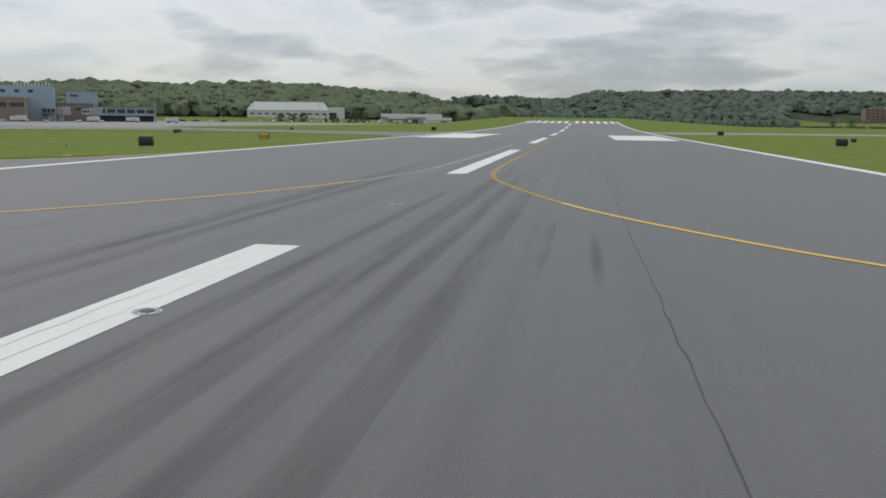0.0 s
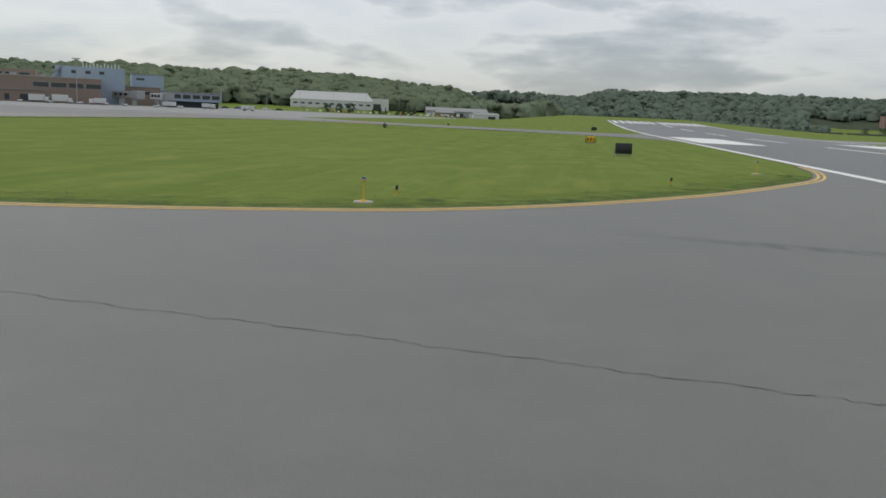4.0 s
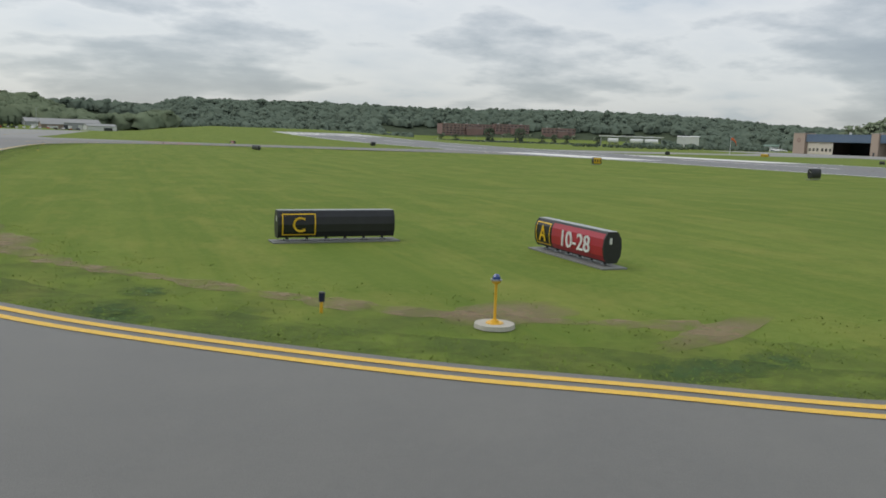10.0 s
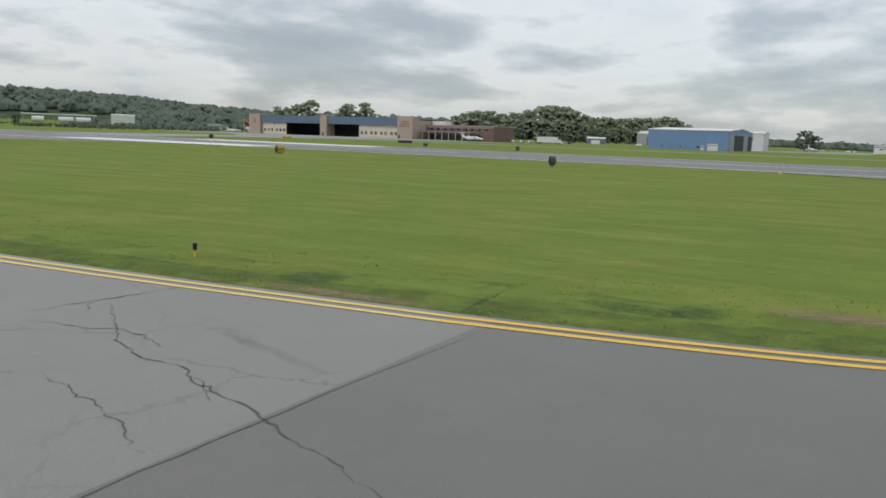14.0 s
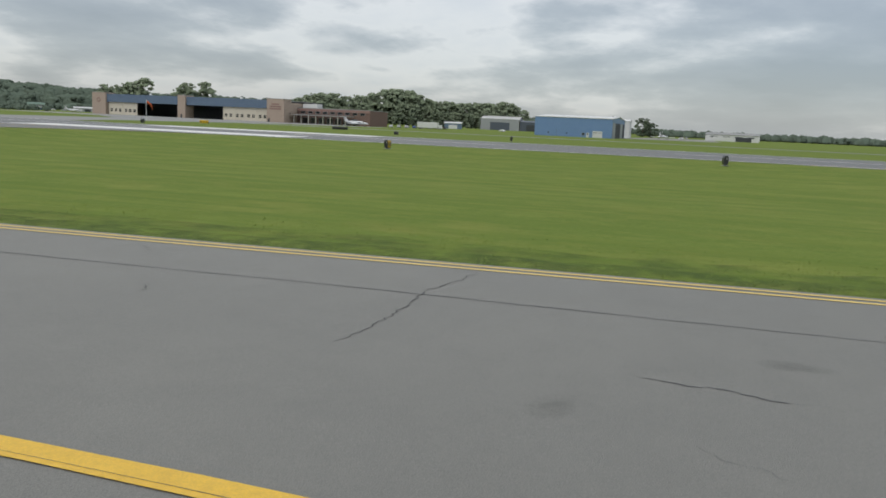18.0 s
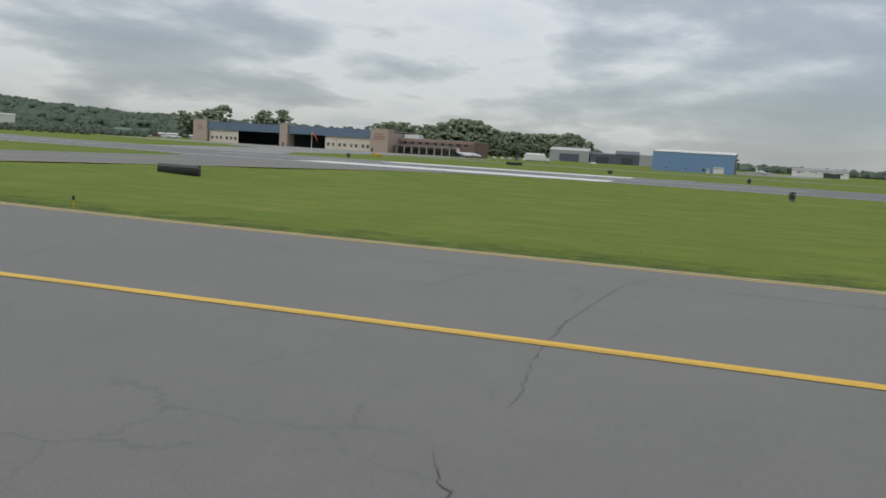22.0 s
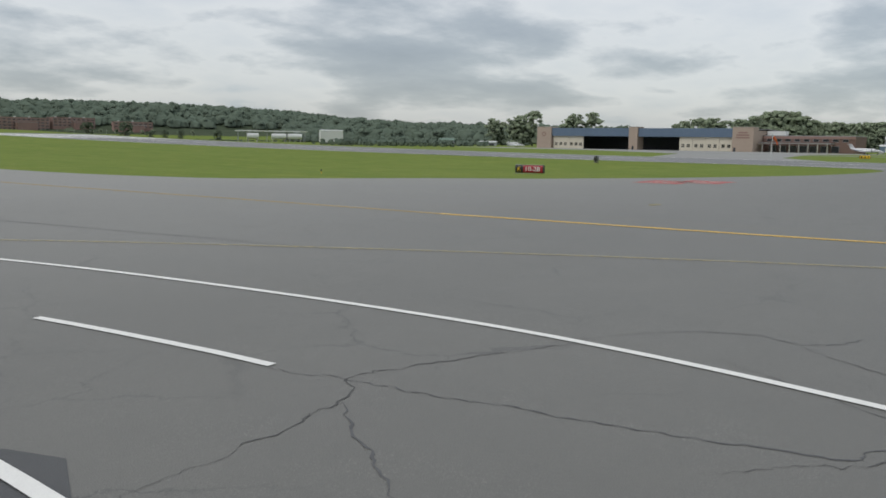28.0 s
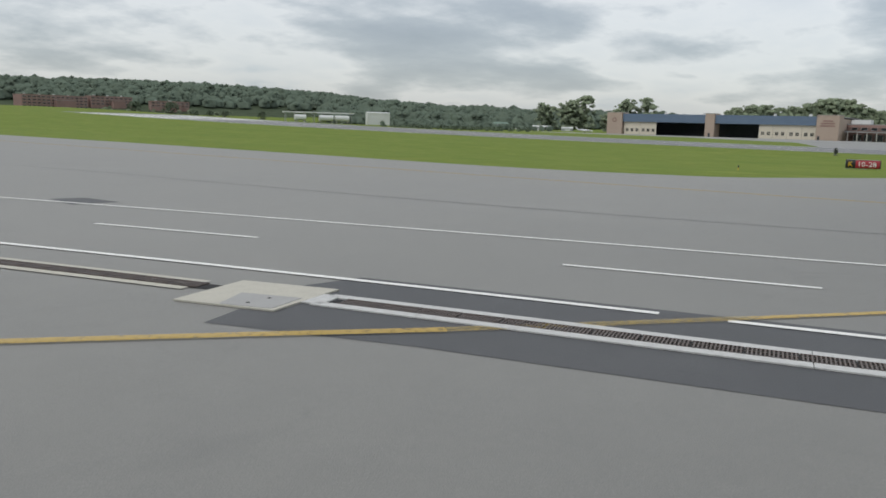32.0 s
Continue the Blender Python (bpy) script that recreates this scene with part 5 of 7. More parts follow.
def airfield_sign(x, y, turn, length, height, label, panels=(), deep=0.42, category="airfield sign", legs=6, z=0.12, pad=True):
    """panels: x0, x1, face material, text, text material, border material, on the side that faces local -y."""
    t = thing("airfield_sign", x, y, -0.03, turn, label, category)
    if pad:
        part("concrete_base", box(0, 0, 0.012, length + 0.3, deep + 0.2, 0.04, bevel=0.01), OLDCONC, t, "weathered concrete base")
    part("cabinet", barrel(-length / 2, length / 2, z, height, deep), SIGNBLACK, t)
    for s in (-1, 1):
        part("end_cap", barrel(s * length / 2 - 0.02, s * length / 2 + 0.02, z - 0.01, height + 0.02, deep, 0.06), SIGNBLACK, t)
        part("data_plate", box(s * (length / 2 + 0.022), -0.05, z + height * 0.72, 0.008, 0.06, 0.13), WHITEWALL, t)
    part("top_rail", box(0, 0, z + height + 0.012, length, deep * 0.5, 0.02), GREYMETAL if panels else SIGNBLACK, t)
    for k in range(legs):
        lx = -length / 2 + (k + 0.5) * length / legs
        part("leg", tube((lx, 0, 0.03), (lx, 0, z + 0.02), 0.035, 0.03, 10), SIGNBLACK, t)
        part("leg_flange", tube((lx, 0, 0.04), (lx, 0, 0.065), 0.08, 0.08, 12), GREYMETAL, t)
    for x0, x1, face, text, tone, border in panels:
        f = part("face", bowed_face(x0, x1, z, height, deep, 0.006), face, t)
        mid, w = (x0 + x1) / 2, x1 - x0
        if border:
            for bx0, bx1, q0, q1 in ((x0 + 0.05, x1 - 0.05, 0.09, 0.135), (x0 + 0.05, x1 - 0.05, 0.865, 0.91), (x0 + 0.05, x0 + 0.08, 0.13, 0.87), (x1 - 0.08, x1 - 0.05, 0.13, 0.87)):
                bm = bmesh.new()
                rows = []
                for q in np.linspace(q0, q1, 7):
                    y = -deep * float(np.interp(q, (0, 0.05, 0.22, 0.5, 0.78, 0.95, 1), (0.3, 0.335, 0.475, 0.515, 0.475, 0.335, 0.3))) - 0.01
                    rows.append([bm.verts.new((x, y, z + height * q)) for x in (bx0, bx1)])
                for a, b in zip(rows, rows[1:]):
                    bm.faces.new((a[0], a[1], b[1], b[0]))
                part("border", bm, border, f)
        if text:
            letters_bowed(f, text, height * 0.56, mid, z + height * 0.22, -deep / 2 - 0.012, tone, 1.12 if len(text) > 1 else 0.92, 0.012)
    return t


airfield_sign(-89.82, 39.5, 1.5, 2.9, 0.64, "black airfield location sign with yellow letter on concrete base",
              ((-1.42, -0.50, SIGNFACE, "C", SIGNYELLOW, SIGNYELLOW),))
airfield_sign(-85.17, 35.87, -90.0, 3.05, 0.64, "red and black runway holding sign with white and yellow characters",
              ((-1.52, -0.74, SIGNFACE, "A", SIGNYELLOW, SIGNYELLOW), (-0.74, 1.52, SIGNRED, "10-28", SIGNWHITE, None)))
airfield_sign(-70.8, 216.3, -80, 3.0, 0.8, "red runway holding sign with white characters by the crossing",
              ((-1.45, -0.7, SIGNFACE, "K", SIGNYELLOW, None), (-0.68, 1.45, SIGNRED, "10-28", SIGNWHITE, None)))
airfield_sign(-73.9, 159.4, -81, 3.3, 0.75, "long plain black back of an airfield sign on the grass")
airfield_sign(-34.75, 78.3, 6, 1.3, 0.85, "plain black back of an airfield sign near the runway", legs=3)
airfield_sign(-34.0, 226, 15, 1.3, 0.85, "small plain black airfield sign near the runway", legs=3)


def bar_sign(x, y, turn, length, height, label):
    t = airfield_sign(x, y, turn, length, height, label, ((-length / 2 + 0.02, length / 2 - 0.02, SIGNYELLOW, "", SIGNFACE, None),), legs=3)
    for k in range(3):
        part("bar", box(-length * 0.3 + k * length * 0.3, -0.235, 0.12 + height * 0.5, length * 0.12, 0.012, height * 0.5), SIGNFACE, t, "black bar")
    return t


bar_sign(-36.8, 112.8, 4, 1.25, 0.8, "yellow direction sign with black bars near the runway")
bar_sign(78, 207, -75, 2.4, 0.8, "yellow direction sign across the runway")
airfield_sign(37.5, 114, 10, 1.3, 0.85, "plain black back of an airfield sign across the runway", legs=3)
airfield_sign(36, 196, 10, 1.2, 0.85, "plain black back of an airfield sign across the runway", legs=3)
airfield_sign(87, 171, -80, 4.2, 0.75, "wide black airfield sign across the runway")
airfield_sign(47, 141, -80, 0.9, 0.6, "small black airfield sign across the runway", legs=3)


def tall_edge_light():
    t = thing("edge_light", 0, 0, -0.035, 0, "elevated taxiway light on yellow post with round white pad", "taxiway light", "tall taxiway lights")
    bm = tube((0, 0, -0.02), (0, 0, 0.04), 0.29, 0.28, 28)
    part("pad", bm, LIGHTCONC, t, "round whitish concrete pad")
    part("base_plate", tube((0, 0, 0.035), (0, 0, 0.055), 0.13, 0.12, 20), STAKE, t, "worn yellow base plate")
    part("coupling", tube((0, 0, 0.05), (0, 0, 0.09), 0.075, 0.05, 14), STAKE, t)
    part("post", tube((0, 0, 0.05), (0, 0, 0.62), 0.022, 0.02, 10), STAKE, t)
    part("lamp_base", tube((0, 0, 0.60), (0, 0, 0.645), 0.045, 0.075, 14), STAKE, t)
    part("rim", tube((0, 0, 0.645), (0, 0, 0.665), 0.08, 0.08, 14), GREYMETAL, t)
    bm = tube((0, 0, 0.665), (0, 0, 0.70), 0.058, 0.055, 14)
    add_tube(bm, (0, 0, 0.70), (0, 0, 0.735), 0.055, 0.03, 14)
    part("lens", bm, BLUELENS, t, "blue glass lens")
    return t


def short_edge_light():
    t = thing("edge_reflector", 0, 0, -0.035, 0, "short yellow stake with dark blue reflector cap in grass", "taxiway marker", "short taxiway reflectors")
    part("stake", tube((0, 0, -0.16), (0, 0, 0.17), 0.026, 0.024, 10), STAKE, t)
    bm = tube((0, 0, 0.17), (0, 0, 0.30), 0.044, 0.047, 14)
    part("reflector", bm, NAVY, t, "dark blue reflector sleeve")
    part("cap", tube((0, 0, 0.30), (0, 0, 0.315), 0.05, 0.036, 14), SIGNBLACK, t)
    return t


TALL = ((-44.6, 31.4, 0), (-57.9, 27.7, 0), (-71.05, 25.3, 0), (-78.48, 25.5, 0), (-89.88, 30.0, 0.03), (-97.86, 39.0, 0.03), (-28.6, 57.0, 0))
SHORT = ((-44.2, 34.0, 0), (-56.3, 27.75, 0), (-70.4, 24.65, 0), (-83.95, 26.95, 0), (-92.0, 31.5, 0), (-98.77, 39.01, 0.12), (-34.6, 45.0, 0), (-102.6, 59.45, -0.02), (-102.85, 114.05, -0.04), (-104.6, 141.3, 0.08),
         (-99.6, 155.6, 0), (-88.2, 167.8, 0), (-97.4, 220, 0), (-80, 170.6, 0))
for maker, spots in ((tall_edge_light, TALL), (short_edge_light, SHORT)):
    first = maker()
    first.matrix_basis = pose(spots[0][0], spots[0][1], -0.035)
    for x, y, z in spots[1:]:
        copy_thing(first, pose(x, y, z - 0.035, random.uniform(-2, 2), random.uniform(-2, 2), random.uniform(0, 360)))


def guard_light():
    t = thing("runway_guard_light", -76.32, 26.25, 0.0, 100, "yellow runway guard light board with black lamp housing", "guard light")
    for s in (-0.12, 0.12):
        part("leg", tube((s, 0, -0.12), (s, 0, 0.12), 0.018, 0.018, 8), STAKE, t)
    part("board", box(0, 0, 0.33, 0.36, 0.03, 0.48, bevel=0.01), STAKE, t)
    part("lamp_housing", box(0.02, 0.07, 0.385, 0.26, 0.11, 0.34, bevel=0.012), SIGNBLACK, t, "black lamp housing")
    bm = bmesh.new()
    add_tube(bm, (0.02, 0.12, 0.46), (0.02, 0.32, 0.47), 0.085, 0.10, 18, caps=False)
    add_tube(bm, (0.02, 0.13, 0.46), (0.02, 0.14, 0.46), 0.08, 0.08, 18)
    part("visor", bm, SIGNBLACK, t, "round black lamp visor")
    part("hood", box(0, 0.04, 0.575, 0.37, 0.13, 0.015), SIGNBLACK, t)
    for s in (-0.04, 0.05):
        part("plate", box(s, -0.02, 0.2, 0.06, 0.012, 0.05), WHITEWALL, t)
        part("terminal", box(s, 0.025, 0.19, 0.05, 0.02, 0.05), WHITEWALL, t)


guard_light()


def ground_cover(x, y, r, label):
    t = thing("ground_cover", x, y, -0.035, 0, label, "cable cover", "round covers in the grass")
    part("ring", tube((0, 0, 0), (0, 0, 0.02), r, r * 0.97, 28), CONCRETE, t)
    part("lid", tube((0, 0, 0.015), (0, 0, 0.028), r * 0.62, r * 0.6, 24), CONCRETE, t)


ground_cover(-73.0, 25.5, 0.24, "round pale concrete cable cover in the grass")
ground_cover(-77.25, 30.3, 0.26, "round pale concrete cover in bare earth")
ground_cover(-98.8, 42.75, 0.22, "broken round white concrete cover in bare earth")


def catch_basin():
    t = thing("catch_basin", -67.8, 28.75, -0.045, 6, "sunken square drain inlet ringed with crushed stone", "drain inlet")
    part("stone_ring", box(0, 0, 0.0, 2.3, 1.5, 0.05, bevel=0.02), GRAVEL, t, "grey crushed stone surround")
    # dark plate at ground level, coloured as the shade below the bars
    part("pit", box(0.25, 0, 0.012, 1.4, 0.9, 0.05), FRESH, t)
    for k in range(8):
        part("grate_bar", box(-0.36 + k * 0.175, 0, 0.04, 0.07, 0.9, 0.02), GRATE, t)
    bv, bf = BALL
    rng = random.Random(5)
    bm = bmesh.new()
    for k in range(420):
        a, q = rng.uniform(0, 6.28), rng.uniform(0.7, 1.5)
        r = rng.uniform(0.012, 0.032)
        bmesh.ops.create_icosphere(bm, subdivisions=1, radius=r, matrix=pose(1.15 * q * math.cos(a), 0.9 * q * math.sin(a), 0.03))
    ob = part("gravel", bm, GRAVEL, t, "loose grey crushed stone")
    ob["kind"] = "stuff"


catch_basin()


def runway_light(x, y):
    t = thing("inset_light", x, y, 0, 0, "flush round metal runway light worn bright", "inset light", "flush runway lights")
    part("rim", tube((0, 0, 0.005), (0, 0, 0.016), 0.21, 0.2, 28), GREYMETAL, t)
    part("lens_body", tube((0, 0, 0.015), (0, 0, 0.028), 0.12, 0.09, 20), SIGNBLACK, t)
    for k in range(6):
        a = k * 1.047
        part("bolt", tube((0.165 * math.cos(a), 0.165 * math.sin(a), 0.015), (0.165 * math.cos(a), 0.165 * math.sin(a), 0.022), 0.015, 0.015, 6), SIGNBLACK, t)


for k in range(7):
    runway_light(0.42, 0.9 + 15.2 * k)

# ---- trench drain ----
def offset_at(line, y, d):
    for a, b in zip(line, line[1:]):
        if a.y <= y <= b.y:
            p = a.lerp(b, (y - a.y) / max(b.y - a.y, 1e-6))
            t = (b - a).normalized()
            return Vector((p.x - t.y * d, p.y + t.x * d, 0)), math.degrees(math.atan2(t.y, t.x))
    return None, 0


def trench_drain():
    t = thing("trench_drain", -145, 198, 0, 0, "long trench drain of rusty grates between white painted kerbs", "drain")
    line = [Vector((p.x + 145, p.y - 198, 0)) for p in cut(LOW, 182, 232)]

    def away(y):
        return float(np.interp(y + 198, (185, 186.5, 188, 192, 196, 204), (1.33, 1.38, 1.45, 1.49, 1.58, 1.6)))

    # no real depth: a flat dark strip gives the shade below the grates
    part("channel", ribbon([offset_at(line, y, away(y))[0] for y in np.arange(-13.4, 33, 0.8)], 0.36, 0.008), DEEPSHADE, t)
    for side in (-0.275, 0.275):
        run = smooth_line([offset_at(line, y, away(y) + side)[0] for y in np.arange(-13.0, 12.61, 0.8)], 0.5)
        for k in range(0, len(run) - 1, 6):
            seg = run[k:k + 7]
            if len(seg) < 3:
                continue
            bm = bmesh.new()
            add_ribbon(bm, [seg[0].lerp(seg[1], 0.006), *seg[1:-1], seg[-1].lerp(seg[-2], 0.006)], 0.2, 0.028)
            out = bmesh.ops.extrude_face_region(bm, geom=bm.faces[:])
            bmesh.ops.translate(bm, vec=(0, 0, -0.02), verts=[v for v in out["geom"] if isinstance(v, bmesh.types.BMVert)])
            bmesh.ops.recalc_face_normals(bm, faces=bm.faces[:])
            part("kerb", bm, KERBPAINT, t, "white painted concrete kerb" if k == 0 else "")
    bm = bmesh.new()
    for k in range(12):
        add_box(bm, -0.27 + k * 0.049, 0, 0.018, 0.02, 0.35, 0.02)
    for s in (-0.168, 0, 0.168):
        add_box(bm, 0, s, 0.02, 0.595, 0.014, 0.016)
    end, turned = offset_at(line, 12.7, away(12.7))
    part("end_kerb", box(end.x, end.y, 0.018, 0.5, 0.62, 0.02, turned), KERBPAINT, t, "white painted block closing the kerbs")
    first = None
    for k in range(100):
        y = -13.0 + k * 0.595
        if y > 33 or 12.05 < y < 14.6:
            continue
        p, a = offset_at(line, y, away(y))
        if p is None:
            continue
        if first is None:
            first = part("grate", bm, GRATE, t, "grey-brown cast iron grate")
            ob = first
        else:
            ob = new("grate", first.data)
            ob.parent = t
        ob.matrix_basis = pose(p.x, p.y, 0.004, 0, 0, a)
    for side in (-0.275, 0.275):
        run = [offset_at(line, y, away(y) + side)[0] for y in np.arange(14.8, 33, 1.0)]
        part("old_kerb", ribbon(run, 0.2, 0.016), LIGHTCONC, t, "bare worn concrete kerb")


trench_drain()


def drain_pad(points, inner, label, pale=True):
    t = thing("drain_pad", 0, 0, 0, 0, label, "concrete pad", "concrete pads of the drain")
    part("slab", outline(points, 0.03 if pale else 0.012, 0.025), LIGHTCONC if pale else OLDCONC, t)
    part("lid", outline(inner, 0.036 if pale else 0.0145, 0.01), LIDGREY if pale else OLDCONC, t, "grey steel access lid")
    cx, cy = sum(p[0] for p in inner) / 4, sum(p[1] for p in inner) / 4
    for s in (-0.2, 0.2):
        # dark disc on the lid, coloured as the shade in a hole
        part("lift_hole", tube((cx + s, cy, 0.034), (cx + s, cy, 0.04), 0.03, 0.03, 8), DEEPSHADE, t)


drain_pad(((-150.9, 211.7), (-149.3, 212.1), (-148.75, 210.5), (-150.4, 210.15)), ((-150.65, 211.0), (-149.95, 211.35), (-149.6, 210.42), (-150.36, 210.24)), "pale concrete pad at the drain's end")
drain_pad(((-141.5, 184.55), (-141.22, 183.0), (-143.3, 182.7), (-143.4, 184.5)), ((-142.0, 184.2), (-142.0, 183.2), (-143.0, 183.25), (-142.95, 184.3)), "grey concrete pad at the drain's start", False)

# ---- joints, cracks and stains in the pavement ----
def crack(points, width, z=0.005, mat=None, wander=0.10, name="crack"):
    line, rng = smooth_line(points, 0.09 if name == "crack" else 0.5), random.Random(int(abs(points[0][0] * 31 + points[0][1] * 17)))
    gx = gy = 0.0
    for p in line[1:-1]:
        gx = gx * 0.75 + rng.uniform(-wander, wander) * (0.4 if name == "crack" else 0.34)
        gy = gy * 0.75 + rng.uniform(-wander, wander) * (0.4 if name == "crack" else 0.34)
        p.x += gx + rng.uniform(-0.25, 0.25) * wander
        p.y += gy + rng.uniform(-0.25, 0.25) * wander
    if name == "crack":
        width *= 0.36
    bm = bmesh.new()
    rows = []
    n = len(line)
    for i, p in enumerate(line):
        d = (line[min(i + 1, n - 1)] - line[max(i - 1, 0)]).normalized()
        w = width * (rng.uniform(0.2, 1.7) if name == "crack" else rng.uniform(0.5, 1.2)) * (0.25 + 0.75 * min(1, 4 * min(i, n - 1 - i) / max(n, 1))) / 2
        rows.append([bm.verts.new((p.x - d.y * s * w, p.y + d.x * s * w, z)) for s in (-1, 1)])
    for a, b in zip(rows, rows[1:]):
        f = bm.faces.new((a[0], b[0], b[1], a[1]))
        f.normal_update()
        if f.normal.z < 0:
            f.normal_flip()
    return tagged(as_object(name, lifted(bm), mat or SEAL), "thin jagged dark crack in weathered asphalt" if name == "crack" else "dark joint running along the pavement", name.replace("_", " "), "pavement cracks" if name == "crack" else "pavement joints", "structure")


for x in (-20.0, -7.0, 7.4, 20.0):
    crack([(x, -60), (x + 0.1, 0), (x - 0.05, 40), (x, 120), (x, 260)], 0.022, mat=SEAL, wander=0.06, name="pavement_joint")
crack([(-23.4, -40), (-23.45, 20), (-23.4, 60)], 0.06, wander=0.04, name="pavement_joint")
crack([(-23.6, 16.6), (-28, 16.7), (-31.2, 16.8), (-34, 16.7), (-40, 17.6), (-51, 18.9), (-56, 19.3), (-61.6, 19.3), (-68, 19.4)], 0.04, wander=0.12)
crack([(-50, 22.6), (-58, 21.4), (-62, 21.5)], 0.06, mat=SEAM)
crack([(-78.37, 22.93), (-78.34, 21.65), (-78.35, 20.42), (-78.34, 19.09), (-78.34, 18.22), (-78.25, 12)], 0.034, wander=0.04)
crack([(-100.25, 38.1), (-101.0, 37.85), (-102.1, 37.5), (-104.1, 37.0), (-108, 36)], 0.045, wander=0.05)
crack([(-104.6, 51.8), (-107.2, 51.9), (-109.3, 51.9), (-113, 51.9), (-122, 52)], 0.018, mat=SEAM, wander=0.07, name="pavement_joint")
crack([(-106.7, 56.9), (-107.3, 56.1), (-108.3, 54.6), (-108.3, 53.9), (-108.7, 53.1), (-109.2, 51.8), (-109.5, 50.9), (-109.9, 50)], 0.055)
crack([(-109.3, 54.8), (-109.6, 53.6), (-110.2, 52.2)], 0.035)
crack([(-108.4, 53.5), (-109.0, 52.6)], 0.03)
crack([(-105.1, 57.1), (-106.7, 57.3), (-107.8, 57.4)], 0.06)
crack([(-106.7, 57.3), (-107.2, 56.8)], 0.04)
crack([(-109.8, 58.6), (-110.3, 58.1), (-110.9, 58.3), (-111.6, 58.4)], 0.05)
crack([(-110.3, 58.1), (-110.3, 57.7), (-110.2, 57.2), (-109.6, 56.9), (-109.0, 56.8)], 0.05)
crack([(-108.0, 57.0), (-107.8, 56.0), (-107.6, 55.5), (-107.9, 54.5)], 0.045)
crack([(-111.0, 60.9), (-110.2, 60.8), (-110.1, 60.4)], 0.045)
crack([(-110.3, 59.6), (-109.4, 59.7)], 0.045)
crack([(-108.8, 58.5), (-108.3, 58.3)], 0.05)
crack([(-110.6, 56.1), (-109.8, 55.8), (-109.5, 54.9)], 0.05)
crack([(-112.5, 57.8), (-111.2, 56.6), (-110.4, 56.0)], 0.045)
crack([(-107.0, 61.5), (-108.2, 62.6), (-108.0, 64.0)], 0.03, mat=SEAM)
rng = random.Random(11)


def wandering_crack(x, y, length, width):
    """A crack that changes its way every hand's breadth."""
    a = rng.uniform(0, 6.28)
    pts = [(x, y)]
    for _ in range(max(3, int(length / 0.28))):
        a += rng.uniform(-0.75, 0.75)
        pts.append((pts[-1][0] + 0.28 * math.cos(a), pts[-1][1] + 0.28 * math.sin(a)))
    crack(pts, width, mat=rng.choice((SEAL, SEAM, SEAM)))


crack([(-104.6, 44.9), (-105.5, 44.3), (-106.1, 43.8), (-106.4, 43.4), (-106.7, 42.8)], 0.05)
for k in range(16):
    x, y = rng.uniform(-114, -106.6), rng.uniform(55, 150)
    wandering_crack(x, y, rng.uniform(0.4, 1.5), rng.uniform(0.02, 0.045))
crack([(-108.0, 62), (-108.3, 72), (-108.5, 80.2), (-108.5, 86.6), (-108.6, 94), (-108.7, 105.5), (-108.9, 115), (-108.9, 126.4), (-109, 138), (-108.9, 146)], 0.03, mat=SEAM, wander=0.06, name="pavement_joint")
crack([(-105.7, 86.1), (-107.2, 86.3), (-108.6, 86.5), (-110.4, 86.4), (-111.5, 86.6)], 0.055)
crack([(-106.4, 121.4), (-108.7, 122.1), (-110.6, 122.5), (-115.5, 122.8), (-119, 122.6)], 0.045, mat=SEAM)
crack([(-120.5, 122.9), (-122.0, 122.2), (-123.2, 121.6)], 0.05)
crack([(-118.0, 152.4), (-121, 152.5), (-124.6, 152.5), (-127.6, 152.3), (-131, 152)], 0.06)
crack([(-120.3, 149.9), (-122.9, 149.9), (-125.5, 150.7), (-127.2, 151.4), (-130, 152)], 0.05)
crack([(-125.6, 149.6), (-126.6, 148.9), (-127.7, 148.4), (-128.6, 148.0)], 0.045)
crack([(-128.9, 150.6), (-128.8, 149.5), (-128.8, 148.4), (-129, 146)], 0.05)
crack([(-126.5, 146.6), (-126.1, 144.9), (-126.4, 144.4), (-126.2, 142.9), (-126.0, 142.3), (-126.3, 140.5)], 0.045)
crack([(-123.4, 142.3), (-124.4, 142.1), (-125.2, 142.0)], 0.04)
crack([(-120.8, 140.4), (-122.8, 140.2), (-123.9, 140.2), (-124.4, 139.6)], 0.04)
crack([(-124.5, 141.2), (-125.6, 141.3)], 0.04)
crack([(-135, 175.2), (-133.7, 173.4), (-132.6, 172.7), (-130.2, 170.7), (-130.0, 167.2), (-130.0, 164.9), (-130.3, 163.8), (-131, 162.5), (-131.5, 160)], 0.055, mat=SEAM)
crack([(-130.2, 170.7), (-132.8, 172.8), (-136, 175.2), (-138, 177)], 0.05)
crack([(-133.0, 177.3), (-133.8, 176.3), (-133.9, 174.8), (-133.7, 173.4), (-134.8, 171.8), (-136.1, 169.7), (-137.2, 168)], 0.06)
crack([(-132.5, 171.1), (-133.0, 170.3), (-132.3, 169.9), (-133.3, 168.1), (-132.7, 167.6)], 0.045)
crack([(-134.2, 168.5), (-133.3, 168.1)], 0.045)
crack([(-135.4, 168.2), (-134.0, 167.0), (-133.5, 166.7), (-133.0, 166.8)], 0.045)
crack([(-131.4, 165.6), (-130.1, 164.9), (-131.8, 164.8), (-131.0, 164.0), (-130.3, 163.8)], 0.04)
crack([(-134.4, 177.9), (-136.4, 174.5), (-137.0, 173.2), (-137.8, 172.0)], 0.055)
crack([(-135.5, 173.2), (-136.0, 172.4), (-136.6, 171.4)], 0.045)
crack([(-138.0, 181.9), (-137.5, 179.0), (-137.0, 176.3), (-136.4, 175.8), (-135, 174)], 0.06, mat=SEAM)
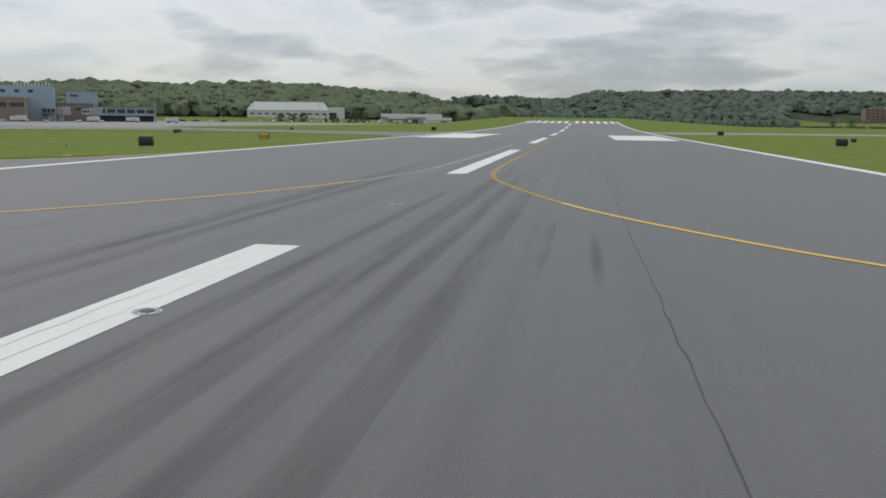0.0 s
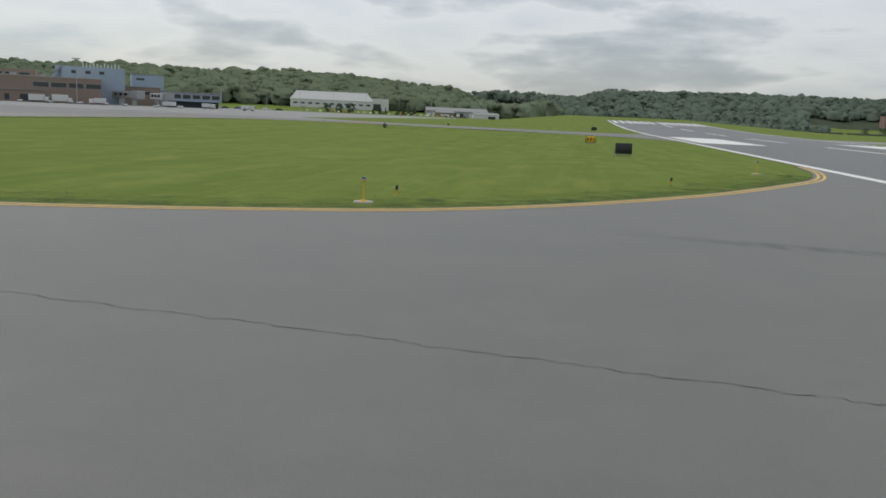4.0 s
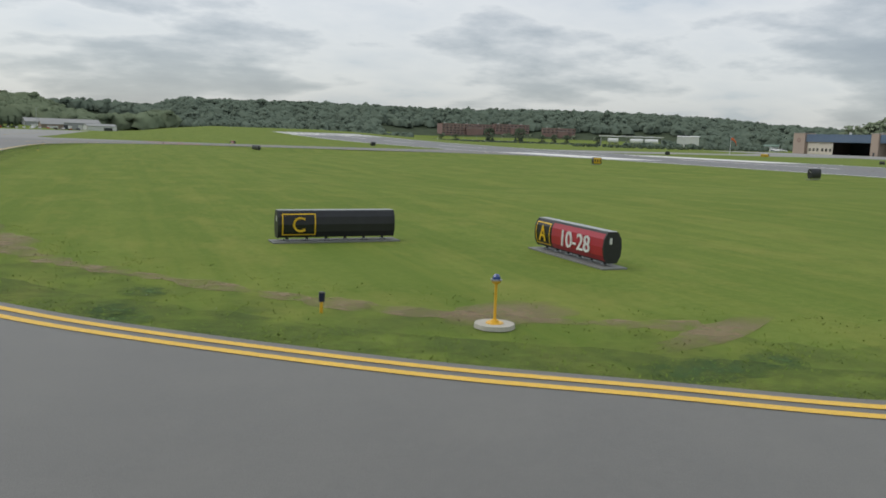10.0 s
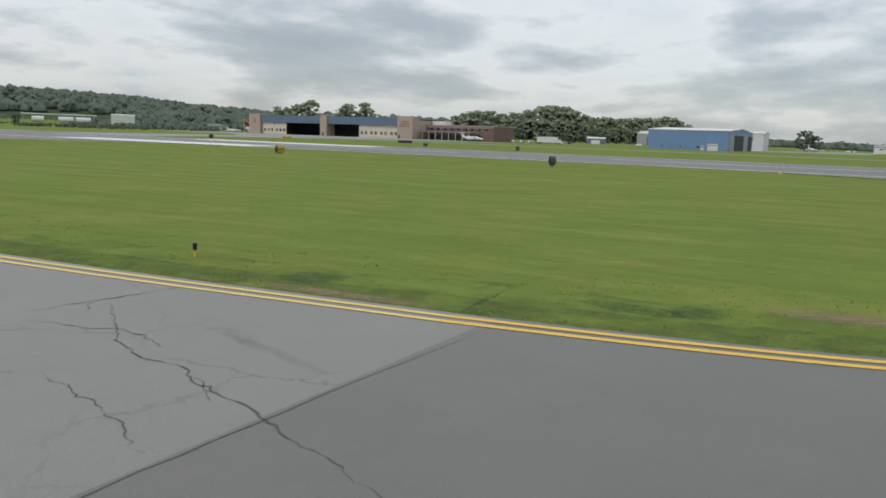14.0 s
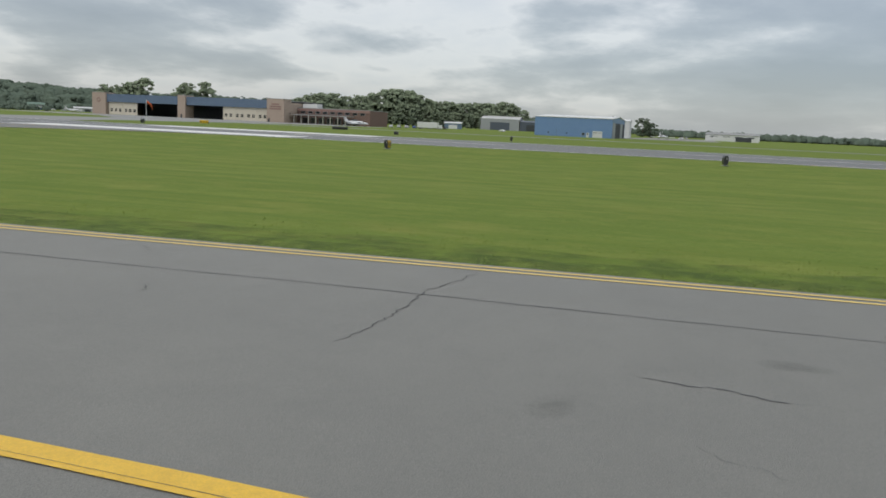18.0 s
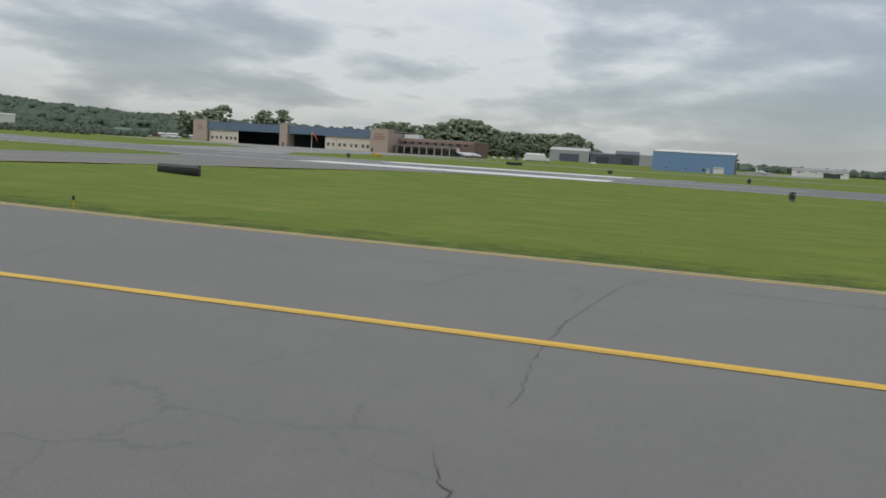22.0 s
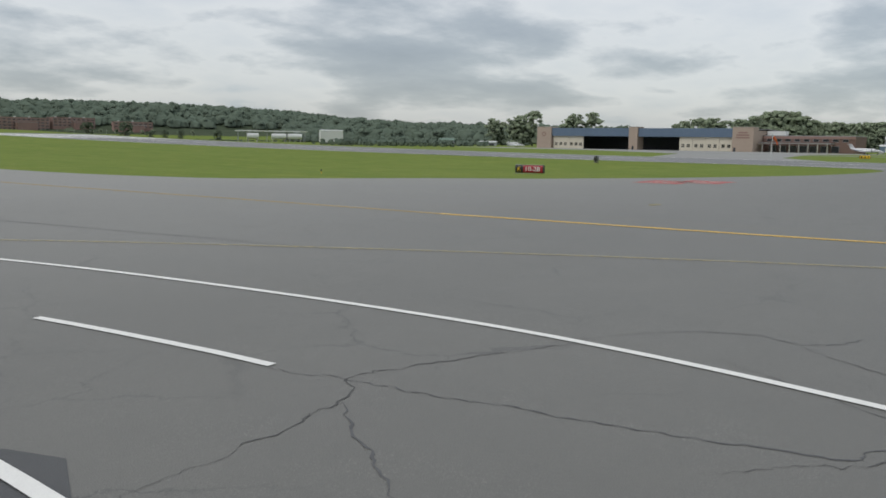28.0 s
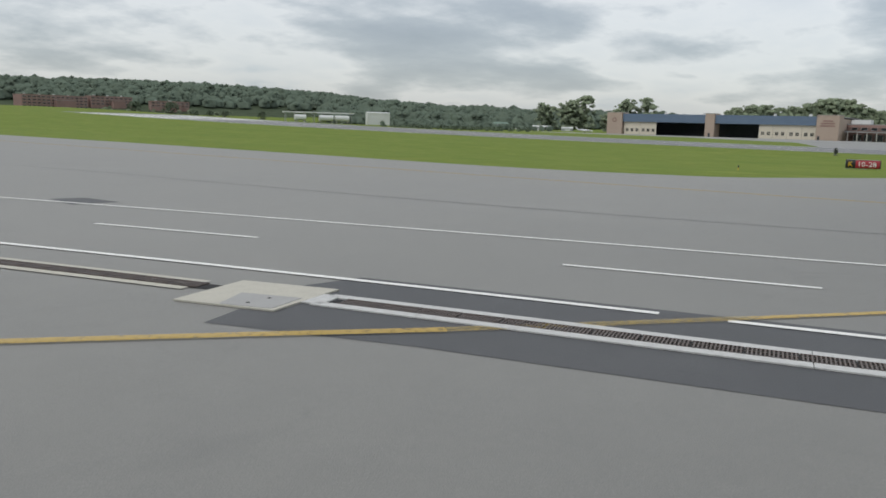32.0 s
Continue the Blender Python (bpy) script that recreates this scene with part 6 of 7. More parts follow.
crack([(-133.4, 179.0), (-134.6, 179.6), (-137.5, 180.8), (-138.4, 180.4), (-141, 180.1)], 0.05)
crack([(-138.4, 180.4), (-139.1, 179.6), (-139.8, 178.5)], 0.06, mat=SEAM)
for k in range(34):
    x, y = rng.uniform(-140, -119), rng.uniform(132, 182)
    wandering_crack(x, y, rng.uniform(0.6, 2.4), rng.uniform(0.02, 0.045))
for points in (((-123.52, 133.72), (-123.89, 133.67), (-124.29, 133.42)), ((-121.03, 132.17), (-121.29, 132.25), (-121.9, 132.44), (-122.18, 132.64), (-122.61, 132.43), (-122.88, 132.26), (-123.13, 132.35)),
               ((-122.09, 131.11), (-121.75, 130.64)), ((-122.16, 129.74), (-121.85, 129.52), (-121.65, 129.05)),
               ((-135.77, 172.58), (-135.42, 172.28), (-134.78, 171.78)),
               ((-132.34, 169.78), (-132.8, 168.98), (-133.1, 168.43)), ((-134.12, 168.45), (-133.46, 167.98), (-132.79, 167.79)), ((-134.9, 167.82), (-134.48, 167.33), (-134.17, 167.08))):
    crack(points, 0.045)
for points in (((-130.12, 170.75), (-130.12, 172.15), (-130.09, 174.17), (-130.11, 175.77)), ((-64.38, 18.38), (-63.67, 18.36), (-62.39, 18.37), (-60.83, 18.3), (-59.65, 18.27)), ((-111.39, 83.34), (-111.51, 82.5), (-111.75, 81.24)),
               ((-109.12, 149.73), (-109.04, 146.63)), ((-133.6, 179.17), (-132.82, 178.07), (-132.86, 177.12), (-131.62, 176.39))):
    crack(points, 0.05, mat=SEAM)
crack([(-121.11, 148.8), (-120.75, 146.02), (-120.83, 143.19), (-120.9, 141.81), (-120.82, 139.7)], 0.16, mat=STAIN, wander=0.03, name="pavement_joint")
crack([(-139, 256), (-137.8, 243), (-136.9, 236), (-136.5, 228.6), (-135, 215), (-132, 200), (-130, 188)], 0.09, mat=SEAM, wander=0.08, name="pavement_joint")
for x in (-0.28, 0.12):
    crack([(x, -10), (x + 0.05, 4), (x - 0.03, 12), (x + 0.02, 22)], 0.011, 0.009, mat=SEAM, wander=0.08, name="pavement_joint")


def stain(x, y, w, l, turn, mat, label, z=0.0055, name="stain"):
    bm = bmesh.new()
    n = 26
    r2 = random.Random(int(abs(x * 13 + y * 7)))
    a = radians(turn)
    pts = []
    for k in range(n):
        q = k * 2 * math.pi / n
        m = r2.uniform(0.8, 1.1)
        u, v = w / 2 * math.cos(q) * m, l / 2 * math.sin(q) * m
        pts.append((x + u * math.cos(a) - v * math.sin(a), y + u * math.sin(a) + v * math.cos(a)))
    add_outline(bm, pts, z)
    return tagged(as_object(name, bm, mat), label, name.replace("_", " "), "", "structure")


for x, y0, y1, w in ((5.5, 20, 29, 0.3), (6.55, 18.5, 26.5, 0.3), (2.4, -2, 56, 0.8), (3.3, -2, 50, 0.6), (4.2, -5, 40, 0.7), (-3.4, -2, 66, 0.8), (-2.5, -2, 60, 0.6), (1.2, -6, 44, 0.5)):
    stain(x, (y0 + y1) / 2, w, y1 - y0, 0, RUBBER, "long dark tyre rubber streak on the runway", name="tyre_mark")
for x, y0, y1 in ((-5.9, 1, 21.4), (-4.95, 1, 19.4)):
    line = [Vector((x, y, 0)) for y in np.linspace(y0, y1 - 1.2, 24)]
    bm = ribbon(line, 0.36, 0.0055, 0, 0.06)
    add_outline(bm, [(x - 0.17, y1 - 1.2), (x + 0.17, y1 - 1.2), (x + 0.08, y1 - 0.3), (x, y1), (x - 0.06, y1 - 0.3)], 0.0055)
    marking("tyre_mark", bm, SKID, "short dark ribbed skid mark on the runway", "tyre mark")
for x, y, w, l, a in ((-34, 27.5, 9, 0.9, -8), (-29, 28.5, 4, 1.0, -6), (-84.5, 21.6, 1.6, 0.8, 10), (-59, 22.2, 1.6, 0.5, 0), (-32, 22.4, 5, 1.0, 20), (-54, 22.2, 7, 0.7, -6), (-109.3, 98.5, 1.0, 4.2, 2), (-108.8, 116, 0.8, 3.5, 0), (-110.3, 81.5, 0.5, 0.9, 0), (-112.7, 83.9, 0.5, 0.8, 80), (-111.5, 76, 0.7, 1.1, 0), (-84.5, 23.1, 1.5, 0.6, 0), (-114, 66, 1.6, 3.4, 0)):
    stain(x, y, w, l, a, STAIN, "dark oily stain on the asphalt", name="oil_stain")
for k, (x, y, w, l, a) in enumerate(((-98.6, 43.0, 2.4, 3.4, 25), (-97.4, 40.6, 1.6, 3.4, 20), (-89.2, 30.8, 2.6, 1.6, 20), (-79.6, 26.3, 3.0, 1.7, 0), (-83.6, 27.7, 3.0, 0.9, 8), (-77.2, 28.9, 2.2, 1.9, 0), (-78.6, 26.3, 2.4, 1.6, 0), (-76.3, 25.3, 1.6, 0.7, 0), (-74.0, 25.3, 2.6, 0.8, 0), (-86.8, 29.0, 3.5, 0.7, 25), (-76, 25.2, 3, 0.6, 0), (-100.6, 47.5, 0.9, 3.0, 10), (-103.9, 55, 0.6, 4, 4))):
    stain(x, y, w, l, a, DIRT, "bare brown earth worn through the grass", -0.028, "bare_earth")
TRACK = clear_material("worn_earth_track", (0.30, 0.215, 0.125), 0.6, 1.6, low=0.36, high=0.62)
tagged(as_object("worn_track", ribbon(smooth_line([(-98.4, 43.6), (-97.9, 41.6), (-97.3, 39.9), (-96.2, 37.6), (-95.0, 36.0), (-93.8, 34.6), (-92.9, 33.5), (-92.0, 32.5), (-91.1, 31.6), (-90.0, 30.8), (-88.5, 30.0), (-86.8, 29.3)], 0.3), 0.55, -0.0265, 0, 0.6), TRACK), "thin bare earth track worn through the grass", "track", "", "structure")
stain(-110.2, 188, 1.3, 0.5, 10, FAINT, "pale paint patch on the apron", name="paint_patch")

# ---- single trees, vehicles and aircraft ----
def make_tree(name, seed, tall, wide, mat, label, conifer=False):
    rng = random.Random(seed)
    t = thing(name, 0, 0, 0, 0, label, "tree", "conifers" if conifer else "broadleaf trees")
    bm = tube((0, 0, -0.3), (0, 0, tall * 0.42), tall * 0.022, tall * 0.013, 8)
    add_tube(bm, (0, 0, tall * 0.4), (rng.uniform(-1, 1), rng.uniform(-1, 1), tall * 0.85), tall * 0.013, tall * 0.003, 6)
    for k in range(0 if conifer else 9):
        a, z = rng.uniform(0, 6.28), tall * rng.uniform(0.25, 0.6)
        r = wide * rng.uniform(0.25, 0.42)
        add_tube(bm, (0, 0, z), (r * math.cos(a), r * math.sin(a), z + tall * rng.uniform(0.1, 0.25)), tall * 0.008, tall * 0.002, 5)
    part("trunk", bm, BARK, t, "grey brown trunk and limbs")
    centres, sizes = [], []
    for k in range(84):
        z = rng.uniform(0.08, 0.98)
        if conifer:
            r = (1.02 - z) * wide / 2 * rng.uniform(0.2, 1.0)
        else:
            r = wide / 2 * math.sqrt(max(0.02, 1 - ((z - 0.52) / 0.54) ** 2)) * rng.uniform(0.1, 1.0)
        a = rng.uniform(0, 6.28)
        g = (0.05 if conifer else 0.075) * tall * rng.uniform(0.5, 1.3) * (0.8 if z > 0.85 else 1)
        centres.append((r * math.cos(a), r * math.sin(a), tall * z * 0.95))
        sizes.append((g, g, g * 0.75))
    ob = new("crown", leafy("crown", np.array(centres), np.array(sizes), 26, tall * 0.021, [mat], seed, 0.6))
    ob.parent = t
    return t


KINDS = [make_tree("broadleaf_tree", s, 25, w, LEAF, "tall broadleaf tree with a full uneven crown") for s, w in ((1, 16), (2, 13), (3, 15))]
ROUND = make_tree("dark_round_tree", 7, 12, 11, DARKLEAF, "dark rounded tree standing by buildings")
FIR = make_tree("fir_tree", 9, 11, 6, DARKLEAF, "dark pointed fir tree by the parking lot", True)
rng = random.Random(21)


def plant(first, used, spots):
    for x, y, h, base in spots:
        m = pose(x, y, -0.2, 0, 0, rng.uniform(0, 360)) @ Matrix.Diagonal((h / base * rng.uniform(0.9, 1.15), h / base * rng.uniform(0.9, 1.15), h / base, 1))
        if first not in used:
            first.matrix_basis = m
            used.append(first)
        else:
            ob = copy_thing(first, Matrix())
            ob.matrix_basis = m


used = []
GROVE = [(560, 1392, 15), (572, 1398, 17), (590, 1380, 14), (606, 1378, 16), (622, 1350, 15), (640, 1346, 17), (655, 1330, 14), (668, 1322, 16), (690, 1286, 14), (706, 1280, 15), (445, 1412, 13), (519, 556, 30), (527, 547, 33), (512, 562, 27), (535, 509, 30), (541, 497, 32), (532, 517, 26), (543, 604, 27), (549, 599, 25), (560, 580, 20), (528, 528, 17)]
# the wood beyond the hangars: its edge, and the height of its canopy along it
for u in np.arange(0, 1.001, 0.036):
    x, y = float(np.interp(u, (0, 0.32, 1), (655, 735, 880))), float(np.interp(u, (0, 0.32, 1), (458, 380, 262)))
    h = float(np.interp(u, (0, 0.06, 0.14, 0.22, 0.32, 0.40, 0.5, 0.62, 0.72, 0.82, 0.92, 1.0), (26, 33, 29, 34, 41, 38, 31, 29, 32, 34, 33, 22)))
    GROVE += [(x, y, h), (x + 16, y + 9, h * 0.97), (x - 9, y - 5, h * 0.62)]
for x, y, h in GROVE:
    plant(rng.choice(KINDS), used, [(x + rng.uniform(-3, 3), y + rng.uniform(-3, 3), h * rng.uniform(0.95, 1.05), 25)])
for x, y, h in ((600, 112, 17), (607, 106, 13), (335, 963, 18), (373, 957, 19), (412, 968, 11), (425, 960, 12), (438, 950, 12), (470, 925, 12), (300, 990, 9), (282, 996, 8), (-215, 612, 7), (-207, 614, 8), (-224, 610, 7)):
    plant(ROUND, used, [(x, y, h, 12)])
for x, y, h in ((-190, 617, 6), (-185, 618, 7), (-181, 619, 6), (-172, 622, 8), (-168, 623, 8), (-164, 624, 9), (-160, 625, 9)):
    plant(FIR, used, [(x, y, h, 11)])

PAINTS = {n: material(n + "_car_paint", c, 0.3, 0.1, grain=((1.0, 0.2, tuple(q * 0.8 for q in c)),)) for n, c in
          (("white", (0.7, 0.7, 0.7)), ("silver", (0.42, 0.43, 0.44)), ("black", (0.02, 0.02, 0.022)), ("red", (0.35, 0.02, 0.02)), ("blue", (0.04, 0.08, 0.2)))}
TYRE = material("tyre_rubber", (0.02, 0.02, 0.02), 0.8, grain=((8.0, 0.4, (0.035, 0.035, 0.035)),))


def wheels(t, spots, r, wide=0.24):
    for x, y in spots:
        s = 1 if y > 0 else -1
        w = part("wheel", tube((x, y - s * wide, r), (x, y, r), r, r, 16), TYRE, t)
        part("rim", tube((x, y - s * 0.02, r), (x, y + s * 0.012, r), r * 0.6, r * 0.55, 12), GREYMETAL, w)


def car_body(length, wide, low, high, front, back):
    bm = bmesh.new()
    prof = [(-length / 2, low), (length / 2, low), (length / 2, low + 0.35), (length / 2 - 0.15, low + 0.55), (front + 0.75, low + 0.68), (front, high), (back, high), (back - 0.55, low + 0.7), (-length / 2 + 0.05, low + 0.62)]
    ends = [[bm.verts.new((x, s * wide / 2 * (0.84 if z > low + 0.72 else 1.0), z)) for x, z in prof] for s in (-1, 1)]
    n = len(prof)
    for k in range(n):
        bm.faces.new((ends[0][k], ends[0][(k + 1) % n], ends[1][(k + 1) % n], ends[1][k]))
    bm.faces.new(ends[0])
    bm.faces.new(ends[1])
    bmesh.ops.recalc_face_normals(bm, faces=bm.faces[:])
    bmesh.ops.bevel(bm, geom=bm.edges[:], offset=0.05, segments=2, affect="EDGES", profile=0.6)
    return bm


def make_car(tone):
    t = thing("car", 0, 0, 0, 0, tone + " car parked in a row beside other vehicles", "car", "parked cars")
    part("body", car_body(4.5, 1.8, 0.28, 1.45, 0.5, -1.2), PAINTS[tone], t)
    for s in (-1, 1):
        part("side_window", box(-0.32, s * 0.80, 1.17, 1.9, 0.06, 0.36), DARKGLASS, t)
        part("headlight", box(2.2, s * 0.65, 0.72, 0.08, 0.34, 0.16), SIGNWHITE, t)
        part("tail_light", box(-2.2, s * 0.68, 0.82, 0.08, 0.28, 0.18), SIGNRED, t)
    part("windscreen", box(0.9, 0, 1.15, 0.06, 1.4, 0.42, 0, 0), DARKGLASS, t)
    wheels(t, ((1.4, 0.9), (1.4, -0.9), (-1.4, 0.9), (-1.4, -0.9)), 0.32)
    return t


CARS = [make_car(n) for n in PAINTS]
rng = random.Random(33)
used = []


def park(x, y, turn):
    first = rng.choice(CARS + CARS[:2])
    m = pose(x, y, 0.0, 0, 0, turn)
    if first not in used:
        first.matrix_basis = m
        used.append(first)
    else:
        copy_thing(first, m)


for k in range(26):
    park(-238 + k * 4.6, 605 + k * 1.2 + rng.uniform(-1.5, 1.5), 105 + rng.uniform(-4, 4))
for k in range(10):
    park(-290 + k * 7.0, 470 + k * 5 + rng.uniform(-2, 2), 30 + rng.uniform(-8, 8))
for k in range(24):
    park(320 + k * 4.6, 1108 - k * 1.6 + 6 * (k % 2), 60 + rng.uniform(-4, 4))
for k in range(8):
    park(300 + k * 3.6, 232 - k * 3.3, 10 + rng.uniform(-6, 6))
for k in range(9):
    park(392 + k * 5.2, 600 - k * 6.6 + rng.uniform(-2, 2), 130 + rng.uniform(-8, 8))
for x, y in ((420, 196), (585, 80), (592, 76), (580, 300)):
    park(x, y, rng.uniform(0, 180))
for c in CARS:
    if c not in used:
        c.matrix_basis = pose(-232, 598, 0, 0, 0, 100)


def box_truck(x, y, turn, label, tone="white", long=6.0, high=2.6):
    t = thing("box_truck", x, y, 0, turn, label, "truck", "service vehicles")
    part("cargo_box", box(-0.8, 0, 0.8 + high / 2, long, 2.2, high, bevel=0.06), WHITEWALL, t)
    part("cab", box(long / 2 + 0.35, 0, 1.45, 1.8, 2.0, 1.9, bevel=0.2), PAINTS[tone], t)
    part("windscreen", box(long / 2 + 1.26, 0, 1.85, 0.06, 1.7, 0.7), DARKGLASS, t)
    part("chassis", box(0.3, 0, 0.62, long + 1.6, 0.9, 0.2), SHADE, t)
    wheels(t, ((long / 2 + 0.3, 1.05), (long / 2 + 0.3, -1.05), (-long / 2 + 0.6, 1.05), (-long / 2 + 0.6, -1.05)), 0.42)


box_truck(-262, 326, 15, "white box truck parked by the terminal wall")
box_truck(-254, 330, 18, "white catering truck parked by the terminal", high=2.8)
box_truck(-240, 334, 200, "white van parked beside ground equipment", long=4.4, high=2.0)
box_truck(-222, 362, 160, "white service truck by the boarding bridge", long=4.6, high=1.9)
box_truck(-208, 372, 20, "white service truck by the concourse", long=4.0, high=1.8)
box_truck(-192, 380, 10, "small white truck at the concourse end", long=4.0, high=1.6)
box_truck(289, 207, -85, "white box trailer truck on the far apron", long=11, high=2.9)
box_truck(-150, 632, 100, "white truck parked by the brown shed", long=6, high=2.2)
box_truck(-128, 636, 95, "white truck parked at the field's edge", long=8, high=2.2)


def tug(x, y, turn):
    t = thing("baggage_tug", x, y, 0, turn, "small white baggage tractor with carts by the terminal", "tractor", "baggage tractors")
    part("body", box(0, 0, 0.62, 2.6, 1.3, 0.7, bevel=0.1), PAINTS["white"], t)
    part("seat_back", box(-0.5, 0, 1.2, 0.25, 1.0, 0.6, bevel=0.05), SHADE, t)
    part("hood", box(0.75, 0, 1.0, 0.9, 1.1, 0.2, bevel=0.05), PAINTS["silver"], t)
    wheels(t, ((0.8, 0.65), (0.8, -0.65), (-0.8, 0.65), (-0.8, -0.65)), 0.3)


for k in range(7):
    tug(-268 + k * 9.5 + rng.uniform(-2, 2), 322 + k * 5.2 + rng.uniform(-2, 2), rng.uniform(0, 180))


def loft(sections, sides=14):
    """A body through round sections: x, z, half width, half height."""
    bm = bmesh.new()
    rings = []
    for x, z, w, h in sections:
        rings.append([bm.verts.new((x, w * math.cos(k * 2 * math.pi / sides), z + h * math.sin(k * 2 * math.pi / sides))) for k in range(sides)])
    for a, b in zip(rings, rings[1:]):
        for k in range(sides):
            bm.faces.new((a[k], a[(k + 1) % sides], b[(k + 1) % sides], b[k]))
    bm.faces.new(rings[0])
    bm.faces.new(rings[-1])
    bmesh.ops.recalc_face_normals(bm, faces=bm.faces[:])
    for f in bm.faces:
        f.smooth = len(f.verts) == 4
    return bm


def slab(points, axis, thick):
    """A thin tapered panel: x, u points; axis 'y' lies flat, axis 'z' stands up."""
    bm = bmesh.new()
    ends = [[bm.verts.new((x, s * thick / 2, u) if axis == "z" else (x, u, s * thick / 2)) for x, u in points] for s in (-1, 1)]
    n = len(points)
    for k in range(n):
        bm.faces.new((ends[0][k], ends[0][(k + 1) % n], ends[1][(k + 1) % n], ends[1][k]))
    bm.faces.new(ends[0])
    bm.faces.new(ends[1])
    bmesh.ops.recalc_face_normals(bm, faces=bm.faces[:])
    return bm


def aeroplane(x, y, turn, size, label):
    t = thing("aeroplane", x, y, 0, turn, label, "aeroplane", "small aeroplanes")
    t.matrix_basis = t.matrix_basis @ Matrix.Scale(size, 4)
    part("fuselage", loft(((-6.6, 2.5, 0.1, 0.15), (-4.5, 2.1, 0.45, 0.5), (-2, 1.85, 0.75, 0.8), (1.5, 1.8, 0.8, 0.85), (3.2, 1.75, 0.75, 0.78), (4.6, 1.55, 0.55, 0.5), (5.8, 1.45, 0.3, 0.28), (6.3, 1.42, 0.06, 0.06))), PAINTS["white"], t)
    part("tail_fin", slab(((-7.2, 4.4), (-6.0, 4.4), (-4.4, 2.3), (-6.5, 2.3)), "z", 0.18), PAINTS["white"], t)
    bm = slab(((-7.4, -2.7), (-6.5, -2.7), (-5.9, 0), (-6.5, 2.7), (-7.4, 2.7), (-7.2, 0)), "y", 0.14)
    bmesh.ops.translate(bm, vec=(0, 0, 4.4), verts=bm.verts)
    part("tailplane", bm, PAINTS["white"], t)
    bm = slab(((-1.2, -8), (0.0, -8), (1.2, 0), (0.0, 8), (-1.2, 8), (-1.4, 0)), "y", 0.22)
    bmesh.ops.translate(bm, vec=(0, 0, 1.35), verts=bm.verts)
    part("wing", bm, PAINTS["white"], t)
    for s in (-2.6, 2.6):
        bm = loft(((-1.6, 1.5, 0.1, 0.15), (-0.5, 1.5, 0.42, 0.42), (1.4, 1.5, 0.42, 0.42), (2.6, 1.5, 0.22, 0.24)), 12)
        bmesh.ops.translate(bm, vec=(0, s, 0), verts=bm.verts)
        e = part("engine", bm, PAINTS["white"], t)
        part("propeller", box(2.66, s, 1.5, 0.06, 0.14, 2.3), SIGNBLACK, e)
        part("strut", tube((0, s, 0.3), (0, s, 1.3), 0.06, 0.06, 8), GREYMETAL, t)
        part("wheel", tube((0, s - 0.12, 0.3), (0, s + 0.12, 0.3), 0.3, 0.3, 14), TYRE, t)
    part("nose_strut", tube((4.4, 0, 0.25), (4.4, 0, 1.3), 0.05, 0.05, 8), GREYMETAL, t)
    part("nose_wheel", tube((4.4, -0.1, 0.25), (4.4, 0.1, 0.25), 0.25, 0.25, 14), TYRE, t)
    part("windscreen", box(3.75, 0, 2.18, 0.7, 1.1, 0.28, tilt=0), DARKGLASS, t)
    for s in (-1, 1):
        for k in range(5):
            part("cabin_window", box(-1.4 + k * 0.85, s * 0.77, 2.05, 0.32, 0.08, 0.36), DARKGLASS, t)
    part("stripe", box(-1, 0, 1.62, 7.5, 1.66, 0.1), PAINTS["blue"], t)


aeroplane(248, 231, -96, 1.0, "white twin-engine aeroplane with a T-tail on the far apron")
aeroplane(296, 432, -70, 0.8, "small white aeroplane parked beside the hangar")
aeroplane(420, 92, 200, 1.0, "white aeroplane with a dark tail on the far apron")


def windsock():
    t = thing("windsock", 85.5, 230.6, 0, 0, "orange windsock drooping from a white pole", "windsock")
    part("pole", tube((0, 0, 0), (0, 0, 5.6), 0.09, 0.05, 10), WHITEWALL, t)
    part("hoop", tube((0, 0, 5.45), (0.12, -0.1, 5.45), 0.42, 0.4, 16), GREYMETAL, t)
    bm = loft(((0.1, 5.3, 0.42, 0.4), (0.7, 5.0, 0.36, 0.36), (1.3, 4.5, 0.3, 0.3), (1.7, 3.8, 0.24, 0.25), (1.85, 3.2, 0.18, 0.2)), 12)
    bmesh.ops.rotate(bm, cent=(0, 0, 0), matrix=Matrix.Rotation(radians(-30), 3, "Z"), verts=bm.verts)
    part("sock", bm, material("orange_fabric", (0.75, 0.16, 0.05), 0.8, grain=((3.0, 0.4, (0.62, 0.13, 0.05)),)), t, "faded orange fabric sock")


windsock()
# pavements across the runway
tagged(as_object("far_apron", draped([(23, 205), (60, 222), (180, 240), (225, 225), (262, 215), (292, 285), (292, 440), (240, 440), (190, 330), (120, 268), (23, 240)], -0.006), APRON), "pale asphalt apron in front of the hangars", "apron", "", "structure")
tagged(as_object("far_apron", outline([(290, 112), (345, 60), (620, 55), (620, 100), (300, 116)], -0.006, 0.05), APRON), "pale asphalt apron beside the blue hangar", "apron", "", "structure")
tagged(as_object("far_taxiway", draped([(150, 300), (165, 300), (120, -60), (105, -60)], -0.004), TAXI), "grey taxiway beyond the runway", "taxiway", "", "structure")
for k in range(8):
    t = thing("light_pole", 318 + k * 17, 1100 - k * 6, 0, 0, "slim grey car park light pole", "lamp post", "car park lamp posts")
    part("mast", tube((0, 0, 0), (0, 0, 10), 0.14, 0.08, 8), GREYMETAL, t)
    part("lamp_head", box(0.5, 0, 10, 1.2, 0.4, 0.2), GREYMETAL, t)
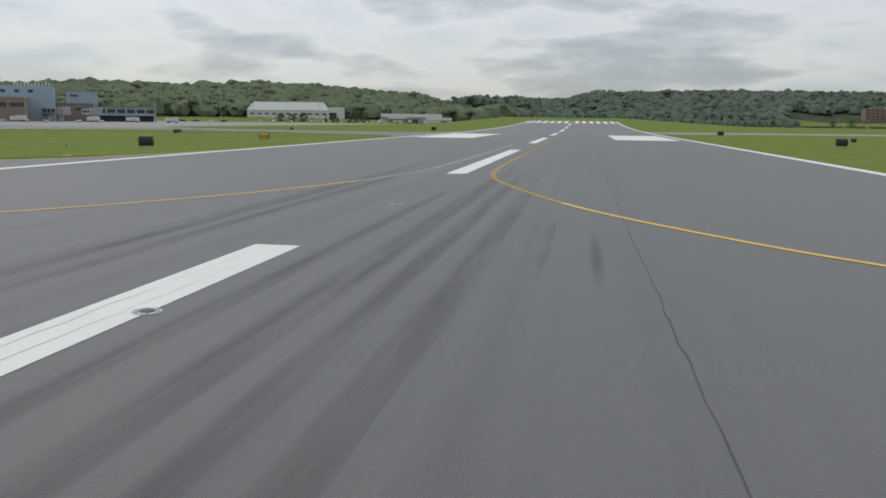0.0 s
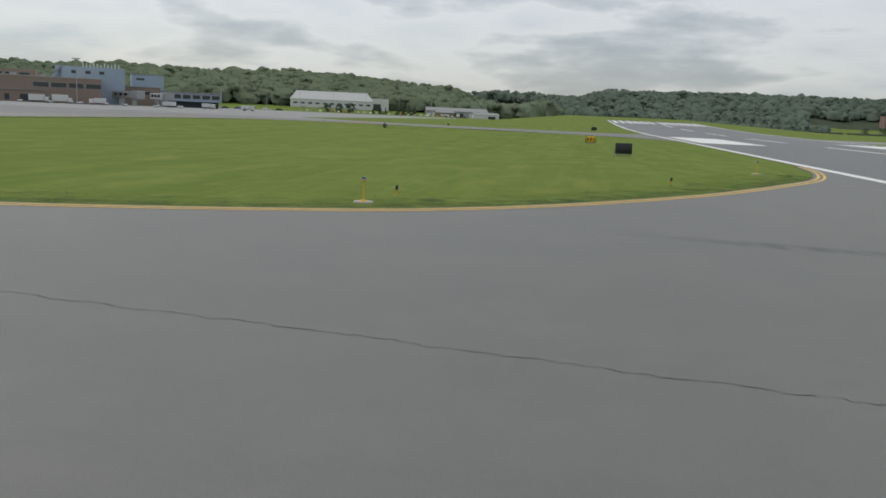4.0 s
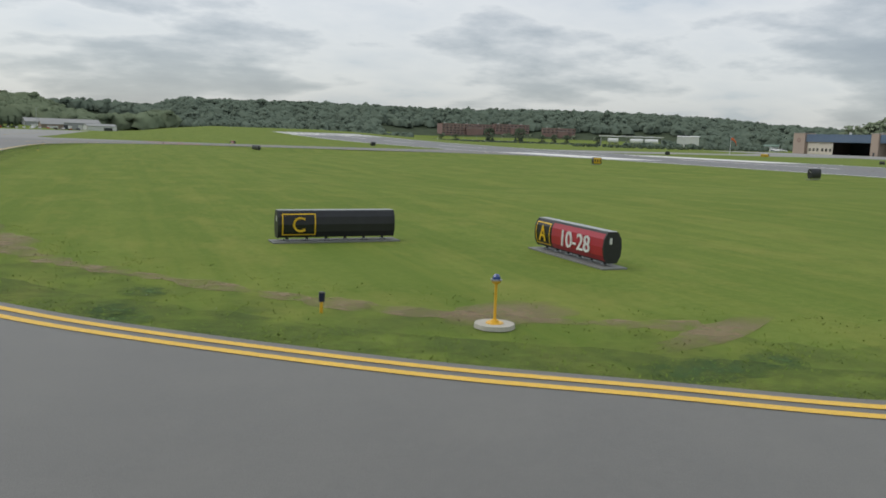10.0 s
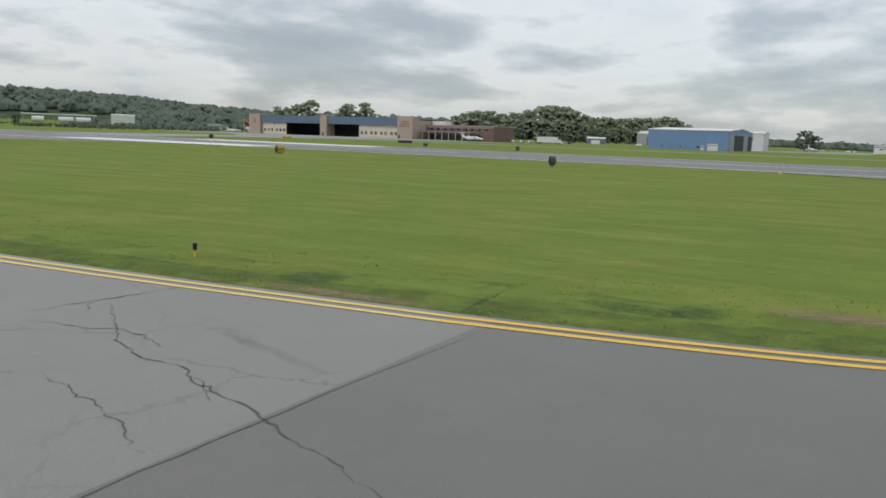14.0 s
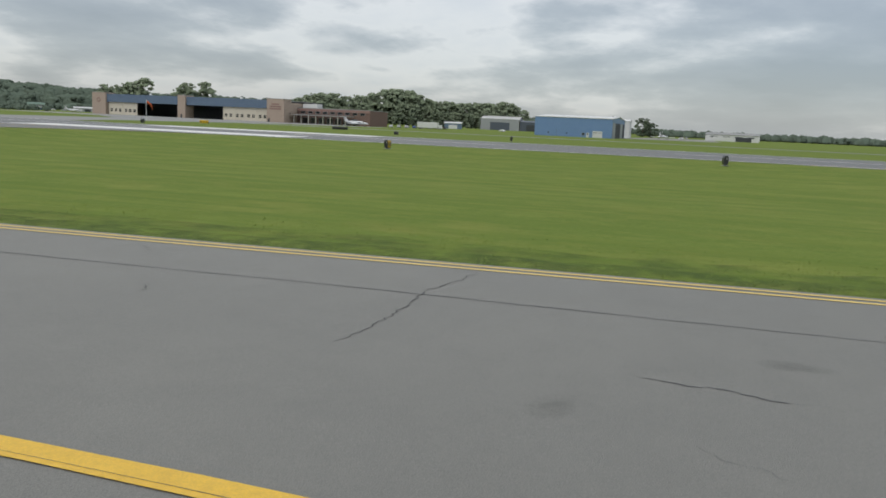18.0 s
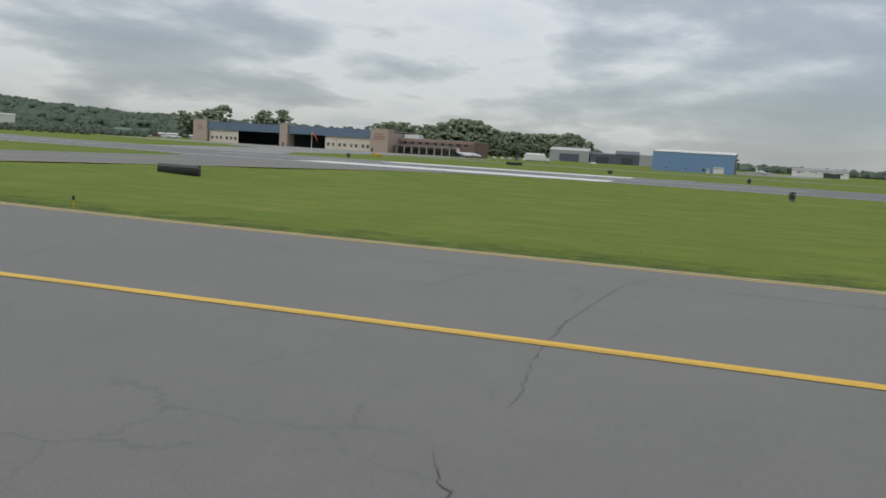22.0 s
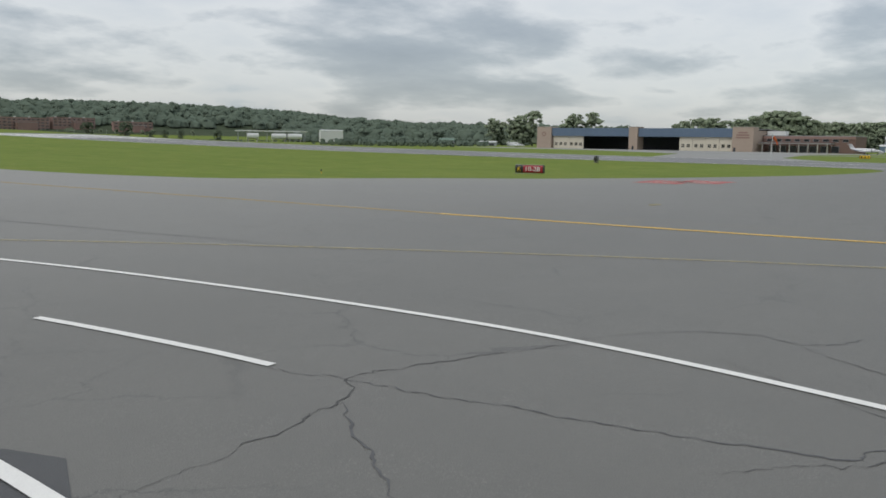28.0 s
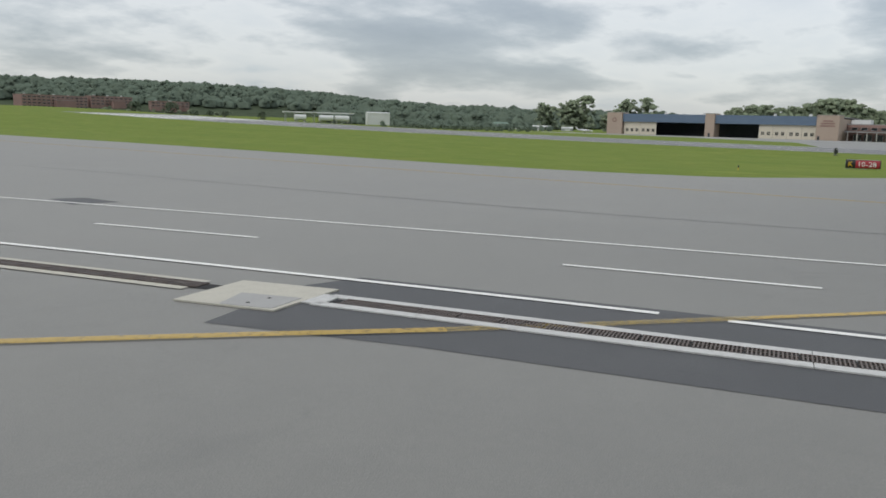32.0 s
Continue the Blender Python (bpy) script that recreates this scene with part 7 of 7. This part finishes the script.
for k in range(6):
    t = thing("light_pole", -268 + k * 24, 600 + k * 6, 0, 20, "tall grey car park light pole", "lamp post", "car park lamp posts")
    part("mast", tube((0, 0, 0), (0, 0, 14), 0.16, 0.09, 8), GREYMETAL, t)
    part("lamp_head", box(0.5, 0, 14, 1.4, 0.5, 0.2), GREYMETAL, t)

# ---- tufts and weeds along the pavement's edge ----
def blades(name, spots, mat, label, seed, per=7, tall=0.046, wide=0.011, spread=0.13):
    rng = np.random.default_rng(seed)
    n = len(spots) * per
    base = np.repeat(np.array(spots), per, axis=0) + rng.normal(0, spread, (n, 2))
    h = tall * rng.uniform(0.45, 1.25, n)
    b = rng.random(n) * 6.28
    lean = np.stack([np.cos(b), np.sin(b)], 1) * (h * rng.uniform(1.2, 2.6, n))[:, None]
    a = b - 1.571
    w = wide * rng.uniform(0.6, 1.4, n)
    z0 = np.full(n, -0.04)
    p0 = np.stack([base[:, 0] - np.cos(a) * w, base[:, 1] - np.sin(a) * w, z0], 1)
    p1 = np.stack([base[:, 0] + np.cos(a) * w, base[:, 1] + np.sin(a) * w, z0], 1)
    p2 = np.stack([base[:, 0] + lean[:, 0], base[:, 1] + lean[:, 1], z0 + h], 1)
    verts = np.stack([p0, p1, p2], 1).reshape(-1, 3)
    faces = np.arange(n * 3).reshape(-1, 3)
    data = raw_mesh(name, verts.tolist(), faces.tolist(), [mat], True)
    return tagged(new(name, data), label, "grass", "", "stuff")


def verge(line, count, near, far, seed, power=1.6):
    """Spots on the grass side of an edge line, thickest beside it."""
    rng = np.random.default_rng(seed)
    spots = []
    for _ in range(count):
        i = rng.integers(1, len(line) - 1)
        p, q = line[i], line[i + 1]
        t = (q - p).normalized()
        d = near + (far - near) * rng.random() ** power
        u = rng.random()
        spots.append((p.x + (q.x - p.x) * u + t.y * d, p.y + (q.y - p.y) * u - t.x * d))
    return spots


BLADE = leaf_material("grass_blade", (0.165, 0.222, 0.044), 0.04, island=0.10)
FLOWER = material("white_clover_flower", (0.6, 0.6, 0.5), 0.9, spec=0.05, island=0.1)
SOUTH = [p for p in EDGE if p.x < -25]
WEST = [p for p in EDGE2 if p.y < 158 and p.x < -100]
blades("grass_tufts", verge(SOUTH, 6000, 0.4, 5, 1, 2.0) + verge(WEST, 5000, 0.4, 5, 2, 2.0), BLADE, "short green grass tufts beside the pavement", 1, tall=0.03, wide=0.012)
LUSH = clear_material("lush_verge_grass", (0.088, 0.138, 0.026), 0.5, 1.0, low=0.36, high=0.68, rough=0.95)
THINLUSH = clear_material("thin_lush_grass", (0.09, 0.14, 0.026), 0.45, 0.7, low=0.42, high=0.72, rough=0.95)
for line in (SOUTH, WEST):
    tagged(as_object("lush_grass", ribbon(line, 1.3, -0.031, -1.07, 0.2), LUSH), "darker lush grass along the pavement edge", "grass", "", "stuff")
    tagged(as_object("lush_grass", ribbon(line, 2.6, -0.0325, -1.72, 0.3), THINLUSH), "darker lush grass along the pavement edge", "grass", "", "stuff")
rng = np.random.default_rng(9)
patches = [(-100.5, 42.4), (-100.2, 41.7), (-102, 50.6), (-101.7, 49.7), (-100.3, 41.4), (-88.4, 27.4), (-87.2, 27.5), (-98.8, 37.6), (-97.4, 35.8)] + [verge(SOUTH + WEST, 1, 0.6, 2.6, 100 + k, 1.0)[0] for k in range(26)]
spots = []
for x, y in patches:
    m = int(rng.integers(15, 50))
    s = rng.uniform(0.25, 0.75)
    spots += [tuple(v) for v in rng.normal((x, y), (s, s * 0.8), (m, 2))]
inside = [s for s in spots if min((p.x - s[0]) ** 2 + (p.y - s[1]) ** 2 for p in SOUTH + WEST) > 0.36]
blades("clover_flowers", inside[::7][:260], FLOWER, "small white clover flowers in the weeds", 4, per=1, tall=0.016, wide=0.006, spread=0.12)
CLOVER = clear_material("clover_leaves", (0.055, 0.115, 0.022), 0.85, 5.0, low=0.36, high=0.6, soft=True, rough=0.95)
for k, (x, y) in enumerate(patches[:24]):
    stain(x, y, 1.0 + 0.5 * (k % 3), 0.8 + 0.3 * (k % 2), 40 * (k % 5), CLOVER, "dark leafy clover patch at the grass edge", -0.027, "clover_patch")

# everything far up the runway stands on the swell
for ob in scene.objects:
    if ob.parent is None and ob.get("kind", "") not in ("stuff", "structure") and ob.type in ("EMPTY", "MESH"):
        x, y = ob.matrix_basis.translation.x, ob.matrix_basis.translation.y
        if y < 480:
            ob.matrix_basis = Matrix.Translation((0, 0, rise(x, y) - dip(x, y))) @ ob.matrix_basis
        elif rise(x, y):
            ob.matrix_basis = Matrix.Translation((0, 0, land(x, y) - 0.1)) @ ob.matrix_basis
